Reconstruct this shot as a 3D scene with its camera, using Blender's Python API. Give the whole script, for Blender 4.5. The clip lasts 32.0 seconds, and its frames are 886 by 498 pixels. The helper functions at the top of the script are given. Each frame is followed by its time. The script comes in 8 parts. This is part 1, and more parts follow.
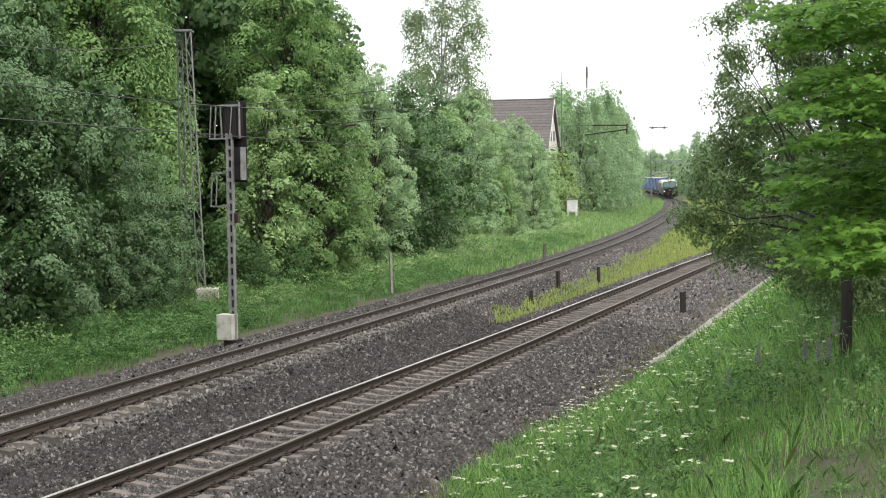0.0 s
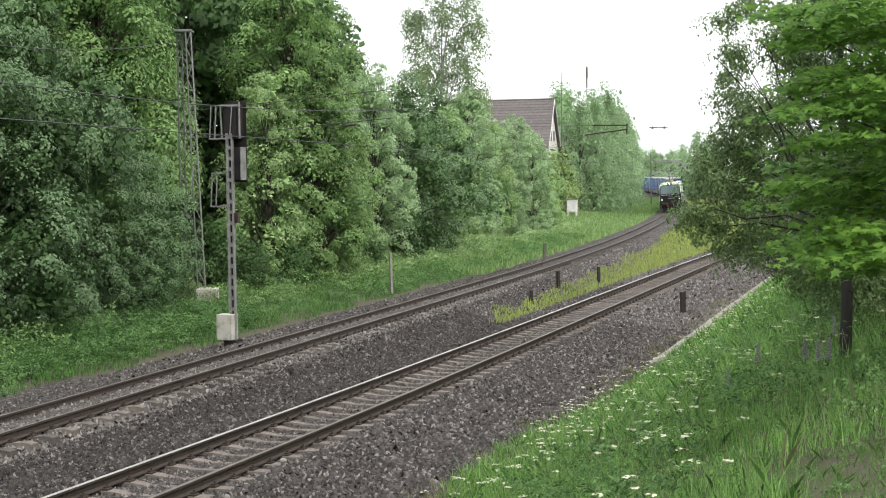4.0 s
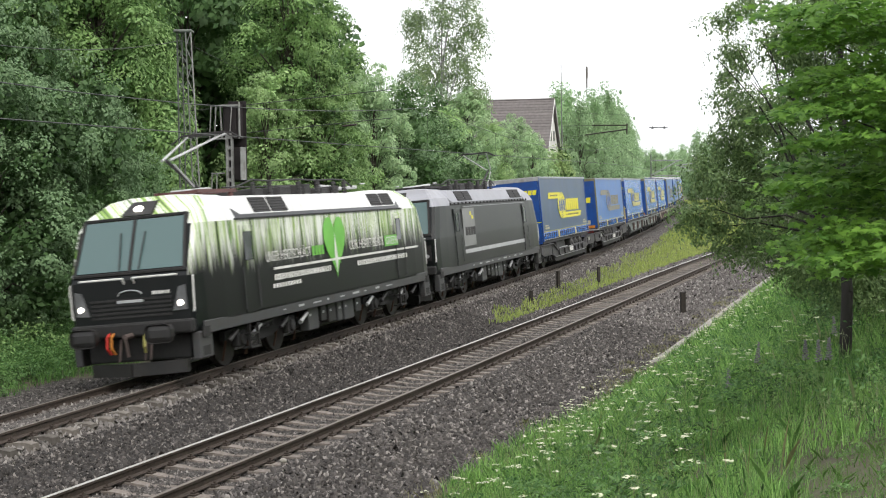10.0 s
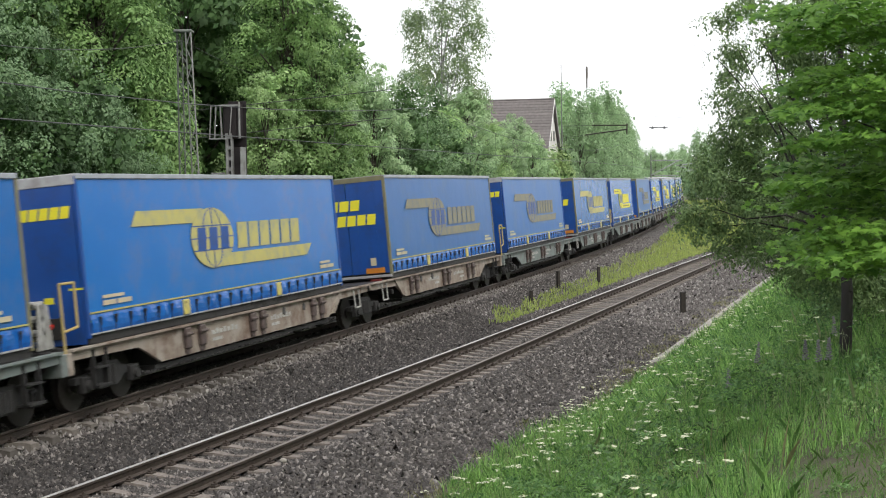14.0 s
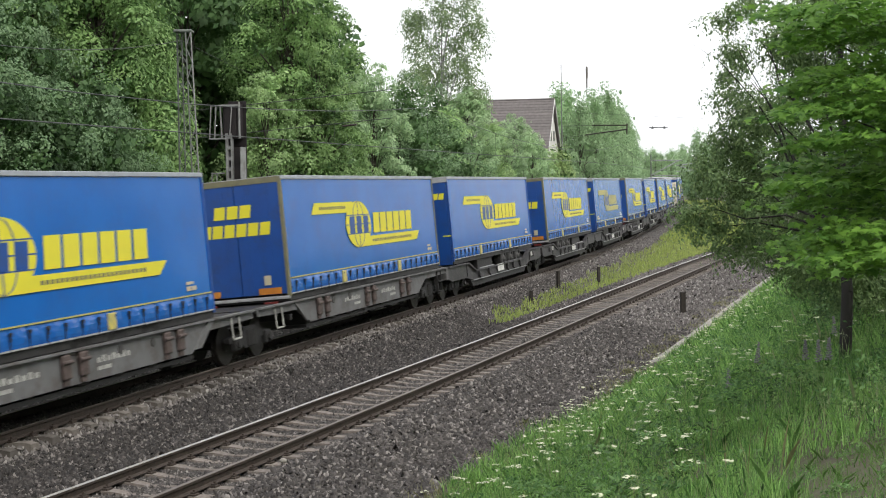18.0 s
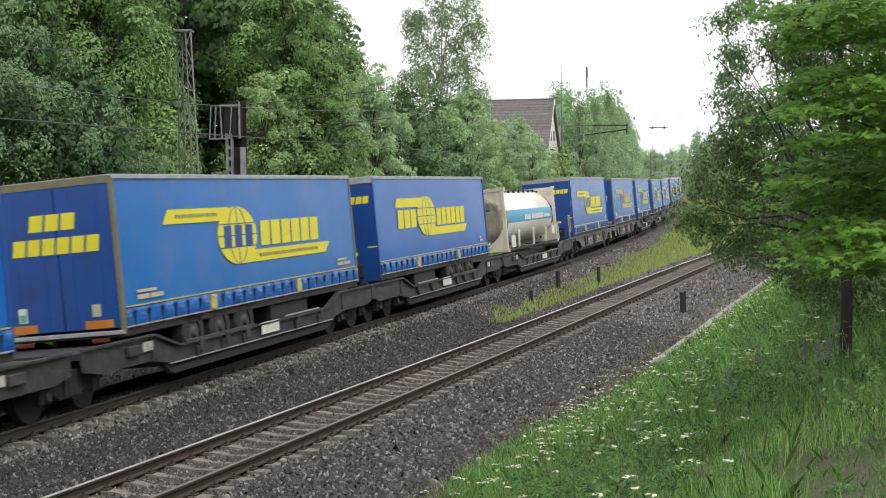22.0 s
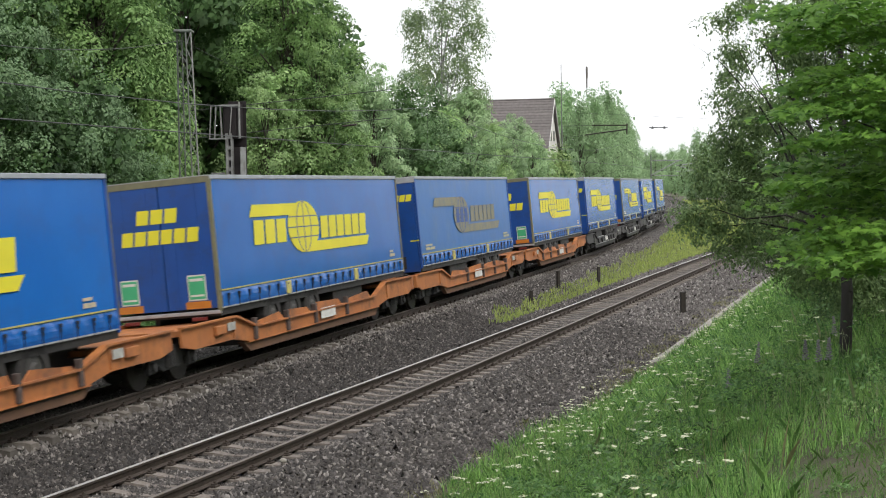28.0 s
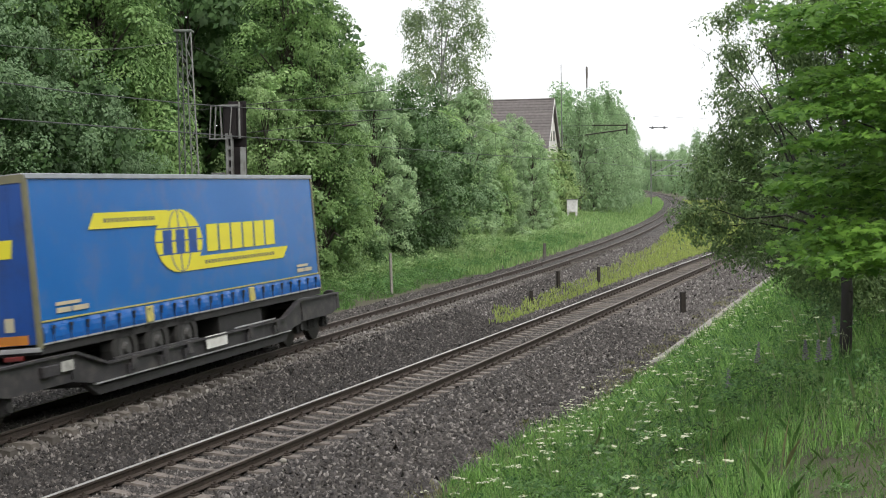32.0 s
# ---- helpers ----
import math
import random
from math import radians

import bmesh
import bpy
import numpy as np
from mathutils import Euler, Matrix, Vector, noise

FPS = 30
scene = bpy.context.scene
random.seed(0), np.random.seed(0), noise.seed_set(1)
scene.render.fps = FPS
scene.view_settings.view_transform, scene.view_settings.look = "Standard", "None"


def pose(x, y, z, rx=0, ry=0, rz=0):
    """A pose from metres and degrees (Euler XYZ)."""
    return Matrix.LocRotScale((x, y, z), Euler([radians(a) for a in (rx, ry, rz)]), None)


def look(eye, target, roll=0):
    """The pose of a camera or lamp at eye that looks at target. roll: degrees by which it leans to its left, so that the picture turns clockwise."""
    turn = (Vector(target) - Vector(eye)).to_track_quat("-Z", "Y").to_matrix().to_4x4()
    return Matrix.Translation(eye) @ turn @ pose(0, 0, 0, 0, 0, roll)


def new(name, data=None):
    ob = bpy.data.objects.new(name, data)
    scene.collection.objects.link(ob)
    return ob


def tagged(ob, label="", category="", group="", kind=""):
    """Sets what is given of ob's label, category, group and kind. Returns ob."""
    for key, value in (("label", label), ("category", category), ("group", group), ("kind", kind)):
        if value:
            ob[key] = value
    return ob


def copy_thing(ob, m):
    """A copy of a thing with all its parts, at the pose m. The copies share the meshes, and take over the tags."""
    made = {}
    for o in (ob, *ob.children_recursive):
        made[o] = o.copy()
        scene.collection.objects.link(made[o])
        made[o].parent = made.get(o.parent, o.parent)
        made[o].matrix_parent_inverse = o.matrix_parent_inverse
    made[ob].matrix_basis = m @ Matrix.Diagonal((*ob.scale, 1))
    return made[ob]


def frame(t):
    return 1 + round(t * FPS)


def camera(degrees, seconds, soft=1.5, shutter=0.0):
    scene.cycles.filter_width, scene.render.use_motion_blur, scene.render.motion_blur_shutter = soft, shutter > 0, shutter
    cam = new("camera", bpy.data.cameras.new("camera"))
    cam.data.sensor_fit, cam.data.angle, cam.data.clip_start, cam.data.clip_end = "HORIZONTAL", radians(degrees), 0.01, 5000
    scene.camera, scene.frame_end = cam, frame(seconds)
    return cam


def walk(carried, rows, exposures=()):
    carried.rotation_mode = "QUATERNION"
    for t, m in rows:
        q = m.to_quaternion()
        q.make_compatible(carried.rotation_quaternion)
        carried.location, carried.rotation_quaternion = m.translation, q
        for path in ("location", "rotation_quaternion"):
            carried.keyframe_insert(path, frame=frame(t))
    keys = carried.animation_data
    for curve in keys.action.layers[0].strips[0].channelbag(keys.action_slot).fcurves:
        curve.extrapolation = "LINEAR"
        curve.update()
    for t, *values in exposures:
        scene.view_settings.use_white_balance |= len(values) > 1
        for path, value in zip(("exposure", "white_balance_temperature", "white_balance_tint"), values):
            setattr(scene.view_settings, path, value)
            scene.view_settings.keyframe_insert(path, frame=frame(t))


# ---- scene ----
# ---------- camera ----------
# A tripod camera on the grass bank, looking along the double-track line.
EYE = (0.0, 0.0, 4.429)
PITCH = 2.58
CLIP = 32.0
cam = camera(34.68, CLIP, 1.1, 0.13)
STAND = pose(*EYE, 90 - PITCH, 0, 0) @ pose(0, 0, 0, 0, 0, -0.763)
walk(cam, [(0.0, STAND), (CLIP, STAND)], [(0.0, 0.1), (8.2, 0.1), (10.5, 0.0), (14.0, -0.05), (20.0, -0.14), (CLIP, -0.18)])

# ---------- daylight: bright overcast sky, veiled sun ----------
world = bpy.data.worlds.new("sky")
scene.world = world
world.use_nodes = True
wn = world.node_tree
wn.nodes.clear()
w_out = wn.nodes.new("ShaderNodeOutputWorld")
w_bg = wn.nodes.new("ShaderNodeBackground")
w_sky = wn.nodes.new("ShaderNodeTexSky")
w_sky.sky_type = "NISHITA"
w_sky.sun_disc = False
w_sky.sun_elevation = radians(56)
w_sky.sun_rotation = radians(145)
w_sky.air_density, w_sky.dust_density, w_sky.ozone_density = 1.0, 6.0, 1.0
w_mix = wn.nodes.new("ShaderNodeMix")
w_mix.data_type = "RGBA"
w_mix.inputs[0].default_value = 0.82
w_mix.inputs[7].default_value = (16.4, 16.6, 17.0, 1)
wn.links.new(w_sky.outputs[0], w_mix.inputs[6])
wn.links.new(w_mix.outputs[2], w_bg.inputs[0])
w_bg.inputs[1].default_value = 0.1
wn.links.new(w_bg.outputs[0], w_out.inputs[0])
sun = new("sun", bpy.data.lights.new("sun", "SUN"))
sun.data.energy = 2.4
sun.data.angle = radians(32)
sun.data.color = (1.0, 0.96, 0.9)
sun.matrix_world = look((0, 0, 0), (-0.36, 0.43, -0.83))
# ---------- materials ----------
def node_mat(name):
    m = bpy.data.materials.new(name)
    m.use_nodes = True
    n = m.node_tree.nodes
    return m, m.node_tree, n["Principled BSDF"]


def surface(name, colour, colour2=None, scale=6.0, rough=0.7, metal=0.0, bump=0.15, bump_scale=60.0, vary=0.0,
            dirt=None, dirt_scale=1.5, dirt_amount=0.5, coords="Object", island=0.0, spec=0.5, stretch=(1, 1, 1)):
    """Two-scale procedural surface: broad colour drift, fine grain with bump, optional dirt stains."""
    m, t, p = node_mat(name)
    L = t.links
    co = t.nodes.new("ShaderNodeTexCoord")
    mp = t.nodes.new("ShaderNodeMapping")
    mp.inputs["Scale"].default_value = stretch
    L.new(co.outputs[coords], mp.inputs[0])
    n1 = t.nodes.new("ShaderNodeTexNoise")
    n1.inputs["Scale"].default_value = scale
    n1.inputs["Detail"].default_value = 5
    L.new(mp.outputs[0], n1.inputs["Vector"])
    mix = t.nodes.new("ShaderNodeMix")
    mix.data_type = "RGBA"
    r = t.nodes.new("ShaderNodeValToRGB")
    r.color_ramp.elements[0].position, r.color_ramp.elements[1].position = 0.3, 0.7
    L.new(n1.outputs[0], r.inputs[0])
    L.new(r.outputs[0], mix.inputs[0])
    c2 = colour2 or tuple(c * 0.72 for c in colour)
    mix.inputs[6].default_value = (*colour, 1)
    mix.inputs[7].default_value = (*c2, 1)
    out = mix.outputs[2]
    if dirt:
        n3 = t.nodes.new("ShaderNodeTexNoise")
        n3.inputs["Scale"].default_value = dirt_scale
        n3.inputs["Detail"].default_value = 8
        n3.inputs["Roughness"].default_value = 0.65
        L.new(mp.outputs[0], n3.inputs["Vector"])
        r3 = t.nodes.new("ShaderNodeValToRGB")
        r3.color_ramp.elements[0].position, r3.color_ramp.elements[1].position = 0.48, 0.68
        r3.color_ramp.elements[1].color = (dirt_amount,) * 3 + (1,)
        L.new(n3.outputs[0], r3.inputs[0])
        md = t.nodes.new("ShaderNodeMix")
        md.data_type = "RGBA"
        L.new(r3.outputs[0], md.inputs[0])
        L.new(out, md.inputs[6])
        md.inputs[7].default_value = (*dirt, 1)
        out = md.outputs[2]
    if vary or island:
        hs = t.nodes.new("ShaderNodeHueSaturation")
        mr = t.nodes.new("ShaderNodeMapRange")
        a = vary or island
        mr.inputs[3].default_value, mr.inputs[4].default_value = 1 - a, 1 + a
        if vary:
            L.new(t.nodes.new("ShaderNodeObjectInfo").outputs["Random"], mr.inputs[0])
        else:
            L.new(t.nodes.new("ShaderNodeNewGeometry").outputs["Random Per Island"], mr.inputs[0])
        L.new(mr.outputs[0], hs.inputs["Value"])
        L.new(out, hs.inputs["Color"])
        out = hs.outputs[0]
    L.new(out, p.inputs["Base Color"])
    p.inputs["Roughness"].default_value = rough
    p.inputs["Metallic"].default_value = metal
    p.inputs["Specular IOR Level"].default_value = spec
    if bump:
        n2 = t.nodes.new("ShaderNodeTexNoise")
        n2.inputs["Scale"].default_value = bump_scale
        n2.inputs["Detail"].default_value = 4
        L.new(mp.outputs[0], n2.inputs["Vector"])
        b = t.nodes.new("ShaderNodeBump")
        b.inputs["Strength"].default_value = bump
        b.inputs["Distance"].default_value = 0.02
        L.new(n2.outputs[0], b.inputs["Height"])
        L.new(b.outputs[0], p.inputs["Normal"])
    return m


def leaf_mat(name, colour, colour2, through_light=0.42, spread=0.18, rough=0.5, sat=0.9, blade=0.6):
    """Leaf: each blade differs a little, each tree a little too; light shines through."""
    m, t, p = node_mat(name)
    L = t.links
    geo = t.nodes.new("ShaderNodeNewGeometry")
    obj = t.nodes.new("ShaderNodeObjectInfo")
    mix = t.nodes.new("ShaderNodeMix")
    mix.data_type = "RGBA"
    mix.inputs[6].default_value = (*colour, 1)
    mix.inputs[7].default_value = (*colour2, 1)
    co = t.nodes.new("ShaderNodeTexCoord")
    nz = t.nodes.new("ShaderNodeTexNoise")
    nz.inputs["Scale"].default_value = 0.9
    nz.inputs["Detail"].default_value = 3
    L.new(co.outputs["Object"], nz.inputs["Vector"])
    ad = t.nodes.new("ShaderNodeMath")
    ad.operation = "MULTIPLY_ADD"
    ad.inputs[1].default_value, ad.inputs[2].default_value = blade, -blade / 2
    L.new(geo.outputs["Random Per Island"], ad.inputs[0])
    ad2 = t.nodes.new("ShaderNodeMath")
    ad2.use_clamp = True
    L.new(ad.outputs[0], ad2.inputs[0])
    L.new(nz.outputs[0], ad2.inputs[1])
    L.new(ad2.outputs[0], mix.inputs[0])
    hs = t.nodes.new("ShaderNodeHueSaturation")
    hs.inputs["Saturation"].default_value = sat
    mr = t.nodes.new("ShaderNodeMapRange")
    mr.inputs[3].default_value, mr.inputs[4].default_value = 1 - spread, 1 + spread
    L.new(obj.outputs["Random"], mr.inputs[0])
    L.new(mr.outputs[0], hs.inputs["Value"])
    L.new(mix.outputs[2], hs.inputs["Color"])
    L.new(hs.outputs[0], p.inputs["Base Color"])
    p.inputs["Roughness"].default_value = rough
    p.inputs["Specular IOR Level"].default_value = 0.22
    tr = t.nodes.new("ShaderNodeBsdfTranslucent")
    L.new(hs.outputs[0], tr.inputs[0])
    ms = t.nodes.new("ShaderNodeMixShader")
    ms.inputs[0].default_value = through_light
    L.new(p.outputs[0], ms.inputs[1])
    L.new(tr.outputs[0], ms.inputs[2])
    L.new(ms.outputs[0], t.nodes["Material Output"].inputs[0])
    return m


# dark leaf green; also the painted shade of inner crowns, wood and undergrowth
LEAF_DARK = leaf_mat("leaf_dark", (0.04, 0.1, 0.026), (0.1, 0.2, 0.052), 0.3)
LEAF_MID = leaf_mat("leaf_mid", (0.127, 0.253, 0.0726), (0.308, 0.484, 0.143), 0.36, blade=0.45)
LEAF_YOUNG = leaf_mat("leaf_young", (0.257, 0.42, 0.158), (0.466, 0.653, 0.257), 0.44, blade=0.5)
LEAF_YELLOW = leaf_mat("leaf_yellow_green", (0.241, 0.38, 0.127), (0.425, 0.552, 0.196), 0.42)
LEAF_GREY = leaf_mat("leaf_grey_green", (0.245, 0.391, 0.198), (0.443, 0.595, 0.303), 0.44, blade=0.5)
# leaf green with some distance haze mixed into the colour
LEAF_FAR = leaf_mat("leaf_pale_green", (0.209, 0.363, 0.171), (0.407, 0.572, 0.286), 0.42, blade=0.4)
LEAF_HAZEL = leaf_mat("leaf_hazel", (0.104, 0.201, 0.0869), (0.207, 0.329, 0.143), 0.3, blade=0.5)
LEAF_BRIGHT = leaf_mat("leaf_bright", (0.06, 0.16, 0.03), (0.3, 0.54, 0.085), 0.45, 0.1, sat=0.97, blade=0.75)
LEAF_ALDER = leaf_mat("leaf_alder", (0.0805, 0.155, 0.0517), (0.287, 0.425, 0.149), 0.32, 0.1, blade=0.8)
LEAF_BIRCH = leaf_mat("leaf_birch", (0.16, 0.25, 0.105), (0.3, 0.4, 0.18), 0.4, 0.1)
GRASS = leaf_mat("grass_blade", (0.083, 0.195, 0.037), (0.176, 0.316, 0.070), 0.35, 0.05, 0.55)
GRASS_BANK = leaf_mat("lush_bank_grass", (0.052, 0.155, 0.038), (0.381, 0.633, 0.191), 0.42, 0.05, 0.5, sat=1.0, blade=1.1)
GRASS_VERGE = leaf_mat("verge_grass_blade", (0.055, 0.16, 0.032), (0.19, 0.39, 0.085), 0.38, 0.05, 0.5, blade=1.3)
WEED_LEAF = leaf_mat("weed_leaf", (0.06, 0.17, 0.042), (0.19, 0.365, 0.095), 0.38, 0.1, blade=1.0)
SEED_HEAD = leaf_mat("grass_seed_head", (0.24, 0.33, 0.12), (0.4, 0.45, 0.22), 0.3, 0.05, 0.6)
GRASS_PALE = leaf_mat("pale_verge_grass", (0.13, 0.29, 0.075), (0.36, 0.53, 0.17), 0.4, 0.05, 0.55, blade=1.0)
GRASS_DRY = leaf_mat("dry_grass_blade", (0.24, 0.25, 0.09), (0.32, 0.31, 0.15), 0.3, 0.05, 0.6)
GRASS_YELLOW = leaf_mat("yellow_green_grass", (0.27, 0.39, 0.075), (0.48, 0.56, 0.12), 0.35, 0.05, 0.55)
BARK = surface("bark", (0.09, 0.075, 0.06), (0.05, 0.042, 0.035), 9, 0.9, bump=0.7, bump_scale=30, stretch=(1, 1, 0.25))
BARK_BIRCH = surface("birch_bark", (0.5, 0.5, 0.47), (0.08, 0.075, 0.07), 4, 0.8, bump=0.4, stretch=(1, 1, 3))
BARK_DARK = surface("dark_bark", (0.022, 0.019, 0.016), (0.014, 0.012, 0.01), 9, 0.9, bump=0.7, bump_scale=30, stretch=(1, 1, 0.25))
SOIL = surface("soil_and_litter", (0.06, 0.066, 0.032), (0.082, 0.068, 0.045), 5.0, 0.95, bump=0.6, bump_scale=14, dirt=(0.05, 0.045, 0.03), dirt_scale=2.5)


def gravel_mat(name, tones, scale):
    """A bed of crushed stone too small to lay singly: every cell its own tone, with a deep joint round it."""
    m, t, p = node_mat(name)
    L = t.links
    co = t.nodes.new("ShaderNodeTexCoord")
    vo = t.nodes.new("ShaderNodeTexVoronoi")
    vo.inputs["Scale"].default_value = scale
    L.new(co.outputs["Object"], vo.inputs["Vector"])
    sep = t.nodes.new("ShaderNodeSeparateColor")
    L.new(vo.outputs["Color"], sep.inputs[0])
    ramp = t.nodes.new("ShaderNodeValToRGB")
    e = ramp.color_ramp.elements
    e[0].position, e[0].color = 0.0, (*tones[0], 1)
    e[1].position, e[1].color = 1.0, (*tones[3], 1)
    for pos, c in ((0.45, tones[1]), (0.85, tones[2])):
        e.new(pos).color = (*c, 1)
    L.new(sep.outputs[0], ramp.inputs[0])
    n = t.nodes.new("ShaderNodeTexNoise")
    n.inputs["Scale"].default_value, n.inputs["Detail"].default_value = 0.8, 6
    L.new(co.outputs["Object"], n.inputs["Vector"])
    hs = t.nodes.new("ShaderNodeHueSaturation")
    mr = t.nodes.new("ShaderNodeMapRange")
    mr.inputs[1].default_value, mr.inputs[2].default_value, mr.inputs[3].default_value, mr.inputs[4].default_value = 0.3, 0.7, 0.7, 1.25
    L.new(n.outputs[0], mr.inputs[0])
    L.new(mr.outputs[0], hs.inputs["Value"])
    L.new(ramp.outputs[0], hs.inputs["Color"])
    L.new(hs.outputs[0], p.inputs["Base Color"])
    b = t.nodes.new("ShaderNodeBump")
    b.invert = True
    b.inputs["Strength"].default_value, b.inputs["Distance"].default_value = 1.0, 0.05
    L.new(vo.outputs["Distance"], b.inputs["Height"])
    L.new(b.outputs[0], p.inputs["Normal"])
    p.inputs["Roughness"].default_value = 0.9
    return m


BALLAST_BED = gravel_mat("ballast_bed", ((0.014, 0.012, 0.011), (0.045, 0.039, 0.035), (0.09, 0.08, 0.072), (0.2, 0.18, 0.165)), 17)


def stone_mat(name, tones):
    """Crushed stone: every stone has its own tone, with a fine grain."""
    m = surface(name, tones[1], tones[0], 40, 0.85, bump=0.3)
    t = m.node_tree
    p = t.nodes["Principled BSDF"]
    old = p.inputs["Base Color"].links[0].from_socket
    ramp = t.nodes.new("ShaderNodeValToRGB")
    e = ramp.color_ramp.elements
    e[0].position, e[0].color = 0.0, (*tones[0], 1)
    e[1].position, e[1].color = 1.0, (*tones[3], 1)
    for pos, c in ((0.5, tones[1]), (0.85, tones[2])):
        e.new(pos).color = (*c, 1)
    t.links.new(t.nodes.new("ShaderNodeNewGeometry").outputs["Random Per Island"], ramp.inputs[0])
    mix = t.nodes.new("ShaderNodeMix")
    mix.data_type = "RGBA"
    mix.inputs[0].default_value = 0.7
    t.links.new(old, mix.inputs[6])
    t.links.new(ramp.outputs[0], mix.inputs[7])
    t.links.new(mix.outputs[2], p.inputs["Base Color"])
    return m


STONE = stone_mat("ballast_stone", ((0.014, 0.0118, 0.0115), (0.0595, 0.0526, 0.0488), (0.121, 0.109, 0.101), (0.353, 0.326, 0.302)))
# lighter tones for the distant ballast, painting in the haze
STONE_HAZED = stone_mat("dusty_ballast_stone", ((0.035, 0.031, 0.029), (0.105, 0.094, 0.088), (0.17, 0.155, 0.146), (0.4, 0.38, 0.36)))
STONE_DARK = stone_mat("dark_ballast_stone", ((0.00855, 0.00769, 0.00726), (0.0351, 0.0306, 0.0281), (0.0779, 0.0685, 0.0635), (0.266, 0.243, 0.224)))
STONE_PALE = stone_mat("pale_ballast_stone", ((0.06, 0.053, 0.05), (0.15, 0.138, 0.128), (0.23, 0.21, 0.195), (0.38, 0.36, 0.33)))
RAIL_SIDE = surface("rusty_rail", (0.055, 0.039, 0.03), (0.032, 0.024, 0.019), 12, 0.8, bump=0.3, bump_scale=90)
RAIL_TOP = surface("polished_rail_head", (0.55, 0.54, 0.52), (0.42, 0.4, 0.37), 3, 0.45, 0.55, bump=0.03, stretch=(1, 0.1, 1))
RAIL_DULL = surface("dull_rail_head", (0.17, 0.145, 0.125), (0.12, 0.1, 0.085), 3, 0.5, 0.3, bump=0.05, stretch=(1, 0.1, 1))
CONCRETE_DARK = surface("sunken_sleeper_concrete", (0.15, 0.135, 0.12), (0.07, 0.06, 0.05), 5, 0.92, bump=0.35, bump_scale=60, vary=0.4, dirt=(0.04, 0.035, 0.03), dirt_scale=3)
CONCRETE = surface("sleeper_concrete", (0.2, 0.175, 0.155), (0.125, 0.105, 0.09), 14, 0.92, bump=0.35, bump_scale=60, vary=0.22, dirt=(0.07, 0.055, 0.045), dirt_scale=4)
# ---------- plan of the line ----------
NEAR = (0.90656, -2.9944, 19.55674, -12.52198)
FAR = (0.196283, -1.36353, 2.255865, 12.653616, -14.556947)
CANT = 0.127
FAR_Z = 0.258


def poly(c, u):
    r = 0.0
    for k in c:
        r = r * u + k
    return r


def poly_d(c, u):
    n = len(c) - 1
    return poly([k * (n - i) for i, k in enumerate(c[:-1])], u)


def near_x(y):
    if y < 10:
        return poly(NEAR, 0.2) + (y - 10) * poly_d(NEAR, 0.2) / 50
    if y > 120:
        return poly(NEAR, 2.4) + (y - 120) * poly_d(NEAR, 2.4) / 50
    return poly(NEAR, y / 50)


def far_x(y):
    if y < 12:
        return poly(FAR, 0.24) + (y - 12) * poly_d(FAR, 0.24) / 50
    if y <= 148.2:
        return poly(FAR, y / 50)
    v = min((y - 148.2) / 100, 3.1)
    return 22.42 + 21.07 * v - 2.8 * v * v + 0.074 * v ** 3 + max(0.0, y - 458.2) * 0.08


def far_z(y):
    return FAR_Z + max(0.0, y - 148.2) * 0.0047


def slope(fun, y):
    return (fun(y + 0.05) - fun(y - 0.05)) / 0.1


# arc length along the far track, from y = 14
FAR_Y = np.linspace(-700, 1050, 17501)
FAR_X = np.array([far_x(v) for v in FAR_Y])
_arc = np.concatenate([[0], np.cumsum(np.hypot(np.diff(FAR_X), np.diff(FAR_Y)))])
FAR_S = _arc - np.interp(14.0, FAR_Y, _arc)


def far_point(s):
    y = float(np.interp(s, FAR_S, FAR_Y))
    x = float(np.interp(s, FAR_S, FAR_X))
    return Vector((x, y, far_z(y) + CANT / 2))


def side(fun, x, y):
    """Signed distance from a track's middle: left negative, right positive."""
    m = slope(fun, y)
    return (x - fun(y)) / math.hypot(1, m)


def beside(fun, y, d):
    """The point at distance d beside a track at the given y."""
    m = slope(fun, y)
    k = math.hypot(1, m)
    return fun(y) + d / k, y - d * m / k


def smooth(a, b, v):
    v = min(1.0, max(0.0, (v - a) / (b - a)))
    return v * v * (3 - 2 * v)


def lerp_table(v, table):
    for (a, p), (b, q) in zip(table, table[1:]):
        if v <= b:
            return p + (q - p) * max(0.0, (v - a) / (b - a))
    return table[-1][1]


LEFT_BANK = ((0, -0.24), (1.2, -0.24), (1.4, -0.2), (2.0, -0.26), (3.0, -0.55), (4.2, -0.55), (7.0, -0.15), (12.0, 0.6), (30.0, 1.5), (60, 2.0))
RIGHT_BANK = ((0, -0.24), (0.95, -0.24), (1.25, -0.2), (1.45, -0.19), (1.9, -0.26), (2.9, -0.46), (4.4, -0.5), (4.75, -0.42), (6.0, 0.15), (9.0, 1.75), (11.0, 2.6), (13.0, 2.82), (60, 3.2))


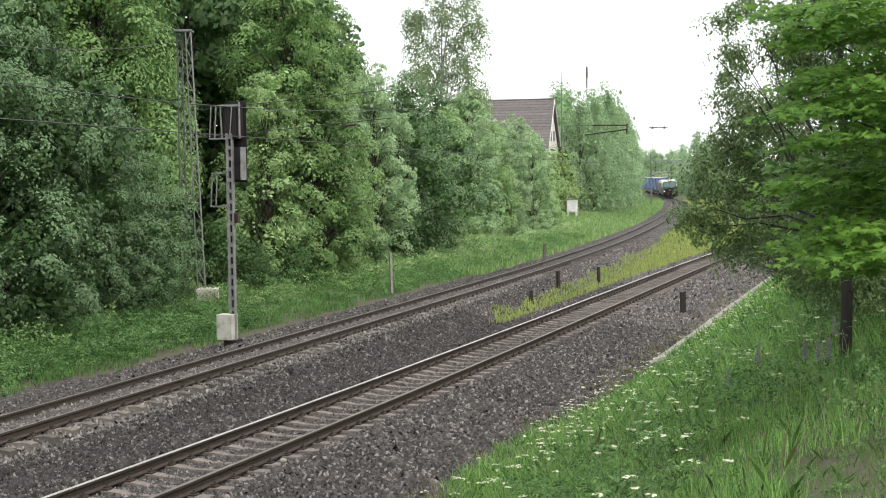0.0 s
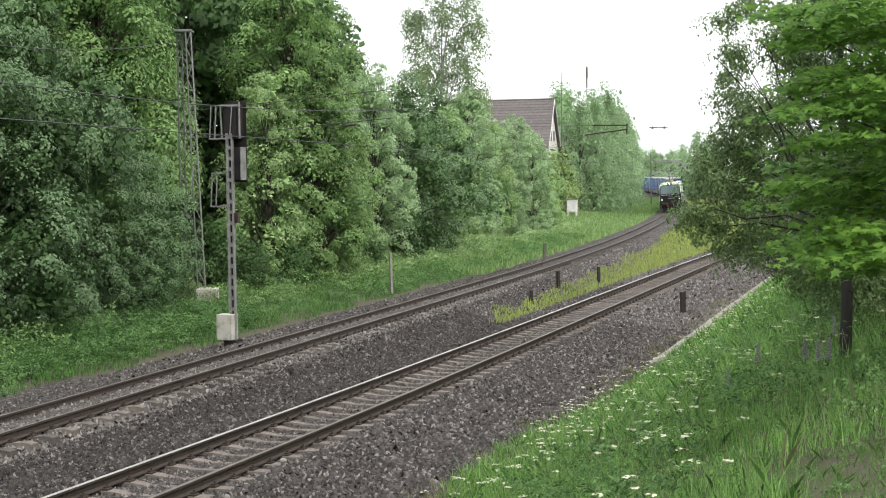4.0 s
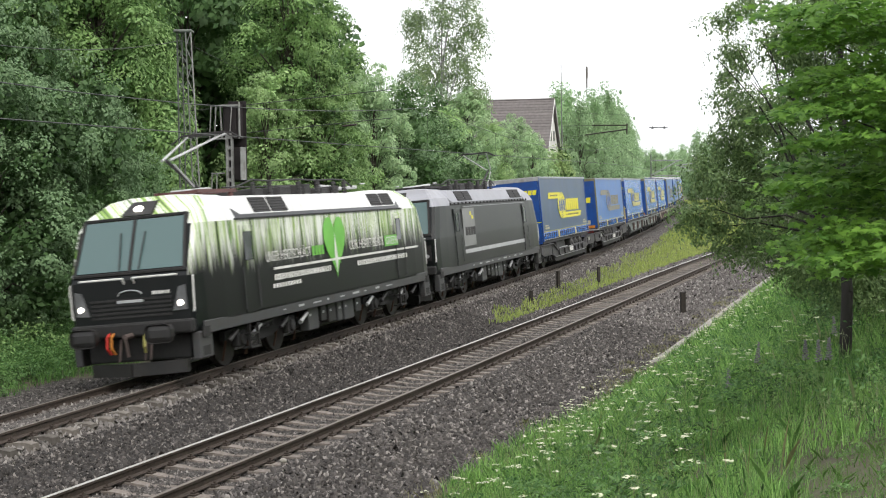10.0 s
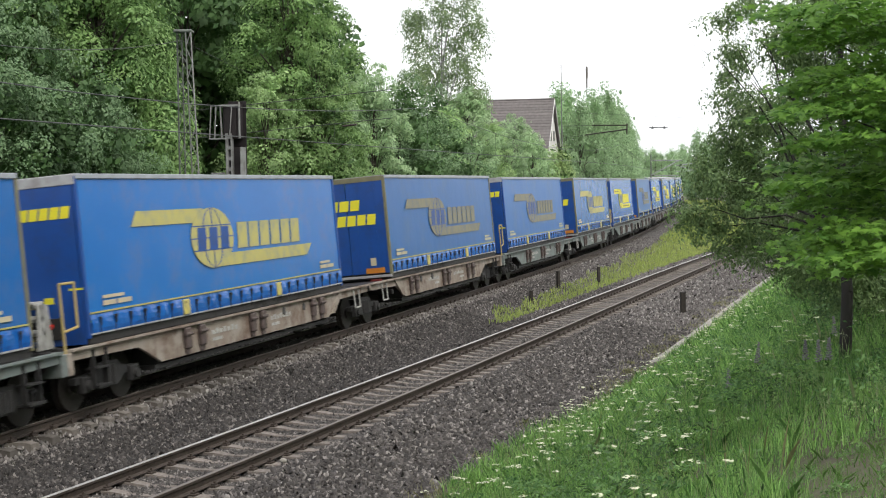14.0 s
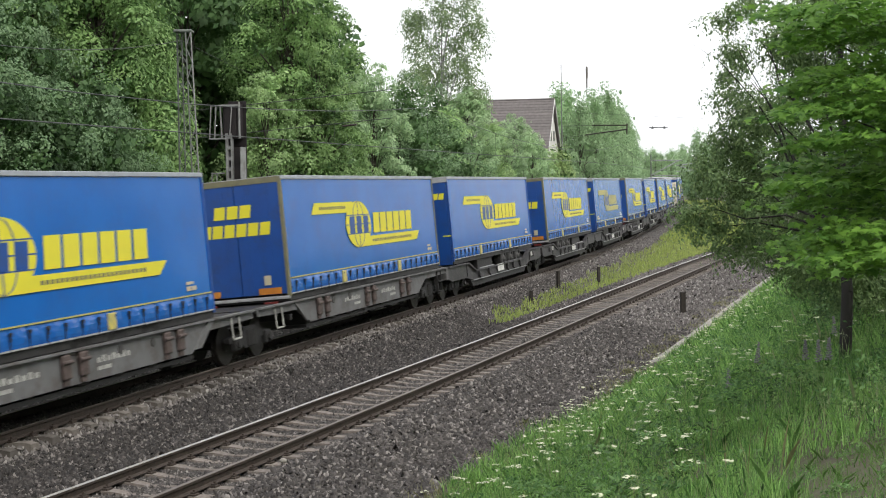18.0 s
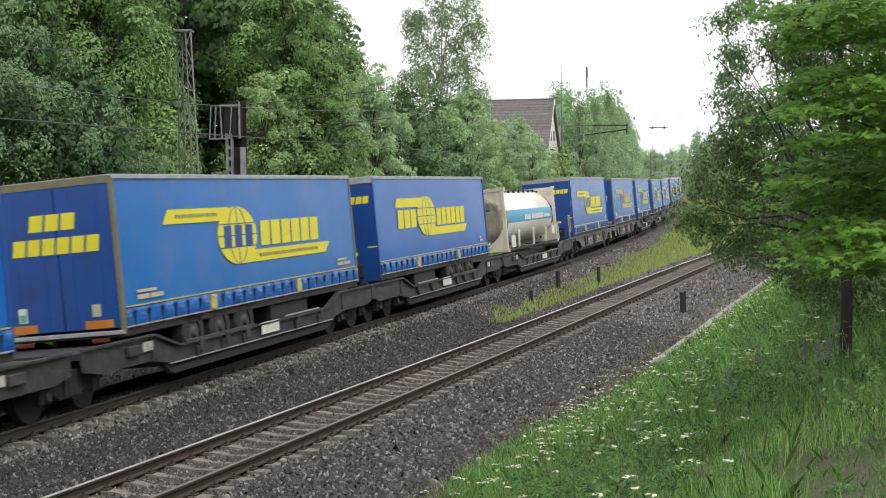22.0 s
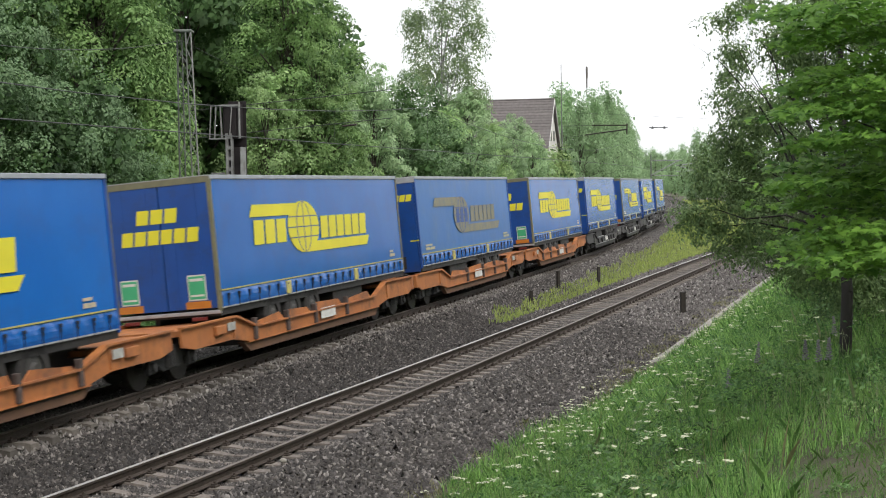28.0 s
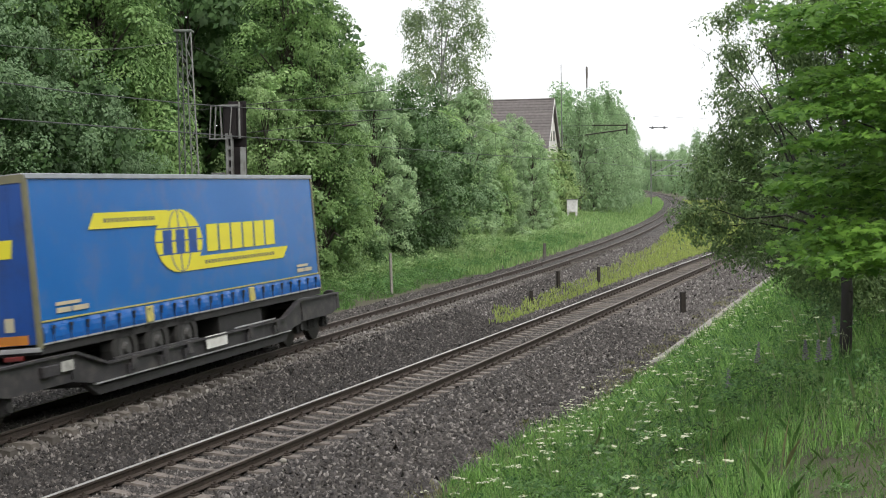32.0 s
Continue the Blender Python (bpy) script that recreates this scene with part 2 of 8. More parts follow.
def ground_z(x, y):
    df, dn = side(far_x, x, y), side(near_x, x, y)
    zf = far_z(y)
    if df < 0:
        return zf + lerp_table(-df, LEFT_BANK) + CANT / 2
    if dn > 0:
        z = lerp_table(dn, RIGHT_BANK)
        return z
    # between the tracks
    a = zf + CANT + lerp_table(df, ((0, -0.205), (0.92, -0.2), (1.08, -0.12), (1.5, -0.15), (2.0, -0.3), (3.0, -0.62), (30, -0.62)))
    b = lerp_table(-dn, ((0, -0.24), (1.1, -0.235), (1.4, -0.2), (1.9, -0.28), (2.8, -0.48), (30, -0.48)))
    if 0.9 < df < 1.75:
        a += 0.03 + 0.05 * noise.noise(Vector((x * 0.9, y * 0.9, 4.0)))
    w = smooth(0, 1, df / max(0.1, df - dn))
    return a * (1 - w) + b * w
# ---------- mesh tools ----------
def mesh_from(name, verts, faces, mats=(), index=None):
    me = bpy.data.meshes.new(name)
    me.from_pydata([tuple(v) for v in verts], [], [tuple(f) for f in faces])
    for m in mats:
        me.materials.append(m)
    if index is not None:
        me.polygons.foreach_set("material_index", index)
    me.update()
    return me


def mesh_np(name, verts, quads, mat):
    """A mesh from arrays: verts (n, 3), faces (m, k)."""
    me = bpy.data.meshes.new(name)
    n, k = len(quads), quads.shape[1]
    me.vertices.add(len(verts))
    me.vertices.foreach_set("co", verts.astype(np.float32).ravel())
    me.loops.add(n * k)
    me.loops.foreach_set("vertex_index", quads.astype(np.int32).ravel())
    me.polygons.add(n)
    me.polygons.foreach_set("loop_start", np.arange(0, n * k, k, dtype=np.int32))
    me.polygons.foreach_set("loop_total", np.full(n, k, dtype=np.int32))
    me.materials.append(mat)
    me.update(calc_edges=True)
    return me


def part(name, bm, material, parent=None, label="", smooth_shade=False):
    """Links a bmesh (or a ready mesh) as one mesh object under a thing or a part."""
    if isinstance(bm, bmesh.types.BMesh):
        me = bpy.data.meshes.new(name)
        bmesh.ops.recalc_face_normals(bm, faces=bm.faces)
        bm.to_mesh(me)
        bm.free()
        for m in (material if isinstance(material, (list, tuple)) else [material]):
            me.materials.append(m)
    else:
        me = bm
    if smooth_shade:
        me.polygons.foreach_set("use_smooth", [True] * len(me.polygons))
    ob = new(name, me)
    if parent is not None:
        ob.parent = parent
    if label:
        tagged(ob, label)
    return ob


def thing(name, label, category, group="", kind="", at=None):
    ob = new(name)
    ob.empty_display_size = 0.2
    if at is not None:
        ob.matrix_basis = at
    return tagged(ob, label, category, group, kind)


def add_box(bm, x0, x1, y0, y1, z0, z1, bevel=0.0, mat=0):
    r = bmesh.ops.create_cube(bm, size=1)
    bmesh.ops.scale(bm, vec=(x1 - x0, y1 - y0, z1 - z0), verts=r["verts"])
    bmesh.ops.translate(bm, vec=((x0 + x1) / 2, (y0 + y1) / 2, (z0 + z1) / 2), verts=r["verts"])
    faces = list({f for v in r["verts"] for f in v.link_faces})
    for f in faces:
        f.material_index = mat
    if bevel:
        edges = list({e for v in r["verts"] for e in v.link_edges})
        rb = bmesh.ops.bevel(bm, geom=edges, offset=bevel, segments=2, affect="EDGES", profile=0.5)
        for f in rb["faces"]:
            f.material_index = mat


def box(*a, **k):
    bm = bmesh.new()
    add_box(bm, *a, **k)
    return bm


def add_tube(bm, a, b, r, r2=None, seg=8, caps=True, mat=0):
    """A round bar from a to b."""
    a, b = Vector(a), Vector(b)
    d = b - a
    m = Matrix.Translation((a + b) / 2) @ d.to_track_quat("Z", "Y").to_matrix().to_4x4()
    res = bmesh.ops.create_cone(bm, cap_ends=caps, segments=seg, radius1=r, radius2=r if r2 is None else r2, depth=d.length, matrix=m)
    for f in {f for v in res["verts"] for f in v.link_faces}:
        f.material_index = mat


def tube(*a, **k):
    bm = bmesh.new()
    add_tube(bm, *a, **k)
    return bm


def add_prism(bm, outline, y0, y1, mat=0, axis="y"):
    """A flat outline of (x, z) points pushed from y0 to y1 (axis x: points are (y, z), pushed along x)."""
    if axis == "y":
        f = lambda p, w: (p[0], w, p[1])
    elif axis == "x":
        f = lambda p, w: (w, p[0], p[1])
    else:
        f = lambda p, w: (p[0], p[1], w)
    a = [bm.verts.new(f(p, y0)) for p in outline]
    b = [bm.verts.new(f(p, y1)) for p in outline]
    n = len(outline)
    fs = [bm.faces.new(a), bm.faces.new(b[::-1])]
    for i in range(n):
        fs.append(bm.faces.new((a[i], b[i], b[(i + 1) % n], a[(i + 1) % n])))
    for q in fs:
        q.material_index = mat
    return fs


def prism(*a, **k):
    bm = bmesh.new()
    add_prism(bm, *a, **k)
    return bm


def sweep(name, outline, path, mats, index=None, closed=True):
    """An outline of (across, up) points carried along a path of (point, right, up) frames; index gives a material per side."""
    n = len(outline)
    verts = []
    for p, r, u in path:
        for a, b in outline:
            verts.append(p + r * a + u * b)
    faces, idx = [], []
    sides = n if closed else n - 1
    for i in range(len(path) - 1):
        for j in range(sides):
            k = (j + 1) % n
            faces.append((i * n + j, i * n + k, (i + 1) * n + k, (i + 1) * n + j))
            idx.append(index[j] if index else 0)
    if closed:
        faces.append(tuple(range(n)))
        faces.append(tuple(range(len(verts) - n, len(verts)))[::-1])
        idx += [0, 0]
    return mesh_from(name, verts, faces, mats, idx)


def track_frames(fun, zfun, ys, cant):
    out = []
    for y in ys:
        m = slope(fun, y)
        fwd = Vector((m, 1, 0)).normalized()
        r = Vector((fwd.y, -fwd.x, 0))
        a = math.asin(cant / 1.507)
        rr = r * math.cos(a) + Vector((0, 0, math.sin(a)))
        out.append((Vector((fun(y), y, zfun(y) + cant / 2)), rr, rr.cross(fwd)))
    return out
# ---------- ground ----------
def build_ground():
    """One sheet to the horizon: fine along the line, coarse away from it."""
    ys = np.concatenate([[-700, -400, -200, -100, -60, -40, -25, -15, -8], np.arange(-4, 12, 2.0), np.arange(12, 90, 1.0), np.arange(90, 180, 3.0), np.arange(180, 480, 10.0), [500, 560, 650, 800, 1100, 2000]])
    offs = [-900, -400, -200, -100, -60, -40, -30, -22, -16, -12, -9.5, -7.5, -6, -5, -4.2, -3.6, -3.0, -2.5, -2.0, -1.7, -1.35, -0.8, 0, 0.8, 1.4, 1.7, 2.0, 2.5, 3.0]
    mids = [0.15, 0.3, 0.45, 0.6, 0.72, 0.84, 0.93]
    offn = [-2.8, -2.3, -1.9, -1.6, -1.3, -0.7, 0, 0.7, 1.3, 1.6, 1.9, 2.4, 2.9, 3.6, 4.1, 4.4, 4.58, 4.75, 5.1, 5.5, 6, 6.6, 7.3, 8, 9, 10, 11, 12, 13, 15, 18, 22, 28, 40, 60, 100, 200, 400, 900]
    verts, faces = [], []
    for y in ys:
        kf, kn = math.hypot(1, slope(far_x, y)), math.hypot(1, slope(near_x, y))
        xf, xn = far_x(y), near_x(y)
        row = [xf + o * kf for o in offs]
        a, b = xf + 3.0 * kf, xn - 2.8 * kn
        gap = b - a
        row += [a + gap * w for w in mids]
        row += [xn + o * kn for o in offn]
        row = sorted(row) if gap > 0 else row
        for x in row:
            z = ground_z(x, y)
            z += 0.05 * noise.noise(Vector((x * 0.7, y * 0.7, 0))) * smooth(3.2, 6, min(abs(side(far_x, x, y)), abs(side(near_x, x, y))))
            verts.append((x, y, z))
    w = len(offs) + len(mids) + len(offn)
    idx = []
    for i in range(len(ys) - 1):
        for j in range(w - 1):
            faces.append((i * w + j, i * w + j + 1, (i + 1) * w + j + 1, (i + 1) * w + j))
            xs = [verts[k][0] for k in faces[-1]]
            cx, cy = sum(xs) / 4, (ys[i] + ys[i + 1]) / 2
            df, dn = side(far_x, cx, cy), side(near_x, cx, cy)
            stony = (-3.9 if cy < 75 else -2.6 if cy < 120 else -2.0) < df and dn < 4.5 and not (cy > 120 and df > 2.2 and dn < -3)
            mid_green = 50 < cy and df > 3.4 and dn < -2.6 and (df - dn) > 7.2
            idx.append(1 if stony and not mid_green else 0)
    me = mesh_from("ground", verts, faces, [SOIL, BALLAST_BED], idx)
    me.polygons.foreach_set("use_smooth", [True] * len(me.polygons))
    return tagged(new("ground", me), "grassy railway cutting with two stony ballast beds", "ground", kind="structure")


build_ground()

# ---------- tracks ----------
RAIL = [(-0.0365, -0.005), (-0.034, 0.0), (0.034, 0.0), (0.0365, -0.005), (0.036, -0.04), (0.01, -0.055), (0.009, -0.135), (0.07, -0.16), (0.07, -0.172), (-0.07, -0.172), (-0.07, -0.16), (-0.009, -0.135), (-0.01, -0.055), (-0.036, -0.04)]


def sleeper_mesh(mat):
    """Pre-stressed concrete sleeper, waisted in the middle, with sloping shoulders."""
    sec = [(-1.3, 0.15, 0.10), (-1.15, 0.15, 0.0), (-0.5, 0.145, 0.0), (-0.25, 0.11, -0.035), (0.25, 0.11, -0.035), (0.5, 0.145, 0.0), (1.15, 0.15, 0.0), (1.3, 0.15, 0.10)]
    verts, faces = [], []
    for i, (x, half, dz) in enumerate(sec):
        top = -0.185 + (dz if dz < 0 else 0) - (0.04 if i in (0, 7) else 0)
        verts += [(x, -half, -0.4), (x, -half * 0.74, top), (x, half * 0.74, top), (x, half, -0.4)]
    for i in range(len(sec) - 1):
        for j in range(3):
            a = i * 4 + j
            faces.append((a, a + 1, a + 5, a + 4))
    faces += [(0, 1, 2, 3), (31, 30, 29, 28)]
    return mesh_from("sleeper", verts, faces, [mat])


def clip_mesh():
    """Rail fastening: ribbed plate with two spring clips and their bolts."""
    bm = bmesh.new()
    for s in (-1, 1):
        add_box(bm, s * 0.115 - 0.045, s * 0.115 + 0.045, -0.075, 0.075, -0.195, -0.155)
        add_box(bm, s * 0.1 - 0.03, s * 0.1 + 0.03, -0.045, 0.045, -0.155, -0.128)
        add_tube(bm, (s * 0.11, 0, -0.13), (s * 0.11, 0, -0.095), 0.02, seg=6)
    me = bpy.data.meshes.new("rail_fastening")
    bm.to_mesh(me)
    bm.free()
    me.materials.append(RAIL_SIDE)
    return me


def build_track(name, label, fun, zfun, cant, ys, y0, y1, step, shiny):
    tr = thing(name, label, "railway track", kind="structure")
    path = track_frames(fun, zfun, ys, cant)
    for sgn in (-1, 1):
        me = sweep("rail", [(a + sgn * 0.7535, b) for a, b in RAIL], path, [RAIL_SIDE, RAIL_TOP if sgn < 0 and shiny else RAIL_DULL], [1 if i in (0, 1, 2) else 0 for i in range(len(RAIL))])
        part("rail", me, None, tr, "rusty steel rail, its head worn bright" if sgn < 0 and shiny else "rusty steel rail with a dull brown head")
    sm, cm = sleeper_mesh(CONCRETE if shiny else CONCRETE_DARK), clip_mesh()
    y, n = y0, 0
    while y < y1:
        p, r, u = track_frames(fun, zfun, [y], cant)[0]
        f = u.cross(r)
        m = Matrix((r, f, u)).transposed().to_4x4()
        m.translation = p
        m = m @ pose(0, 0, random.uniform(-0.012, 0.008), 0, 0, random.uniform(-0.5, 0.5))
        sl = part("sleeper", sm, None, tr)
        sl.matrix_basis = m
        if y < 75:
            for sgn in (-1, 1):
                c = part("rail_fastening", cm, None, tr)
                c.matrix_basis = m @ pose(sgn * 0.7535, 0, 0)
        y += step / math.hypot(1, slope(fun, y))
        n += 1
    return tr


NEAR_YS = [-650, -300, -100, -40] + [float(v) for v in np.arange(-20, 140, 2.0)] + [160, 200, 300]
FAR_YS = [-650, -300, -100, -40] + [float(v) for v in np.arange(-20, 200, 2.0)] + [float(v) for v in np.arange(200, 480, 8.0)] + [600, 800, 1000]
build_track("track_near", "straightish railway track on concrete sleepers, outer rail shining", near_x, lambda y: 0.0, 0.0, NEAR_YS, 8.0, 95.0, 0.65, True)
build_track("track_far", "canted curving railway track with sleepers sunk in ballast", far_x, far_z, CANT, FAR_YS, 12.0, 110.0, 0.65, False)
# ---------- trees and bushes ----------
def leaf_scatter(rng, centres, radii, count, size, mat, name, flat=0.45, droop=0.0, shape=1.0, skin=0.22):
    """Many small leaves scattered through lobes, gathered in sprays, denser towards the skin; each leaf is a folded rhomb."""
    centres, radii = np.asarray(centres, float), np.asarray(radii, float)
    w = (radii[:, 0] * radii[:, 1] + radii[:, 1] * radii[:, 2] + radii[:, 0] * radii[:, 2])
    per = 12
    sprays = count // per
    pick = rng.choice(len(centres), sprays, p=w / w.sum())
    d = rng.normal(size=(sprays, 3))
    d /= np.linalg.norm(d, axis=1)[:, None]
    rad = np.clip(1.0 - np.abs(rng.normal(0, skin, sprays)), 0.12, 1.0)
    rad *= 1 + 0.16 * np.sin(d[:, 0] * 5 + pick) * np.sin(d[:, 1] * 6 + pick * 2) + 0.12 * np.sin(d[:, 2] * 9 + pick * 3)
    hub = centres[pick] + d * radii[pick] * rad[:, None]
    count = sprays * per
    d = np.repeat(d, per, 0)
    base = np.repeat(rng.normal(size=(sprays, 3)) * 0.55, per, 0)
    pos = np.repeat(hub, per, 0) + rng.normal(size=(count, 3)) * size * np.array([1.35, 1.35, 0.6])
    nrm = d * 0.55 + base + rng.normal(size=(count, 3)) * 0.4
    nrm[:, 2] = np.abs(nrm[:, 2]) + flat
    nrm /= np.linalg.norm(nrm, axis=1)[:, None]
    ax = np.cross(nrm, rng.normal(size=(count, 3)))
    ax[:, 2] -= droop
    ax -= nrm * (ax * nrm).sum(1)[:, None]
    ax /= np.linalg.norm(ax, axis=1)[:, None] + 1e-9
    bx = np.cross(nrm, ax)
    s = size * rng.uniform(0.65, 1.35, count)[:, None]
    v = np.empty((count, 4, 3))
    v[:, 0] = pos - ax * s * 0.5
    v[:, 1] = pos + bx * s * 0.3 * shape + nrm * s * 0.08
    v[:, 2] = pos + ax * s * 0.55 - nrm * s * 0.06
    v[:, 3] = pos - bx * s * 0.3 * shape + nrm * s * 0.08
    return mesh_np(name, v.reshape(-1, 3), np.arange(count * 4).reshape(-1, 4), mat)


def leaf_cloud(rng, centres, radii, count, size, mat, name, flat=0.45, droop=0.0, shape=1.0, skin=0.22, per=90, cap=4.2):
    """Foliage in boughs: each bough is a drooping cap of overlapping leaves on a lobe's skin, open and dark beneath."""
    centres, radii = np.asarray(centres, float), np.asarray(radii, float)
    w = (radii[:, 0] * radii[:, 1] + radii[:, 1] * radii[:, 2] + radii[:, 0] * radii[:, 2])
    boughs = max(1, count // per)
    pick = rng.choice(len(centres), boughs, p=w / w.sum())
    d = rng.normal(size=(boughs, 3))
    d[:, 2] += 0.15
    d /= np.linalg.norm(d, axis=1)[:, None]
    rad = np.clip(1.0 - np.abs(rng.normal(0, skin, boughs)), 0.12, 1.0)
    rad *= 1 + 0.16 * np.sin(d[:, 0] * 5 + pick) * np.sin(d[:, 1] * 6 + pick * 2) + 0.12 * np.sin(d[:, 2] * 9 + pick * 3)
    hub = centres[pick] + d * radii[pick] * rad[:, None]
    nb = d * 0.75 + rng.normal(size=(boughs, 3)) * 0.22
    nb[:, 2] += flat + 0.2
    nb /= np.linalg.norm(nb, axis=1)[:, None]
    ub = np.cross(nb, rng.normal(size=(boughs, 3)))
    ub /= np.linalg.norm(ub, axis=1)[:, None]
    vb = np.cross(nb, ub)
    rb = size * cap * rng.uniform(0.6, 1.35, boughs)
    long = rng.uniform(0.75, 1.4, boughs)
    count = boughs * per
    R = lambda q: np.repeat(q, per, 0)
    r = np.sqrt(rng.uniform(0, 1, count)) * rng.uniform(0.85, 1.15, count)
    a = rng.uniform(0, 2 * math.pi, count)
    ring = R(ub) * (np.cos(a) * R(long))[:, None] + R(vb) * np.sin(a)[:, None]
    rise = 0.5 * (1 - r * r) + rng.normal(0, 0.13, count)
    pos = R(hub) + (ring * r[:, None] + R(nb) * rise[:, None]) * R(rb)[:, None]
    pos[:, 2] -= (droop * 0.5 + 0.25) * r * r * R(rb)
    nrm = R(nb) + ring * (0.85 * r)[:, None] + rng.normal(size=(count, 3)) * 0.3
    nrm /= np.linalg.norm(nrm, axis=1)[:, None]
    ax = ring + rng.normal(size=(count, 3)) * 0.5
    ax[:, 2] -= 0.35 + droop
    ax -= nrm * (ax * nrm).sum(1)[:, None]
    ax /= np.linalg.norm(ax, axis=1)[:, None] + 1e-9
    bx = np.cross(nrm, ax)
    s = size * rng.uniform(0.6, 1.3, count)[:, None]
    v = np.empty((count, 4, 3))
    v[:, 0] = pos - ax * s * 0.5
    v[:, 1] = pos + bx * s * 0.32 * shape + nrm * s * 0.06
    v[:, 2] = pos + ax * s * 0.55 - nrm * s * 0.1
    v[:, 3] = pos - bx * s * 0.32 * shape + nrm * s * 0.06
    return mesh_np(name, v.reshape(-1, 3), np.arange(count * 4).reshape(-1, 4), mat)


def palmate_cloud(rng, hubs, count, size, mat, name, spread=0.3):
    """Large five-pointed leaves in drooping layers round the hubs."""
    out = [(0, -0.45), (0.12, -0.2), (0.46, -0.3), (0.32, -0.03), (0.6, 0.2), (0.22, 0.2), (0.0, 0.66), (-0.22, 0.2), (-0.6, 0.2), (-0.32, -0.03), (-0.46, -0.3), (-0.12, -0.2)]
    k = len(out)
    hubs = np.asarray(hubs, float)
    pos = hubs[rng.integers(0, len(hubs), count)] + rng.normal(size=(count, 3)) * np.array([spread, spread, spread * 0.17])
    nrm = rng.normal(size=(count, 3)) * 0.27
    nrm[:, 2] += 1.0
    nrm[:, 1] -= rng.uniform(0.0, 0.6, count)
    nrm[:, 0] -= rng.uniform(0.0, 0.35, count)
    pos[:, 2] -= 0.35 * np.abs(pos[:, 0] - hubs[:, 0].mean()) * 0.2
    nrm /= np.linalg.norm(nrm, axis=1)[:, None]
    ax = rng.normal(size=(count, 3))
    ax[:, 2] -= 0.9
    ax -= nrm * (ax * nrm).sum(1)[:, None]
    ax /= np.linalg.norm(ax, axis=1)[:, None]
    bx = np.cross(nrm, ax)
    s = size * rng.uniform(0.55, 1.35, count)
    slim, skew = rng.uniform(0.55, 1.0, count), rng.normal(0, 0.18, count)
    v = np.empty((count, k, 3))
    for i, (a, b) in enumerate(out):
        v[:, i] = pos + bx * ((a * slim + b * skew) * s)[:, None] + ax * (b * s)[:, None] - nrm * (s * 0.25 * (a * a + 0.3 * b * b))[:, None]
    return mesh_np(name, v.reshape(-1, 3), np.arange(count * k).reshape(-1, k), mat)


def limb_mesh(name, segs, mat, seg=7):
    bm = bmesh.new()
    for a, b, r1, r2 in segs:
        add_tube(bm, a, b, r1, r2, seg=seg, caps=False)
    me = bpy.data.meshes.new(name)
    bm.to_mesh(me)
    bm.free()
    me.materials.append(mat)
    me.polygons.foreach_set("use_smooth", [True] * len(me.polygons))
    return me


def limbs(rng, height, lobes, r0, lean=(0, 0), clear=0.15):
    """A tapered trunk in bent steps, and a limb to every lobe."""
    segs = []
    top = Vector((lean[0], lean[1], height * 0.82))
    pts = [Vector((0, 0, -0.3))]
    for i in range(1, 6):
        k = i / 5
        pts.append(Vector((top.x * k + rng.uniform(-0.12, 0.12) * height * 0.06, top.y * k + rng.uniform(-0.12, 0.12) * height * 0.06, -0.3 + (top.z + 0.3) * k)))
    for i in range(5):
        segs.append((pts[i], pts[i + 1], r0 * (1 - i * 0.18), r0 * (1 - (i + 1) * 0.18)))
    for c in lobes:
        c = Vector(c)
        k = max(clear, min(0.95, (c.z - 0.12 * height) / (height * 0.82) * 0.8))
        j = min(4, int(k * 5))
        a = pts[j].lerp(pts[j + 1], k * 5 - j)
        mid = a.lerp(c, 0.5) + Vector((0, 0, 0.06 * height))
        r = r0 * (1 - k * 0.85) * 0.5
        segs += [(a, mid, r, r * 0.65), (mid, c, r * 0.65, r * 0.25)]
    return segs


def lobes_for(rng, height, width, n, low=0.2, top=1.0, fat=0.3):
    cs, rs = [], []
    for i in range(n):
        k = (i + 0.5) / n
        z = height * (low + (top - low - 0.08) * k)
        girth = width * 0.5 * math.sin(math.pi * (0.22 + 0.72 * k)) ** 0.8
        a = i * 2.4 + rng.uniform(-0.4, 0.4)
        d = girth * rng.uniform(0.35, 0.85)
        r = width * fat * rng.uniform(0.7, 1.15) * (1.0 - 0.35 * k)
        cs.append((math.cos(a) * d, math.sin(a) * d, z))
        rs.append((r, r, r * rng.uniform(0.65, 0.95)))
    return cs, rs


def tree_kind(name, seed, height, width, n, count, size, mat, bark, label, low=0.2, r0=0.2, fat=0.3, flat=0.45, droop=0.0, category="tree", shape=1.0, skin=0.22, core=6.0, cap=4.2):
    rng = np.random.default_rng(seed)
    cs, rs = lobes_for(rng, height, width, n, low, fat=fat)
    t = thing(name, label, category)
    part("trunk", limb_mesh("trunk", limbs(rng, height, cs, r0), bark), None, t)
    part("crown", leaf_cloud(rng, cs, rs, count, size, mat, "crown", flat, droop, shape, skin, 90, cap), None, t)
    # coarse foliage added deep inside, its dark leaf colour painting in the shade
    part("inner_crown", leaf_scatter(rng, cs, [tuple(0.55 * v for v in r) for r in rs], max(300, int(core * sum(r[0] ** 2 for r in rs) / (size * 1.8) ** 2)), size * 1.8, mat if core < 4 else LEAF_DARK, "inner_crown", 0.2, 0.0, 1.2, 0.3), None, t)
    return t
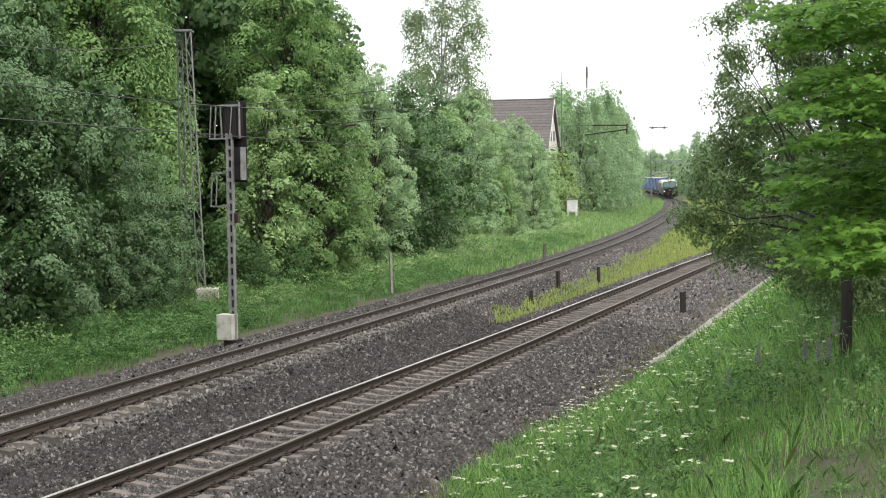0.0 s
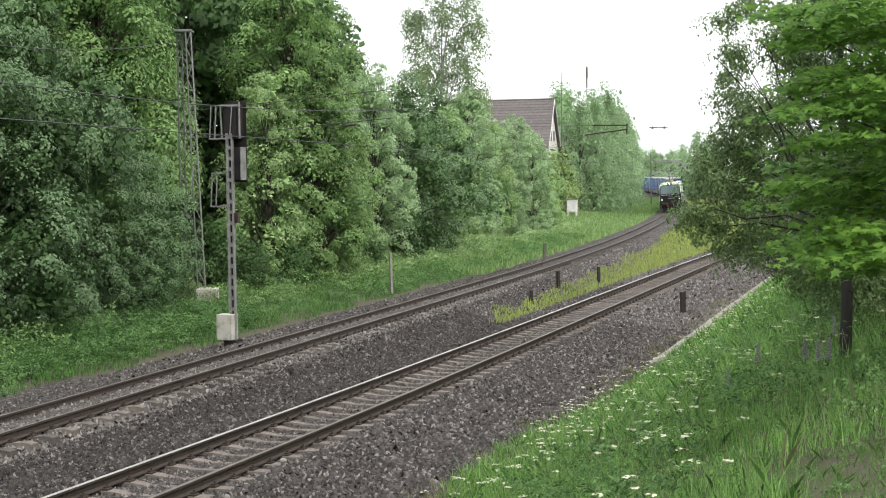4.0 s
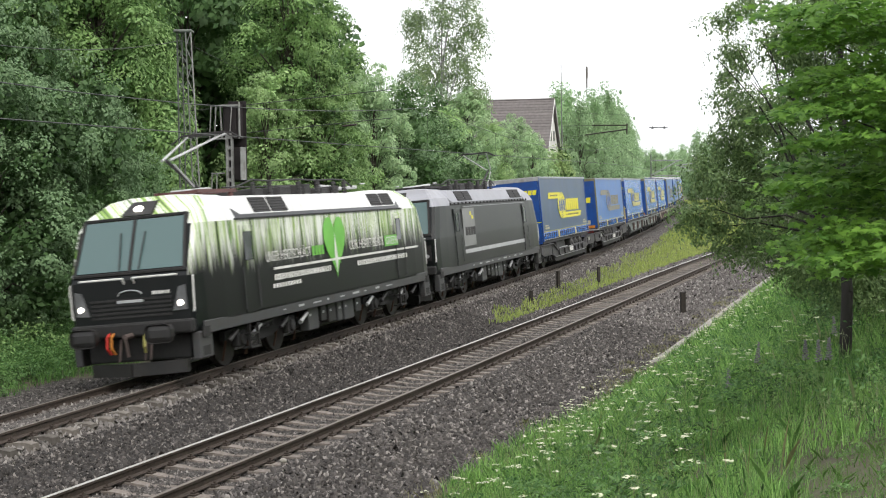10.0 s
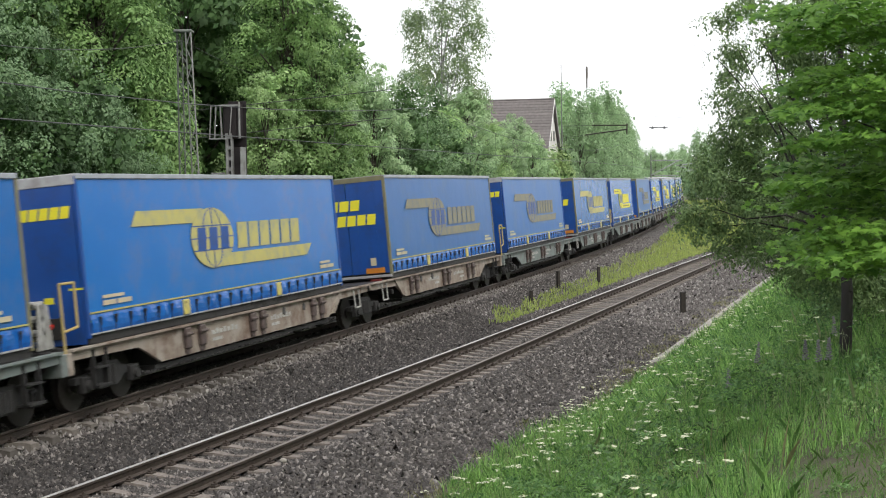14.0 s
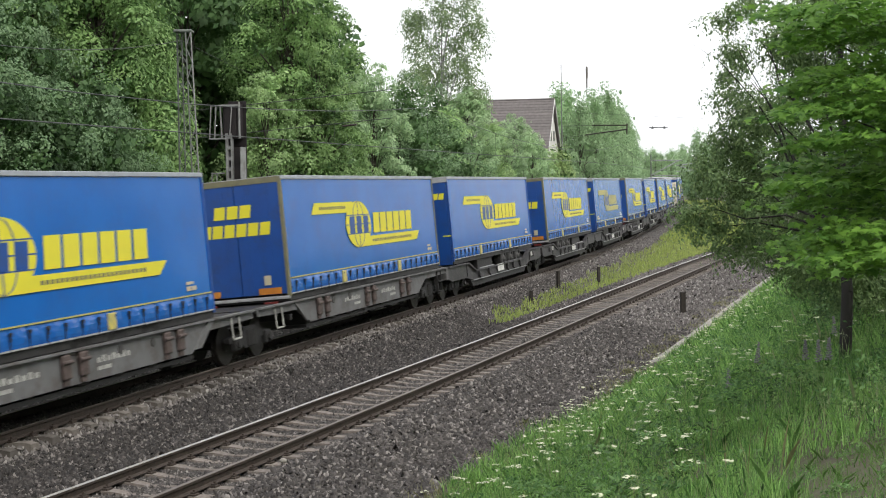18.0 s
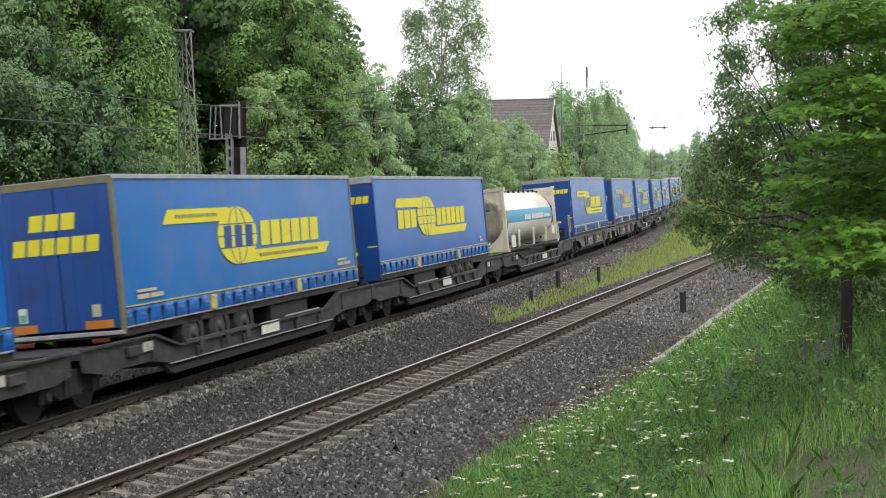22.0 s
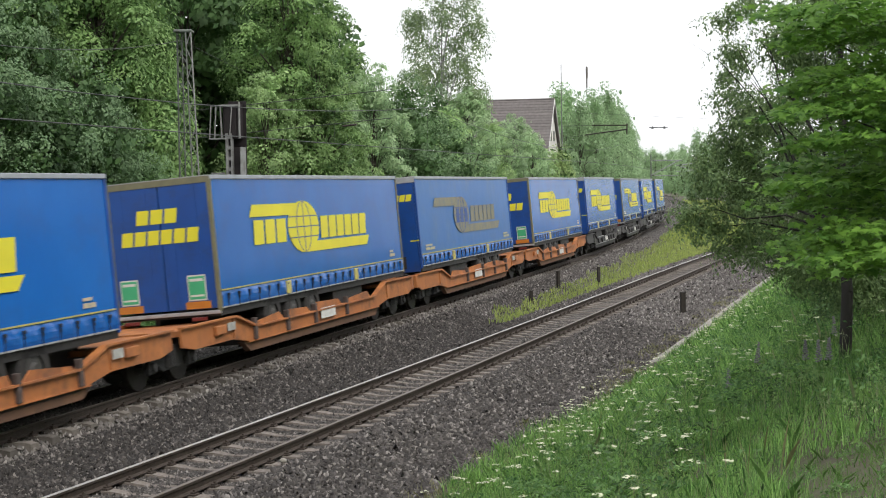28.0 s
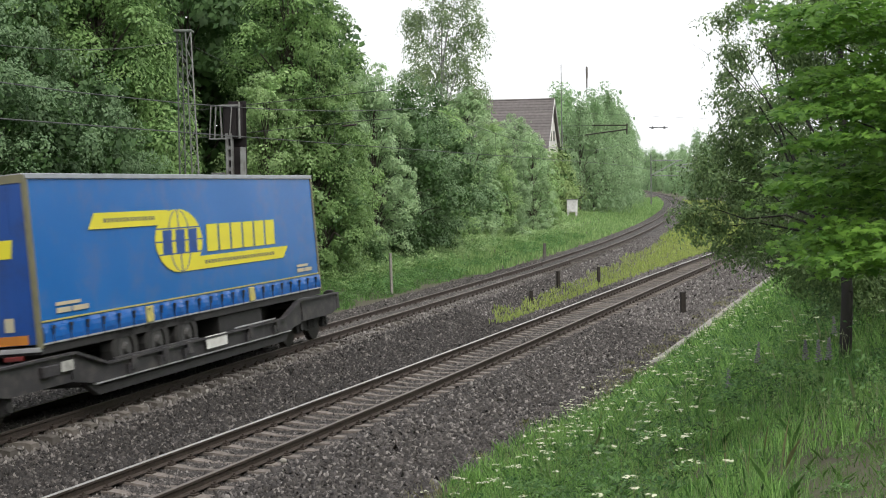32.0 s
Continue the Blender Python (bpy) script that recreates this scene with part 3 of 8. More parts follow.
def planting():
    rng = random.Random(5)
    used = set()

    def put(kind, y, d, s=1.0, tall=1.0, turn=None):
        x, yy = beside(far_x, y, d)
        m = pose(x, yy, ground_z(x, yy) - 0.05, 0, 0, rng.uniform(0, 360) if turn is None else turn) @ Matrix.Diagonal((s, s, s * tall, 1))
        if kind.name in used:
            return copy_thing(kind, m)
        used.add(kind.name)
        kind.matrix_basis = m
        return kind
    hazel = tree_kind("bush", 1, 8.5, 7.5, 26, 32000, 0.11, LEAF_HAZEL, BARK, "dense grey-green hazel bush on the railway bank", 0.02, 0.1, 0.25, category="bush")
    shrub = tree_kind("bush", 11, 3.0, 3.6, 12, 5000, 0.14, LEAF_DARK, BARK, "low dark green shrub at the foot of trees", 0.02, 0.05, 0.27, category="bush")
    maple = tree_kind("tree", 2, 18, 7.6, 46, 52000, 0.165, LEAF_MID, BARK, "tall leafy maple tree behind the railway bank", 0.03, 0.28, 0.165, flat=0.6, skin=0.14)
    young = tree_kind("tree", 3, 13.2, 6.8, 56, 30000, 0.15, LEAF_YOUNG, BARK, "young leafy tree on the railway bank", 0.02, 0.14, 0.17, skin=0.24, core=3.5, cap=3.2)
    willow = tree_kind("tree", 4, 13.6, 6.6, 56, 30000, 0.15, LEAF_GREY, BARK, "greyish green willow tree on the railway bank", 0.02, 0.14, 0.17, skin=0.24, core=3.5, cap=3.2)
    # dark leaf colour paints the deep shade between the maples
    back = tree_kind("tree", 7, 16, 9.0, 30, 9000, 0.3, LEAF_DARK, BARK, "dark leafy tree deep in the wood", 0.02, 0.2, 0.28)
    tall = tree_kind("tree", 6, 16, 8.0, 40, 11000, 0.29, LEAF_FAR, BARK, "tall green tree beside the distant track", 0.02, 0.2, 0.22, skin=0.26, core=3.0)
    # the left: hazel thicket, tall maples behind it
    for y, d, s in ((27, -10.0, .95), (32, -9.2, .98), (37.5, -9.0, 1.0), (43, -9.6, .92), (34, -14, 1.25), (40, -14.5, 1.25), (47.5, -12.2, .85), (27, -15, 1.3), (45.5, -9.3, .68), (47.2, -10.4, .72), (43, -8.2, .55), (44.2, -8.9, .5)):
        put(hazel, y, d, s)
    put(hazel, 41.2, -10.8, 1.15, 1.15)
    for y, d, s in ((47, -17, 1.0), (53, -14.0, .98), (55.5, -14.9, .95), (40, -20, 1.05), (33, -23, 1.1), (54, -21, 1.1), (49, -26, 1.15), (60, -22, 1.1), (38, -28, 1.15), (62.5, -9.8, .88), (67, -10.6, .84), (61, -7.9, .62)):
        put(maple, y, d, s)
    for y, d, s in ((46, -9.4, .7), (49.5, -9.6, .8), (54.5, -10, 1.2), (54, -8.2, .9), (58, -8.0, .8), (61.5, -8.2, .9), (39, -7.6, .5), (34, -7.4, .55), (30, -7.3, .5), (68, -8, .7), (75, -8.2, .8), (84, -8.4, .7)):
        put(shrub, y, d, s)
    for i, (y, d, s) in enumerate(((59, -9.5, .72), (64, -9.3, .82), (69, -9.6, .9), (74.5, -9.8, .98), (80, -10, 1.0), (86, -10.2, .98), (93, -10.4, 1.02), (101, -10.6, 1.02), (110, -10.6, .95), (120, -10.4, .92), (131, -10.4, .9), (118, -8.6, .78), (126, -8.6, .8), (133, -11.6, .86), (104.5, -9.6, .98), (106, -8.8, .8), (78, -14, 1.08), (88, -15, 1.02), (99, -15, .95), (114, -15, .8))):
        if y in (80, 86):
            put(hazel, y, d, s * 1.22)
        else:
            put((young, willow)[i % 2], y, d, s)
    put(tall, 184, -13.5, 0.8, 1.3)
    for y, d, s in ((180, -9.6, .95), (188, -8.6, 1.05), (201, -8.4, 1.0), (219, -8.6, 1.0), (238, -8.6, .95), (258, -8.6, .9), (280, -8.6, .85), (305, -9, .8), (335, -10, .8), (196, -16, 1.05), (215, -17, 1.05), (176, -11, .9), (193, -11, 1.0), (208, -10, 1.0)):
        put(tall, y, d, s)
    # light bush before the mast foot, with a yellow-flowering one beside it
    light = tree_kind("bush", 14, 7.4, 2.8, 18, 6500, 0.24, LEAF_YELLOW, BARK, "light yellow-green bush at the hedge's foot", 0.02, 0.06, 0.26, category="bush")
    light.matrix_basis = pose(13.7, 163.0, ground_z(13.7, 163) - 0.1) @ Matrix.Diagonal((1.2, 1.2, 1.1, 1))
    copy_thing(light, pose(11.6, 161.5, ground_z(11.6, 161.5) - 0.1, 0, 0, 130) @ Matrix.Diagonal((1.0, 1.0, 0.62, 1)))
    for y, d in ((78, -27), (70, -28), (86, -23), (62, -29), (52, -32), (66.5, -17), (71, -18.5), (73, -15.5), (64, -20)):
        put(back, y, d, 1.05)
    # distant trees closing the view beyond the bend
    for i in range(14):
        put(tall, 318 + i * 17 + rng.uniform(-4, 4), 7.5 + 3 * (i % 3) + rng.uniform(-1, 1), rng.uniform(0.7, 1.0))
    for i in range(12):
        put(tall, 480 + 12 * i, (-9, 9, 16, -16)[i % 4] + rng.uniform(-2, 2), rng.uniform(0.85, 1.1))
    for y, d, s in ((150, 34, .9), (165, 40, 1.0), (185, 33, 1.0), (205, 28, 1.0), (225, 24, .9), (245, 20, .9), (270, 16, .85), (295, 14, .9), (135, 40, .9), (120, 42, .95), (108, 46, 1.0)):
        put(tall, y, d, s)
    # unseen trees added behind and beside the standpoint, closing the place and darkening reflections
    for i in range(16):
        a = radians(-20 - 205 * i / 15)
        r = 24 + 5 * (i % 3)
        x, yy = 8 + math.cos(a) * r, -4 + math.sin(a) * r
        if side(near_x, x, yy) < 9:
            continue
        copy_thing(tall, pose(x, yy, ground_z(x, yy) - 0.1, 0, 0, i * 77))
    for i in range(5):
        x, yy = 16 + 3 * (i % 2), 2 + 7 * i
        copy_thing(tall, pose(x + yy * 0.33, yy, ground_z(x, yy) - 0.1, 0, 0, i * 97))
    # the birch that stands above the hedge
    br = np.random.default_rng(21)
    cs, rs = [], []
    for k, (dx, z, r) in enumerate(((-0.3, 20.5, 1.0), (0.2, 18.8, 1.3), (-1.2, 17.4, 1.2), (1.6, 18.0, 1.0), (2.2, 16.0, 1.2), (-1.9, 15.2, 1.2), (0.5, 15.4, 1.5), (2.4, 13.4, 1.3), (-1.4, 12.8, 1.5), (0.8, 12.4, 1.6), (-2.2, 10.8, 1.4), (2.0, 10.6, 1.6), (0, 9.4, 1.8))):
        cs.append((dx, br.uniform(-1.5, 1.5), z))
        rs.append((r * 0.8, r * 0.8, r * 1.45))
    b = thing("birch_tree", "tall airy birch tree with drooping grey-green twigs", "tree")
    part("trunk", limb_mesh("trunk", limbs(br, 21, cs, 0.2), BARK_BIRCH), None, b)
    part("crown", leaf_cloud(br, cs, rs, 24000, 0.19, LEAF_BIRCH, "crown", 0.1, 0.8, 0.8, 0.4), None, b)
    b.matrix_basis = pose(0.15, 104, 0.8)
    pine = tree_kind("pine_tree", 8, 14.5, 3.4, 16, 5500, 0.24, LEAF_DARK, BARK, "thin dark pine showing between the crowns", 0.45, 0.16, 0.2, skin=0.4)
    pine.matrix_basis = pose(-5.9, 82, 0.4)


planting()


# ---------- the trees on the near bank ----------
def spot(u, v, depth):
    """A place at a given depth in the view from the bank, by its bearing: u right of the axis, v above the horizon line."""
    return Vector((u * depth, depth, EYE[2] + v * depth))


def crooked_limbs(rng, height, lobes, r0, lean, clear, every):
    """A trunk with a few kinked, tapering branches that run out into the foliage."""
    segs = limbs(rng, height, [], r0, lean)
    pts = [segs[0][0]] + [q[1] for q in segs]
    for c in lobes[::every]:
        c = Vector(c)
        k = max(clear, min(0.95, (c.z - 0.3 * height) / (height * 0.82) * 0.8))
        j = min(4, int(k * 5))
        a = pts[j].lerp(pts[j + 1], k * 5 - j)
        far = (c - a).length
        r, old = r0 * (1 - k * 0.8) * 0.34, a
        for i in range(1, 6):
            w = i / 5
            p = a.lerp(c, w) + Vector((0, 0, 0.22 * far * w * (1 - w))) + Vector(rng.uniform(-1, 1, 3)) * 0.055 * far * (1 - 0.6 * w)
            segs.append((old, p, r * (1.12 - w), r * (0.92 - w * 0.84)))
            old = p
    return segs


def alder():
    rng = np.random.default_rng(31)
    base = Vector((4.3, 15.2, 0))
    base.z = ground_z(base.x, base.y)
    t = thing("alder_tree", "dark green alder tree with hanging leafy branches on the bank", "tree", at=Matrix.Translation(base))
    lobes = []
    for u, v, dep, r in ((0.265, 0.13, 20.5, 0.55), (0.238, 0.1, 20, 0.4), (0.207, 0.085, 20, 0.22), (0.215, 0.045, 19.5, 0.5), (0.245, 0.05, 20.5, 0.6), (0.275, 0.06, 21, 0.65), (0.203, 0.02, 20, 0.4),
                         (0.19, -0.005, 19.5, 0.42), (0.225, 0.0, 20.5, 0.65), (0.26, 0.005, 21, 0.7), (0.185, -0.03, 19.5, 0.33), (0.207, -0.042, 20, 0.36), (0.24, -0.045, 21, 0.6), (0.275, -0.04, 21, 0.7),
                         (0.3, 0.1, 21, 0.7), (0.31, 0.03, 21.5, 0.8), (0.31, -0.03, 21.5, 0.8), (0.222, 0.128, 20, 0.22), (0.208, 0.12, 19.6, 0.12), (0.2, 0.108, 19.6, 0.09), (0.295, -0.075, 21, 0.6), (0.25, 0.085, 21, 0.45), (0.262, -0.062, 20.5, 0.5),
                         (0.167, -0.024, 19.2, 0.13), (0.175, -0.022, 19.2, 0.2), (0.196, -0.05, 19.6, 0.16), (0.255, 0.022, 19.5, 0.4), (0.225, -0.02, 19.3, 0.4), (0.182, 0.01, 19.4, 0.22), (0.203, 0.058, 19.6, 0.2), (0.211, 0.1227, 19.6, 0.12), (0.199, 0.1147, 19.6, 0.1), (0.188, 0.111, 19.6, 0.1), (0.18, 0.1087, 19.6, 0.07), (0.176, 0.102, 19.6, 0.05), (0.201, 0.0709, 19.6, 0.12), (0.205, 0.0908, 19.6, 0.13), (0.207, 0.0788, 19.6, 0.13)):
        lobes.append((spot(u, v, dep * 0.85) - base, r * 0.85))
    cs = [tuple(p) for p, r in lobes]
    rs = [(r * 1.15, r * 1.15, r * 0.95) for p, r in lobes]
    part("trunk", limb_mesh("trunk", crooked_limbs(rng, 6.5, cs, 0.075, (0.3, 1.3), 0.3, 2), BARK_DARK, 8), None, t)
    part("crown", leaf_cloud(rng, cs, rs, 115000, 0.04, LEAF_ALDER, "crown", 0.3, 0.5, 0.95, 0.5, 40, 3.6), None, t)


def near_maple():
    rng = np.random.default_rng(33)
    base = Vector((5.6, 12.6, 0))
    base.z = ground_z(base.x, base.y)
    t = thing("maple_tree", "bright green maple tree with broad pointed leaves overhanging the bank", "tree", at=Matrix.Translation(base))
    hubs = []
    for v0, v1, u0 in ((0.135, 0.112, 0.232), (0.112, 0.085, 0.25), (0.085, 0.058, 0.256), (0.058, 0.032, 0.246), (0.032, 0.008, 0.248), (0.008, -0.018, 0.244), (-0.018, -0.042, 0.25), (-0.042, -0.062, 0.275)):
        for k in range(10):
            u = u0 + (0.345 - u0) * (k + rng.uniform(0, 0.6)) / 9.5
            hubs.append(tuple(spot(u, rng.uniform(v1, v0) - (0.34 - u) * 0.0, rng.uniform(11.2, 13.2)) - base))
    # hubs outside the view, added so that their leaves shade the bank
    for k in range(36):
        u = rng.uniform(0.35, 0.7)
        hubs.append(tuple(spot(u, rng.uniform(-0.03, 0.5), rng.uniform(7.5, 15.0)) - base))
    for k in range(14):
        hubs.append(tuple(spot(rng.uniform(0.24, 0.35), rng.uniform(0.16, 0.3), rng.uniform(10, 15.0)) - base))
    part("trunk", limb_mesh("trunk", crooked_limbs(rng, 7.0, hubs, 0.1, (-0.3, 0.0), 0.2, 6), BARK_DARK, 8), None, t)
    # unseen crown lobes added above the view to darken the bank
    top = [(x - base.x, y - base.y, z + 0.4 - base.z) for x, y, z in ((6.8, 12.5, 7.0), (5.4, 13.8, 7.4), (7.5, 11.5, 7.2), (6.2, 13.0, 8.4), (6.6, 10.4, 6.9), (5.6, 12.0, 7.3))]
    part("upper_crown", leaf_cloud(rng, top, [(1.9, 1.9, 0.8)] * len(top), 9000, 0.15, LEAF_BRIGHT, "upper_crown", 0.7), None, t)
    part("crown", palmate_cloud(rng, hubs, 20000, 0.088, LEAF_BRIGHT, "crown", 0.18), None, t)


alder()
near_maple()


def bank_bushes():
    # the canopy's shade is put into these bushes' dark leaf colour
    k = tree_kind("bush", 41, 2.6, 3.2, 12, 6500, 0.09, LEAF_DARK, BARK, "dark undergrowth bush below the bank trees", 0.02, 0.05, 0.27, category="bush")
    first = True
    for x, y, s in ((8.2, 26, 1.0), (7.0, 22.8, .75), (7.4, 20.2, .8), (8.4, 19.0, .9), (6.3, 21.5, .55), (7.0, 17.6, .6), (10.5, 29, 1.1), (13.5, 36, 1.2), (17, 44, 1.2), (9.0, 21, .9), (21, 54, 1.3), (12, 25, 1.2)):
        m = pose(x, y, ground_z(x, y) - 0.05, 0, 0, x * 50) @ Matrix.Diagonal((s, s, s, 1))
        if first:
            k.matrix_basis = m
            first = False
        else:
            copy_thing(k, m)
    m2 = tree_kind("tree", 42, 8, 5.5, 20, 14000, 0.13, LEAF_ALDER, BARK, "leafy dark tree on the bank behind the alder", 0.05, 0.13, 0.25)
    m2.matrix_basis = pose(12.5, 31, ground_z(12.5, 31))
    for x, y, s in ((17.5, 41, 1.1), (23, 52, 1.2), (30, 66, 1.3), (9.4, 25, .8)):
        copy_thing(m2, pose(x, y, ground_z(x, y) - 0.05, 0, 0, y * 31) @ Matrix.Diagonal((s, s, s, 1)))


bank_bushes()
# ---------- grass, weeds and flowers ----------
def blades(rng, pts, height, width, mat, name, lean=0.35):
    """Bent tapering blades, each two quads and a tip."""
    n = len(pts)
    a = rng.uniform(0, 2 * math.pi, n)
    side_v = np.stack([np.cos(a), np.sin(a), np.zeros(n)], 1)
    b = rng.uniform(0, 2 * math.pi, n)
    ln = rng.uniform(0.1, 1.0, n) * lean
    out = np.stack([np.cos(b) * ln, np.sin(b) * ln, np.ones(n)], 1)
    h = (np.asarray(height) * rng.uniform(0.45, 1.2, n))[:, None]
    w = (np.asarray(width) * rng.uniform(0.6, 1.3, n))[:, None]
    v = np.empty((n, 5, 3))
    v[:, 0] = pts - side_v * w
    v[:, 1] = pts + side_v * w
    mid = pts + out * h * np.array([0.45, 0.45, 0.6])
    v[:, 2] = mid + side_v * w * 0.75
    v[:, 4] = mid - side_v * w * 0.75
    v[:, 3] = pts + out * h * np.array([1.25, 1.25, 1.0])
    return mesh_np(name, v.reshape(-1, 3), np.arange(n * 5).reshape(-1, 5), mat)


def scatter(rng, n, fun, y0, y1, d0, d1, power=1.0, keep=None):
    pts = []
    while len(pts) < n:
        y = y0 + (y1 - y0) * rng.uniform() ** power
        d = rng.uniform(d0(y) if callable(d0) else d0, d1(y) if callable(d1) else d1)
        x, yy = beside(fun, y, d)
        if keep is None or keep(x, yy, d):
            pts.append((x, yy, ground_z(x, yy) - 0.03))
    return np.array(pts)


def patchy(x, y, s, t):
    return noise.noise(Vector((x * s, y * s, t)))


def growth():
    rng = np.random.default_rng(51)

    def stuff(name, me, label, category="grass"):
        return tagged(new(name, me), label, category, kind="stuff")
    # trodden earth beside the standpoint carries only thin short grass
    bare = lambda x, y: (x > 2.1 + 0.12 * patchy(x, y, 3, 1)) and y < 9.9 + 0.2 * patchy(x, y, 2, 4)

    def tufts(p, per, spread):
        n = len(p)
        q = np.repeat(p, per, 0)
        q[:, :2] += rng.normal(size=(n * per, 2)) * spread
        return q
    edge = lambda y: 3.95 + smooth(27, 37, y) + 0.45 * patchy(y, 0, 0.5, 2)
    near = tufts(scatter(rng, 13000, near_x, 10.5, 25, edge, 14.5, 1.1, lambda x, y, d: y > 8.3 and not bare(x, y)), 9, 0.05)
    low = near[:, 0] * 0
    for i, q in enumerate(near):
        low[i] = 0.24 + 0.16 * patchy(q[0], q[1], 0.8, 7) + 0.08 * patchy(q[0], q[1], 2.5, 9)
    stuff("bank_grass", blades(rng, near, low, 0.0017 + 0.0001 * near[:, 1], GRASS_BANK, "bank_grass", 0.55), "lush green grass in soft tufts on the near bank")
    heads = scatter(rng, 5500, near_x, 10.5, 30, edge, 14.5, 1.1, lambda x, y, d: y > 9.0 and not bare(x, y) and patchy(x, y, 0.7, 11) > -0.15)
    stuff("seed_stalks", blades(rng, heads, 0.48, 0.0016, SEED_HEAD, "seed_stalks", 0.3), "pale grass stalks with ripe seed heads")
    near = tufts(scatter(rng, 7500, near_x, 24, 40, edge, 14.5, 1.1), 8, 0.08)
    stuff("bank_grass", blades(rng, near, 0.34, 0.007, GRASS_BANK, "bank_grass", 0.6), "lush green grass on the near bank")
    far_b = scatter(rng, 22000, near_x, 38, 84, 4.95, 11, 1.2)
    stuff("bank_grass", blades(rng, far_b, 0.42, 0.014, GRASS_BANK, "bank_grass", 0.5), "lush green grass on the near bank further off")
    here = tufts(scatter(rng, 9000, near_x, -6, 13, 5.0, 17.0, 1.0, lambda x, y, d: y < 8.0 and (x * x + y * y) > 0.6), 8, 0.06)
    stuff("bank_grass", blades(rng, here, 0.13, 0.004, GRASS_BANK, "bank_grass", 0.5), "short green grass round the standpoint on the bank")
    worn = tufts(scatter(rng, 2200, near_x, 10, 15, 9, 15, 1.0, lambda x, y, d: bare(x, y)), 8, 0.05)
    stuff("worn_grass", blades(rng, worn, 0.1, 0.003, GRASS, "worn_grass", 0.9), "short yellowish grass on trodden earth")
    dry = scatter(rng, 1500, near_x, 13, 60, 4.55, 12, 1.2, lambda x, y, d: y > 9.5 and (patchy(x, y, 0.35, 5) > 0.12 or d < 5.2))
    stuff("dry_grass", blades(rng, dry, 0.5, 0.002, GRASS_DRY, "dry_grass", 0.4), "thin straw-coloured grass stalks")
    fringe = tufts(scatter(rng, 500, near_x, 18, 70, 3.6, 4.8, 1.2, lambda x, y, d: patchy(x, y, 0.6, 6) > 0.0), 9, 0.09)
    stuff("dry_grass", blades(rng, fringe, 0.2, 0.006, GRASS_DRY, "dry_grass", 0.8), "brownish dry tufts creeping into the ballast")
    left = tufts(scatter(rng, 9500, far_x, 22, 75, -9.2, lambda y: -3.95 + 0.7 * patchy(y, 0, 0.35, 8) + 0.5 * patchy(y, 0, 1.3, 3), 1.1), 5, 0.09)
    tall = np.array([0.17 + 0.16 * smooth(-0.1, 0.4, patchy(q[0], q[1], 0.55, 13)) + 0.06 * patchy(q[0], q[1], 2.0, 9) for q in left])
    stuff("verge_grass", blades(rng, left, tall, 0.009, GRASS_VERGE, "verge_grass", 0.5), "bright green verge grass before the hedge")
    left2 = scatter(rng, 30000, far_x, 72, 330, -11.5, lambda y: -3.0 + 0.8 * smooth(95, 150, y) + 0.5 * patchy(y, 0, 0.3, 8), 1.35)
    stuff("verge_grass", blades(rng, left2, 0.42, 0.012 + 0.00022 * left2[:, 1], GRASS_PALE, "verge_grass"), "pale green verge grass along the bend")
    right2 = scatter(rng, 9000, far_x, 112, 300, lambda y: 2.3 + 0.4 * patchy(y, 0, 0.3, 5), 10.0, 1.2)
    stuff("strip_grass", blades(rng, right2, 0.34, 0.035, GRASS_YELLOW, "strip_grass"), "yellow-green grass beside the distant bend")
    mid = scatter(rng, 24000, near_x, 47, 150, -14.0, -1.95, 1.25, lambda x, y, d: side(far_x, x, y) > 2.5 + 0.5 * patchy(x, y, 0.4, 12) and d > -2.5 - 0.34 * (y - 46))
    stuff("strip_grass", blades(rng, mid, 0.28, 0.018, GRASS_YELLOW, "strip_grass"), "yellow-green grass strip between the two tracks")
    # broad-leaved weeds
    for name, fun, y0, y1, d0, d1, n, size, mat, hgt, keep in (
            ("verge_weeds", far_x, 26, 47, -7.0, -4.5, 620, 0.085, WEED_LEAF, 0.55, lambda x, y, d: patchy(x, y, 0.6, 27) > -0.25), ("verge_weeds", far_x, 24, 80, -9.0, -4.2, 560, 0.075, WEED_LEAF, 0.42, lambda x, y, d: patchy(x, y, 0.5, 21) > -0.12), ("verge_weeds", far_x, 24, 70, -9.0, -5.6, 260, 0.1, LEAF_MID, 0.75, lambda x, y, d: patchy(x, y, 0.4, 22) > -0.05 and math.hypot(x + 7.9, y - 47.5) > 2.8),
            ("bank_weeds", near_x, 11, 34, 6.0, 14.0, 360, 0.05, WEED_LEAF, 0.5, lambda x, y, d: y > 9.5 and not bare(x, y)), ("bank_weeds", near_x, 12.5, 21, 8.2, 12.5, 60, 0.045, LEAF_DARK, 0.45, lambda x, y, d: not bare(x, y) and patchy(x, y, 0.6, 23) > -0.05), ("bank_weeds", near_x, 10, 22, 7.0, 13.0, 24, 0.035, GRASS_PALE, 0.42, lambda x, y, d: y > 9.5 and not bare(x, y)),
            ("bank_weeds", near_x, 10, 15, 9.0, 15.0, 300, 0.022, WEED_LEAF, 0.07, lambda x, y, d: bare(x, y)), ("hedge_foot_weeds", far_x, 60, 140, -9.5, -6.6, 300, 0.14, LEAF_YOUNG, 0.45, None), ("verge_weeds", far_x, 58, 120, -8.0, -4.0, 420, 0.1, WEED_LEAF, 0.4, lambda x, y, d: patchy(x, y, 0.4, 25) > 0.0)):
        p = scatter(rng, n, fun, y0, y1, d0, d1, 1.1, keep)
        cs = p + np.array([0, 0, hgt * 0.5])
        wide = min(1.0, hgt * 2.2)
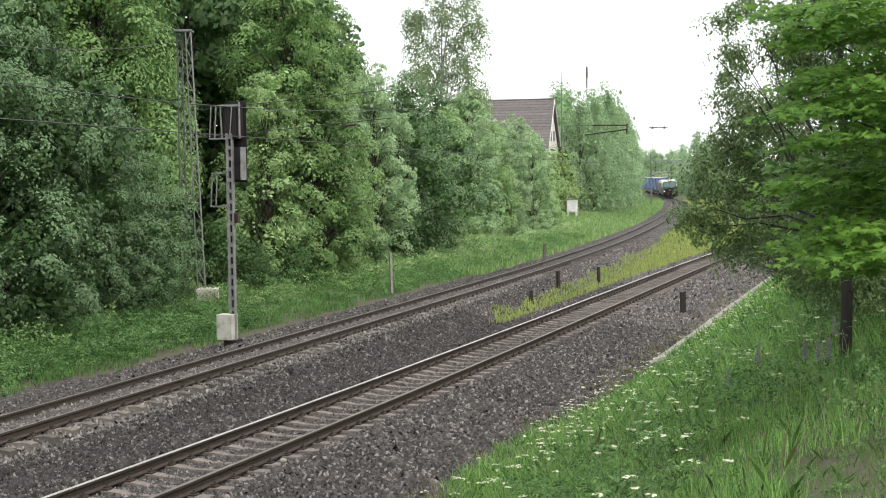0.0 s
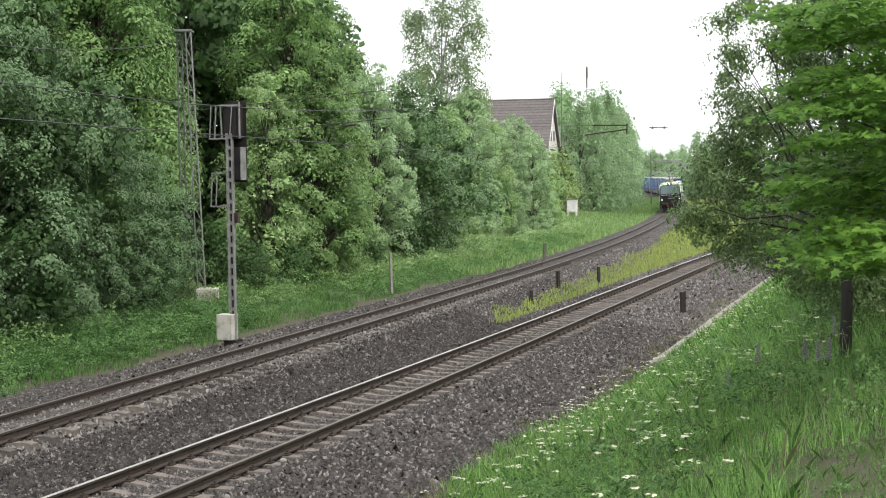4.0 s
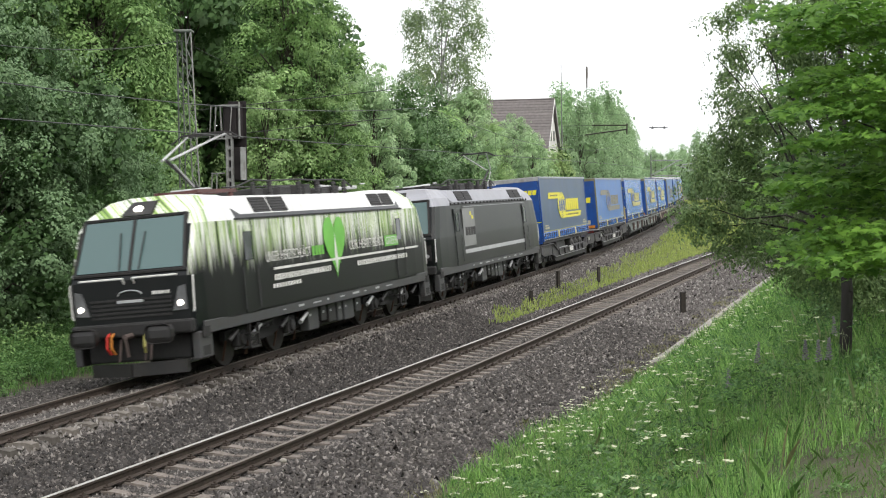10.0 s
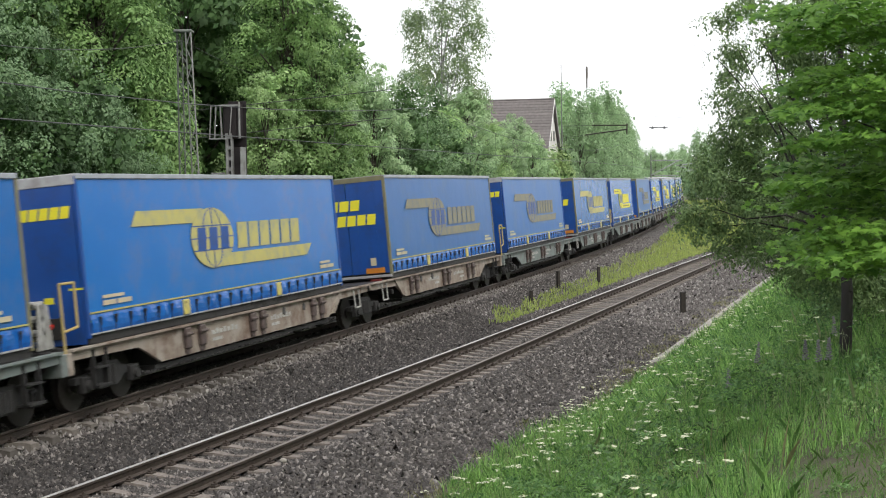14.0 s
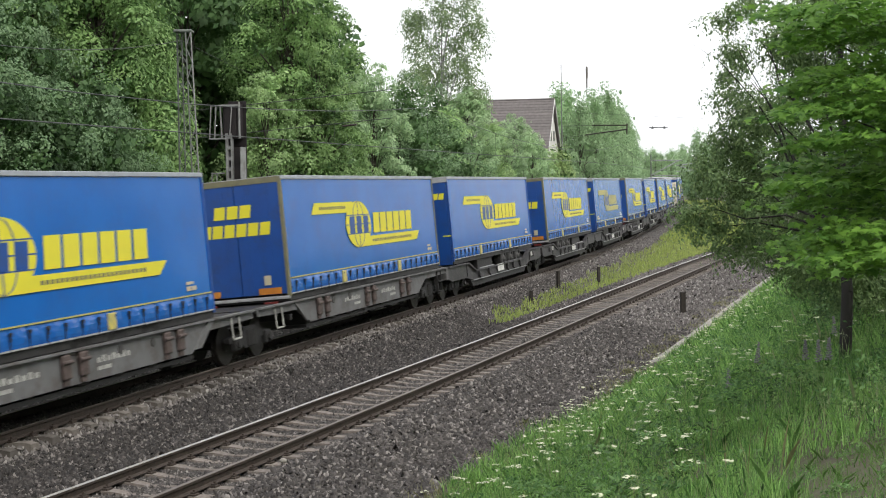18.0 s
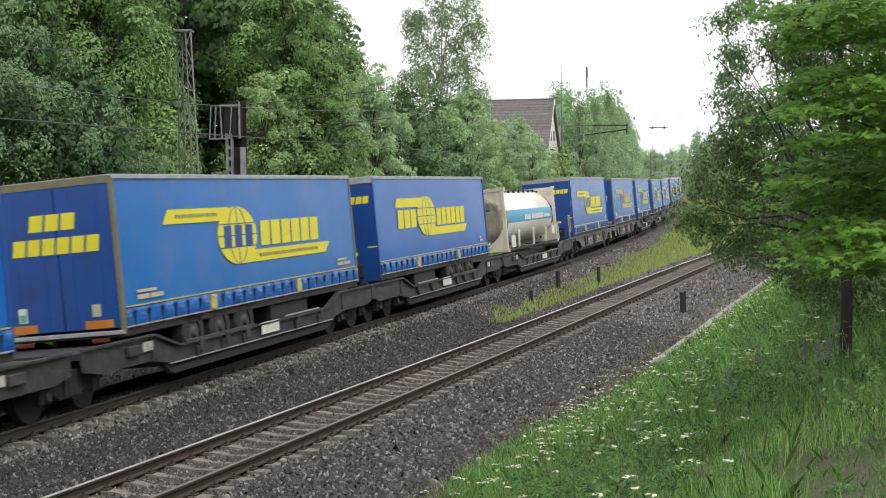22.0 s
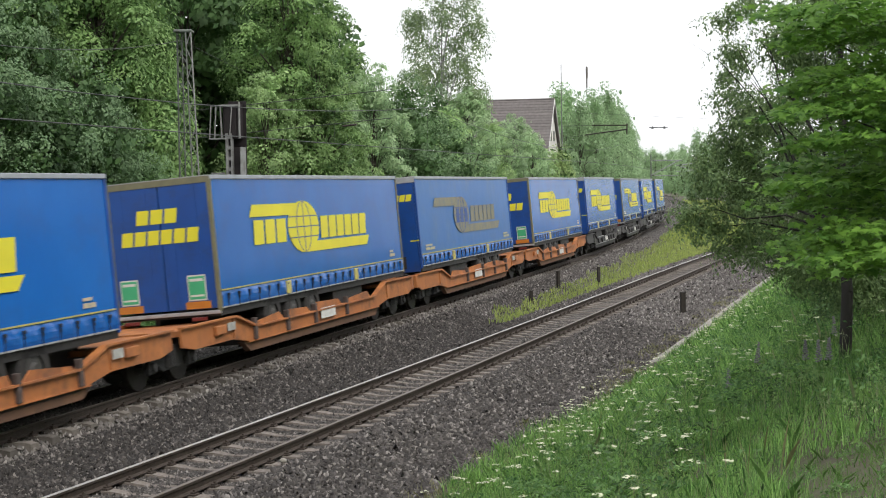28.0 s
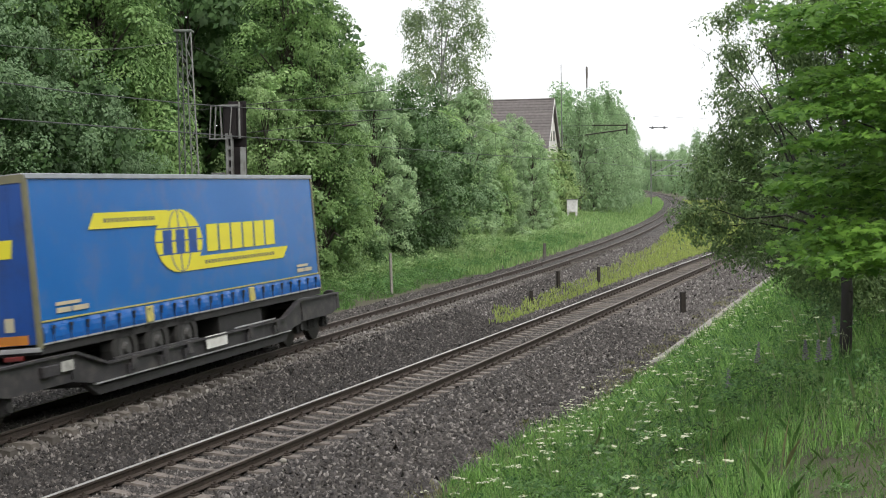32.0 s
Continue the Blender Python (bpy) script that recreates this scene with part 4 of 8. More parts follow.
        rs = np.stack([rng.uniform(0.25, 0.6, n) * wide, rng.uniform(0.25, 0.6, n) * wide, rng.uniform(0.5, 1.0, n) * hgt], 1)
        stuff(name, leaf_scatter(rng, cs, rs, n * 84, size, mat, name, 0.5, 0.0, 0.75, 0.35), "low broad-leaved weeds among the grass", "weeds")
    # white umbels on thin stalks
    drift = lambda x, y: max(math.exp(-((x - a) / w) ** 2 - ((y - b) / (w * 1.6)) ** 2) for a, b, w in ((1.25, 9.0, 0.3), (1.35, 9.8, 0.3), (2.3, 14.0, 0.6), (3.3, 17.5, 0.8), (1.7, 12.0, 0.35), (3.9, 20.5, 0.8)))
    heads = scatter(rng, 640, near_x, 12, 52, 4.2, 12.0, 1.0, lambda x, y, d: y > 8.6 and (d > 5.4 if y < 17 else y < 33 or d > 4.8) and 0.05 + 0.42 * drift(x, y) + (0.5 * smooth(16, 22, y) * smooth(8.2, 5.4, d) if patchy(x, y, 0.6, 3) > -0.1 else 0.0) > rng.uniform(0.0, 1.0))
    heads = np.concatenate([heads, scatter(rng, 14, far_x, 28.5, 33.5, -6.6, -4.6)])
    hv, sv = [], []
    for p in heads:
        h = rng.uniform(0.36, 0.58)
        top = p + np.array([rng.uniform(-0.06, 0.06), rng.uniform(-0.06, 0.06), h])
        sv.append(p)
        r = rng.uniform(0.03, 0.065) * (1.0 if p[0] > 0 else 1.7)
        for i in range(12):
            a, q = rng.uniform(0, 6.28), r * math.sqrt(rng.uniform())
            c = top + np.array([math.cos(a) * q, math.sin(a) * q, 0.012 - q * q * 5])
            e = rng.uniform(0.008, 0.013)
            t1, t2 = rng.uniform(-0.006, 0.006, 2)
            hv += [c + (-e, -e, t1), c + (e, -e, t2), c + (e, e, -t1), c + (-e, e, -t2)]
    hv = np.array(hv)
    stuff("wild_flowers", mesh_np("wild_flowers", hv, np.arange(len(hv)).reshape(-1, 4), UMBEL), "white umbel flowers standing above the grass", "flowers")
    stuff("flower_stalks", blades(rng, np.array(sv), 0.42, 0.0016, GRASS, "flower_stalks", 0.1), "thin green flower stalks")


UMBEL = surface("umbel_cream", (0.62, 0.63, 0.46), (0.5, 0.53, 0.35), 20, 0.8, bump=0.0)
LUPIN = surface("lupin_purple", (0.19, 0.17, 0.21), (0.27, 0.25, 0.27), 30, 0.8, bump=0.2)
growth()


def lupins():
    """Faded purple flower spikes with a ring of leaves."""
    rng = np.random.default_rng(61)
    bm = bmesh.new()
    for i in range(26):
        z = 0.42 + i * 0.012
        a = i * 2.4
        r = 0.045 * (1 - i / 34)
        add_tube(bm, (math.cos(a) * r * 0.3, math.sin(a) * r * 0.3, z), (math.cos(a) * r, math.sin(a) * r, z + 0.012), 0.014, 0.008, seg=5)
    t = thing("lupin", "faded purple lupin spike among the bank grass", "flower", "lupins on the bank")
    tagged(part("spike", bm, LUPIN, t), kind="stuff")
    part("stem", tube((0, 0, 0), (0, 0, 0.45), 0.007, seg=5), GRASS, t)
    part("leaves", leaf_scatter(rng, [(0, 0, 0.22)], [(0.16, 0.16, 0.08)], 90, 0.09, GRASS, "leaves", 0.6, 0, 0.7), None, t)
    spots = ((0.2195, 17.0), (0.2015, 15.6), (0.256, 15.2), (0.266, 14.3), (0.272, 14.2), (0.281, 17.2), (0.287, 17.6), (0.277, 17.0))
    for i, (u, y) in enumerate(spots):
        x = u * y
        m = pose(x, y, ground_z(x, y) - 0.02, 4 * math.sin(i * 3), 5 * math.cos(i * 2), i * 40) @ Matrix.Diagonal((1.0, 1.0, 0.85, 1))
        if i == 0:
            t.matrix_basis = m
        else:
            copy_thing(t, m)


lupins()
# ---------- line-side things ----------
GALV = surface("weathered_galvanised_steel", (0.3, 0.31, 0.3), (0.2, 0.2, 0.19), 4, 0.65, 0.3, bump=0.1, dirt=(0.12, 0.1, 0.08), dirt_scale=5)
MAST_GREEN = surface("mast_grey_green", (0.17, 0.19, 0.17), (0.11, 0.12, 0.105), 4, 0.75, bump=0.1, dirt=(0.07, 0.055, 0.04), dirt_scale=5)
BOX_WHITE = surface("stained_white_concrete", (0.55, 0.54, 0.48), (0.42, 0.41, 0.36), 3, 0.8, bump=0.2, dirt=(0.22, 0.2, 0.13), dirt_scale=3, dirt_amount=0.8)
SIGNAL_BLACK = surface("signal_black", (0.02, 0.017, 0.018), (0.03, 0.026, 0.026), 3, 0.75, bump=0.05, spec=0.15)
POST_BLACK = surface("tarred_post", (0.022, 0.018, 0.015), (0.035, 0.028, 0.022), 8, 0.85, bump=0.4)
POST_GREY = surface("grey_concrete_post", (0.16, 0.15, 0.13), (0.1, 0.09, 0.08), 6, 0.9, bump=0.3)
WIRE = surface("copper_wire", (0.07, 0.075, 0.07), (0.05, 0.055, 0.05), 4, 0.6, 0.3, bump=0.0)
CERAMIC = surface("brown_insulator", (0.05, 0.033, 0.028), (0.035, 0.024, 0.02), 4, 0.35, bump=0.0)
KERB = surface("pale_kerb_concrete", (0.3, 0.285, 0.26), (0.2, 0.185, 0.165), 5, 0.9, bump=0.3, vary=0.15, dirt=(0.12, 0.12, 0.07), dirt_scale=3)


def signal():
    """Light signal on a batten-plate mast, seen from behind: two heads, stays and a white foot cabinet."""
    x, y = -6.28, 41.2
    z = ground_z(x, y)
    t = thing("railway_signal", "tall light signal on a pale slotted steel mast", "signal", at=pose(x, y, z, 0, 0, -18))
    H0 = 6.2
    for s, w in ((0.095, 0.042), (0.235, 0.02)):
        part("mast_channel", box(s - w, s + w, -0.07, 0.07, 0.1, H0, bevel=0.008), GALV, t)
    n = 18
    for i in range(n):
        zz = 0.8 + i * (H0 - 0.9) / (n - 1)
        part("batten_plate", shared_mesh("batten", lambda: box(0.13, 0.222, -0.06, -0.048, -0.055, 0.055), GALV), None, t).matrix_basis = pose(0, 0, zz)
    part("mast_back", box(0.13, 0.222, 0.0, 0.02, 0.1, H0), SIGNAL_BLACK, t)
    part("foot_cabinet", box(-0.24, 0.24, -0.3, 0.14, 0.22, 0.97, bevel=0.02), BOX_WHITE, t, "stained white cabinet at the mast's foot")
    part("foot", box(-0.06, 0.34, -0.22, 0.25, -0.3, 0.22, bevel=0.02), SIGNAL_BLACK, t)
    hd = part("main_head", box(-0.04, 0.46, -0.02, 0.3, 6.05, 7.05, bevel=0.02), SIGNAL_BLACK, t, "black signal housing")
    part("rear_cover", box(0.02, 0.4, -0.06, -0.02, 6.12, 6.95, bevel=0.02), SIGNAL_BLACK, hd)
    part("top_rail", box(-0.08, 0.5, -0.09, -0.06, 6.98, 7.03), GALV, hd)
    part("cross_stay", tube((0.28, -0.08, 6.98), (0.2, -0.08, 6.1), 0.02, seg=6), GALV, hd)
    part("side_stay", tube((0.5, -0.05, 7.1), (0.5, -0.05, 6.05), 0.03, seg=6), GALV, hd)
    part("side_stay", tube((-0.1, -0.05, 6.98), (-0.06, -0.05, 6.05), 0.025, seg=6), GALV, hd)
    h2 = part("lower_head", box(0.06, 0.5, 0.08, 0.3, 4.85, 5.8, bevel=0.02), SIGNAL_BLACK, t, "black lower signal housing")
    part("edge_strip", box(0.5, 0.53, -0.04, 0.3, 4.85, 5.8), GALV, h2)
    part("backing_board", box(-0.02, 0.55, 0.3, 0.32, 4.8, 7.14, bevel=0.01), SIGNAL_BLACK, t)
    for zz in (6.05, 4.1):
        f = part("working_platform", box(-0.42, 0.12, -0.18, -0.15, zz - 0.02, zz + 0.02), GALV, t, "thin steel working bracket")
        for a in (-0.4, -0.24):
            part("upright", tube((a, -0.16, zz), (a + 0.06, -0.16, zz + (0.95 if zz > 5 else 0.95)), 0.02, seg=6), GALV, f)
        part("rail", tube((-0.36, -0.16, zz + 0.95), (0.06, -0.16, zz + 0.95), 0.02, seg=6), GALV, f)
    part("junction_box", box(0.26, 0.38, -0.02, 0.15, 3.6, 3.9, bevel=0.01), CERAMIC, t)


def lattice_mast():
    """Riveted lattice catenary mast, broad across the line and slim along it, zigzag bracing, on a concrete foot."""
    x, y = -8.7, 51.3
    z = ground_z(x, y)
    t = thing("catenary_mast", "tall grey-green lattice catenary mast on a concrete foot", "mast", at=pose(x, y, z))
    part("foot", box(-0.22, 0.5, -0.35, 0.45, -0.4, 0.5, bevel=0.03), BOX_WHITE, t, "weathered concrete foot")
    H0 = 9.75
    lo = ((-0.16, -0.2), (0.12, -0.2), (-0.62, 0.5), (-0.86, 0.45))
    hi = ((-0.44, -0.1), (-0.25, -0.1), (-0.66, 0.4), (-0.82, 0.35))

    def corner(i, k):
        a, b = lo[i], hi[i]
        return Vector((a[0] + (b[0] - a[0]) * k, a[1] + (b[1] - a[1]) * k, 0.1 + (H0 - 0.1) * k))
    # front bracing and right leg in paler metal, painting that face's light
    for i in range(4):
        part("leg", tube(corner(i, 0), corner(i, 1), 0.034, 0.03, seg=4), GALV if i == 1 else MAST_GREEN, t)
    n = 17
    for i in range(4):
        for j in range(n):
            a, b = corner(i, j / n), corner((i + 1) % 4, (j + 1) / n)
            if j % 2:
                a, b = corner((i + 1) % 4, j / n), corner(i, (j + 1) / n)
            part("brace", tube(a, b, 0.016, seg=4), GALV if i == 0 else MAST_GREEN, t)
    part("cap", box(-0.86, -0.22, -0.14, 0.44, H0 - 0.02, H0 + 0.07, bevel=0.02), MAST_GREEN, t)
    for zz in (5.9, 6.9):
        part("registration_arm", tube((-0.4, 0, zz), (7.0, -1.2, zz + 0.6), 0.014, seg=5), WIRE, t)
    part("insulator", tube((5.2, -0.8, 6.25), (5.7, -0.9, 6.3), 0.035, seg=8), CERAMIC, t)


def hedge_mast():
    """Slim tall mast before the hedge; its dark bracket reaches over the far track on long insulators."""
    x, y = 14.0, 165.0
    t = thing("catenary_mast", "slim grey-green mast with a dark bracket before the hedge", "mast", "slim catenary masts", at=pose(x, y, ground_z(x, y)))
    z = -ground_z(x, y)
    k = 165.0 / 104.0
    h = lambda v: 4.43 + (v - 4.43) * k + z
    part("pole", tube((0, 0, -0.2), (0, 0, h(8.75)), 0.07, 0.06, seg=8), MAST_GREEN, t)
    part("stay_rod", tube((0, 0, h(8.6)), (2.2 * k, 0, h(8.65)), 0.02, seg=5), WIRE, t)
    part("stay_rod", tube((0, 0, h(7.75)), (1.8 * k, 0, h(7.95)), 0.02, seg=5), WIRE, t)
    part("upper_tube", tube((2.2 * k, 0, h(8.65)), (4.75 * k, 0, h(8.62)), 0.075, seg=8), POST_BLACK, t)
    part("registration_tube", tube((1.7 * k, 0, h(7.95)), (4.7 * k, 0, h(8.32)), 0.075, seg=8), POST_BLACK, t)
    part("end_clamp", tube((4.75 * k, 0, h(8.75)), (4.72 * k, 0, h(7.95)), 0.08, seg=8), POST_BLACK, t)


def wire_run(name, label, pts, r):
    bm = bmesh.new()
    for a, b in zip(pts, pts[1:]):
        add_tube(bm, a, b, r, seg=4, caps=False)
    return tagged(part(name, bm, WIRE), label, "wire")


def catenary():
    """Contact wire and sagging messenger wire above the far track, and a feeder along the mast tops."""
    spans = [-28.0, 3.0, 52.0, 104.0, 150.0, 205.0, 265.0]
    contact, mess = [], []
    for a, b in zip(spans, spans[1:]):
        for k in range(10):
            y = a + (b - a) * k / 10
            f = k / 10
            o = 0.25 * math.cos(math.pi * (y - 3) / 50)
            x, yy = beside(far_x, y, o)
            zz = far_z(y) + CANT / 2
            contact.append(Vector((x, yy, zz + 5.38)))
            mess.append(Vector((x, yy, zz + 6.0 + 0.95 * (2 * f - 1) ** 2)))
    wire_run("contact_wire", "dark grooved contact wire above the far track", contact, 0.012)
    wire_run("messenger_wire", "sagging messenger wire above the contact wire", mess, 0.011)
    bm = bmesh.new()
    for c, m in list(zip(contact, mess))[::2]:
        add_tube(bm, c, m, 0.005, seg=4, caps=False)
    tagged(part("wire_droppers", bm, WIRE), "thin droppers between the two wires", "wire", kind="stuff")
    feed = []
    for i in range(31):
        k = i / 30
        p = Vector((-15.0, 22.0, 9.0)).lerp(Vector((-9.3, 51.3, 9.75)), min(1, k * 2)) if k <= 0.5 else Vector((-9.3, 51.3, 9.75)).lerp(Vector((-1.6, 104.0, 10.2)), k * 2 - 1)
        kk = (k * 2) % 1 if k < 1 else 0
        feed.append(p - Vector((0, 0, 1.1 * 4 * kk * (1 - kk))))
    wire_run("feeder_wire", "thin feeder wire along the mast tops", feed, 0.011)


def plain_mast(y, d, h, arm, label, up=7.6, end=7.2, low=6.2):
    """Slim catenary mast with a tubular bracket towards the track."""
    x, yy = beside(far_x, y, d)
    t = thing("catenary_mast", label, "mast", "slim catenary masts", at=pose(x, yy, ground_z(x, yy), 0, 0, -math.degrees(math.atan(slope(far_x, y)))))
    part("pole", tube((0, 0, -0.2), (0, 0, h), 0.13, 0.09, seg=8), MAST_GREEN, t)
    if arm:
        part("upper_tube", tube((0, 0, up), (arm, 0, end), 0.085, seg=8), ALU, t)
        part("strut", tube((0, 0, low), (arm * 0.9, 0, end), 0.085, seg=8), ALU, t)
        part("registration_tube", tube((0, 0, low), (arm * 0.98, 0, low - 0.1), 0.06, seg=8), ALU, t)
        for q in (up, low):
            part("insulator", tube((0.15, 0, q), (0.55, 0, q - 0.03), 0.08, seg=8), CERAMIC, t)


def posts():
    def post(name, label, x, y, w, h, mat, group, cap=False):
        t = thing(name, label, "post", group, at=pose(x, y, ground_z(x, y), random.uniform(-2, 2), random.uniform(-2, 2), random.uniform(0, 40)))
        bm = bmesh.new()
        add_box(bm, -w / 2, w / 2, -w / 2, w / 2, -0.2, h, bevel=w * 0.12)
        part("shaft", bm, mat, t)
        part("cap", box(-w * 0.55, w * 0.55, -w * 0.55, w * 0.55, h - 0.004, h + 0.03, bevel=0.006), mat, t)
    for x, y, h in ((3.43, 55.5, 0.5), (5.03, 62.1, 0.78), (7.38, 67.2, 0.8)):
        post("marker_post", "short black marker post in the grass strip", x, y, 0.13, h, POST_BLACK, "black marker posts")
    post("marker_post", "stout black post standing in the ballast", 8.88, 52.5, 0.19, 0.78, POST_BLACK, "black marker posts")
    post("concrete_post", "slim pale grey concrete post before the hedge", -2.22, 60.6, 0.1, 1.75, KERB, "grey posts")
    post("concrete_post", "short brownish post beside the far track", 5.9, 82.5, 0.17, 0.85, POST_GREY, "grey posts")


def white_cabinet():
    x, y = 14.45, 158.0
    t = thing("relay_cabinet", "small white relay cabinet on legs by the hedge", "cabinet", at=pose(x, y, ground_z(x, y), 0, 0, -15) @ Matrix.Diagonal((1.1, 1.1, 1.25, 1)))
    part("body", box(-0.5, 0.5, -0.3, 0.3, 0.45, 1.55, bevel=0.03), WHITE_PAINT, t)
    for s in (-0.42, 0.42):
        part("leg", box(s - 0.06, s + 0.06, -0.25, 0.25, -0.2, 0.45), WHITE_PAINT, t)
    for s in (-0.25, 0.25):
        part("door", box(s - 0.22, s + 0.22, -0.325, -0.3, 0.55, 1.45, bevel=0.01), WHITE_PAINT, t)
    part("roof", box(-0.56, 0.56, -0.36, 0.36, 1.55, 1.62, bevel=0.015), GALV, t)


ROOF_TILE = surface("brown_roof_tile", (0.15, 0.135, 0.132), (0.11, 0.098, 0.095), 3, 0.85, bump=0.3, vary=0.1)
HOUSE_WALL = surface("white_render", (0.7, 0.69, 0.65), (0.6, 0.58, 0.54), 1.5, 0.9, bump=0.1)


def house():
    """Gabled house behind the hedge: white gable, brown tiled roof in courses."""
    t = thing("house", "white gabled house with a brown tiled roof", "house", at=pose(13.2, 170, 1.2, 0, 0, -13))
    ln, half, eave, ridge = 13.0, 4.6, 7.6, 13.2
    part("wall", prism([(-half, -1), (half, -1), (half, eave), (0, ridge - 0.25), (-half, eave)], -ln, 0.0, axis="x"), HOUSE_WALL, t)
    for s in (-1, 1):
        rows = 18
        rf = part("roof", prism([(s * (half + 0.5), eave - 0.55), (s * (half + 0.5), eave - 0.4), (0, ridge + 0.1), (0, ridge - 0.05)], -ln - 0.3, 0.35, axis="x"), ROOF_TILE, t, "brown tiled roof slope")
        if s < 0:
            for i in range(rows):
                k0 = i / rows
                y0, z0 = -(half + 0.5) * (1 - k0), eave - 0.4 + (ridge + 0.5 - eave) * k0
                y1, z1 = -(half + 0.5) * (1 - k0 - 1.05 / rows), eave - 0.4 + (ridge + 0.5 - eave) * (k0 + 1.05 / rows)
                part("tile_course", prism([(y0, z0 + 0.01), (y0, z0 + 0.09), (y1, z1 + 0.03), (y1, z1 + 0.01)], -ln - 0.3, 0.35, axis="x"), ROOF_TILE, rf)
    part("ridge", tube((-ln - 0.3, 0, ridge + 0.12), (0.35, 0, ridge + 0.12), 0.12, seg=8), ROOF_TILE, t)
    part("barge_board", prism([(-half - 0.5, eave - 0.6), (-half - 0.5, eave - 0.4), (0, ridge + 0.12), (half + 0.5, eave - 0.4), (half + 0.5, eave - 0.6), (0, ridge - 0.1)], 0.35, 0.42, axis="x"), WHITE_PAINT, t)
    for y, z in ((-1.2, 8.2), (1.2, 8.2), (-2.2, 4.6), (2.2, 4.6)):
        w = part("window", box(-0.05, 0.06, y - 0.6, y + 0.6, z, z + 1.4, bevel=0.02), WHITE_PAINT, t)
        part("pane", box(0.06, 0.075, y - 0.5, y + 0.5, z + 0.1, z + 1.3), SCREEN_DARK, w)


SCREEN_DARK = surface("dark_window_pane", (0.03, 0.035, 0.04), (0.05, 0.055, 0.06), 1, 0.08, bump=0.0)


def tall_poles():
    for u, y, top, thick in ((0.0845, 168.0, 19.0, 0.0), (0.1025, 205.0, 21.5, 1.0)):
        x = u * y
        t = thing("antenna_pole", "thin grey pole rising above the trees", "pole", "thin poles", at=pose(x, y, ground_z(x, y)))
        part("shaft", tube((0, 0, -0.2), (0, 0, top - 1.5), 0.09, 0.05, seg=6), MAST_GREEN, t)
        if thick:
            part("dipole", tube((0, 0, top - 3.2), (0, 0, top - 1.6), 0.16, seg=8), POST_GREY, t)
            part("rod", tube((0, 0, top - 4.6), (0, 0, top - 3.2), 0.1, seg=8), POST_GREY, t)
    # isolating fitting on a span wire over the tracks
    t = thing("section_insulator", "dark section insulator hanging on a span wire", "insulator", at=pose(18.3, 120, 9.05))
    part("bar", box(-0.8, 0.8, -0.03, 0.03, -0.04, 0.04), CHASSIS_GREY, t)
    for s in (-0.5, 0.5):
        part("runner", tube((s - 0.12, 0, -0.1), (s + 0.12, 0, -0.1), 0.03, seg=6), CHASSIS_GREY, t)
        part("clamp", box(s - 0.04, s + 0.04, -0.05, 0.05, -0.12, 0.1), CHASSIS_GREY, t)
    part("span_wire", tube((-10, 2, 1.6), (12, -2, 0.1), 0.008, seg=4), WIRE, t)


CHASSIS_GREY = surface("fitting_grey", (0.09, 0.09, 0.09), (0.06, 0.06, 0.06), 4, 0.6, bump=0.1)


def kerb():
    """Concrete cable duct along the foot of the bank, cover by cover."""
    t = thing("cable_duct", "pale concrete cable duct along the bank's foot", "cable duct", kind="structure")
    me = mesh_from("cover_slab", *(lambda b: ([v[:] for v in b[0]], b[1]))(slab_data()), [KERB])
    y = 39.0
    while y < 92:
        x, yy = beside(near_x, y, 4.55)
        s = part("cover_slab", me, None, t)
        s.matrix_basis = pose(x, yy, ground_z(x, yy) + 0.09 + random.uniform(-0.015, 0.015), 0, random.uniform(-2, 2), -math.degrees(math.atan(slope(near_x, y))) + random.uniform(-1, 1))
        y += 1.0 / math.hypot(1, slope(near_x, y))


def slab_data():
    a, b, c = 0.14, 0.49, 0.02
    v = [(-a, -b, -0.25), (a, -b, -0.25), (a, b, -0.25), (-a, b, -0.25), (-a, -b, 0.07), (a, -b, 0.07), (a, b, 0.07), (-a, b, 0.07), (-a + c, -b + c, 0.085), (a - c, -b + c, 0.085), (a - c, b - c, 0.085), (-a + c, b - c, 0.085)]
    f = [(0, 1, 5, 4), (1, 2, 6, 5), (2, 3, 7, 6), (3, 0, 4, 7), (4, 5, 9, 8), (5, 6, 10, 9), (6, 7, 11, 10), (7, 4, 8, 11), (8, 9, 10, 11)]
    return v, f


# ---------- the train: how it runs ----------
SPEED = 27.068
START = 285.4       # where the leading end stands along the far track, but for the small slowing below


def along(t):
    return START - SPEED * t + 0.003568 * (t - 20) ** 2


def train_pose(s0, s1):
    """Pose of a vehicle whose front is at s0 and rear pivot at s1 (s grows away from the camera). Its +y points to the train's rear."""
    a, b = far_point(s0), far_point(s1)
    f = (b - a).normalized()
    r = Vector((f.y, -f.x, 0)).normalized()
    an = math.asin(CANT / 1.507)
    rr = (r * math.cos(an) + Vector((0, 0, math.sin(an)))).normalized()
    rr = (rr - f * rr.dot(f)).normalized()
    m = Matrix((rr, f, rr.cross(f))).transposed().to_4x4()
    m.translation = a
    return m


def run(ob, d, base):
    """Key a vehicle whose origin is d metres behind the train's leading end; base is the distance of its pivots."""
    n = 64
    walk(ob, [(CLIP * i / n, train_pose(along(CLIP * i / n) + d, along(CLIP * i / n) + d + base)) for i in range(n + 1)])


RUNS = []

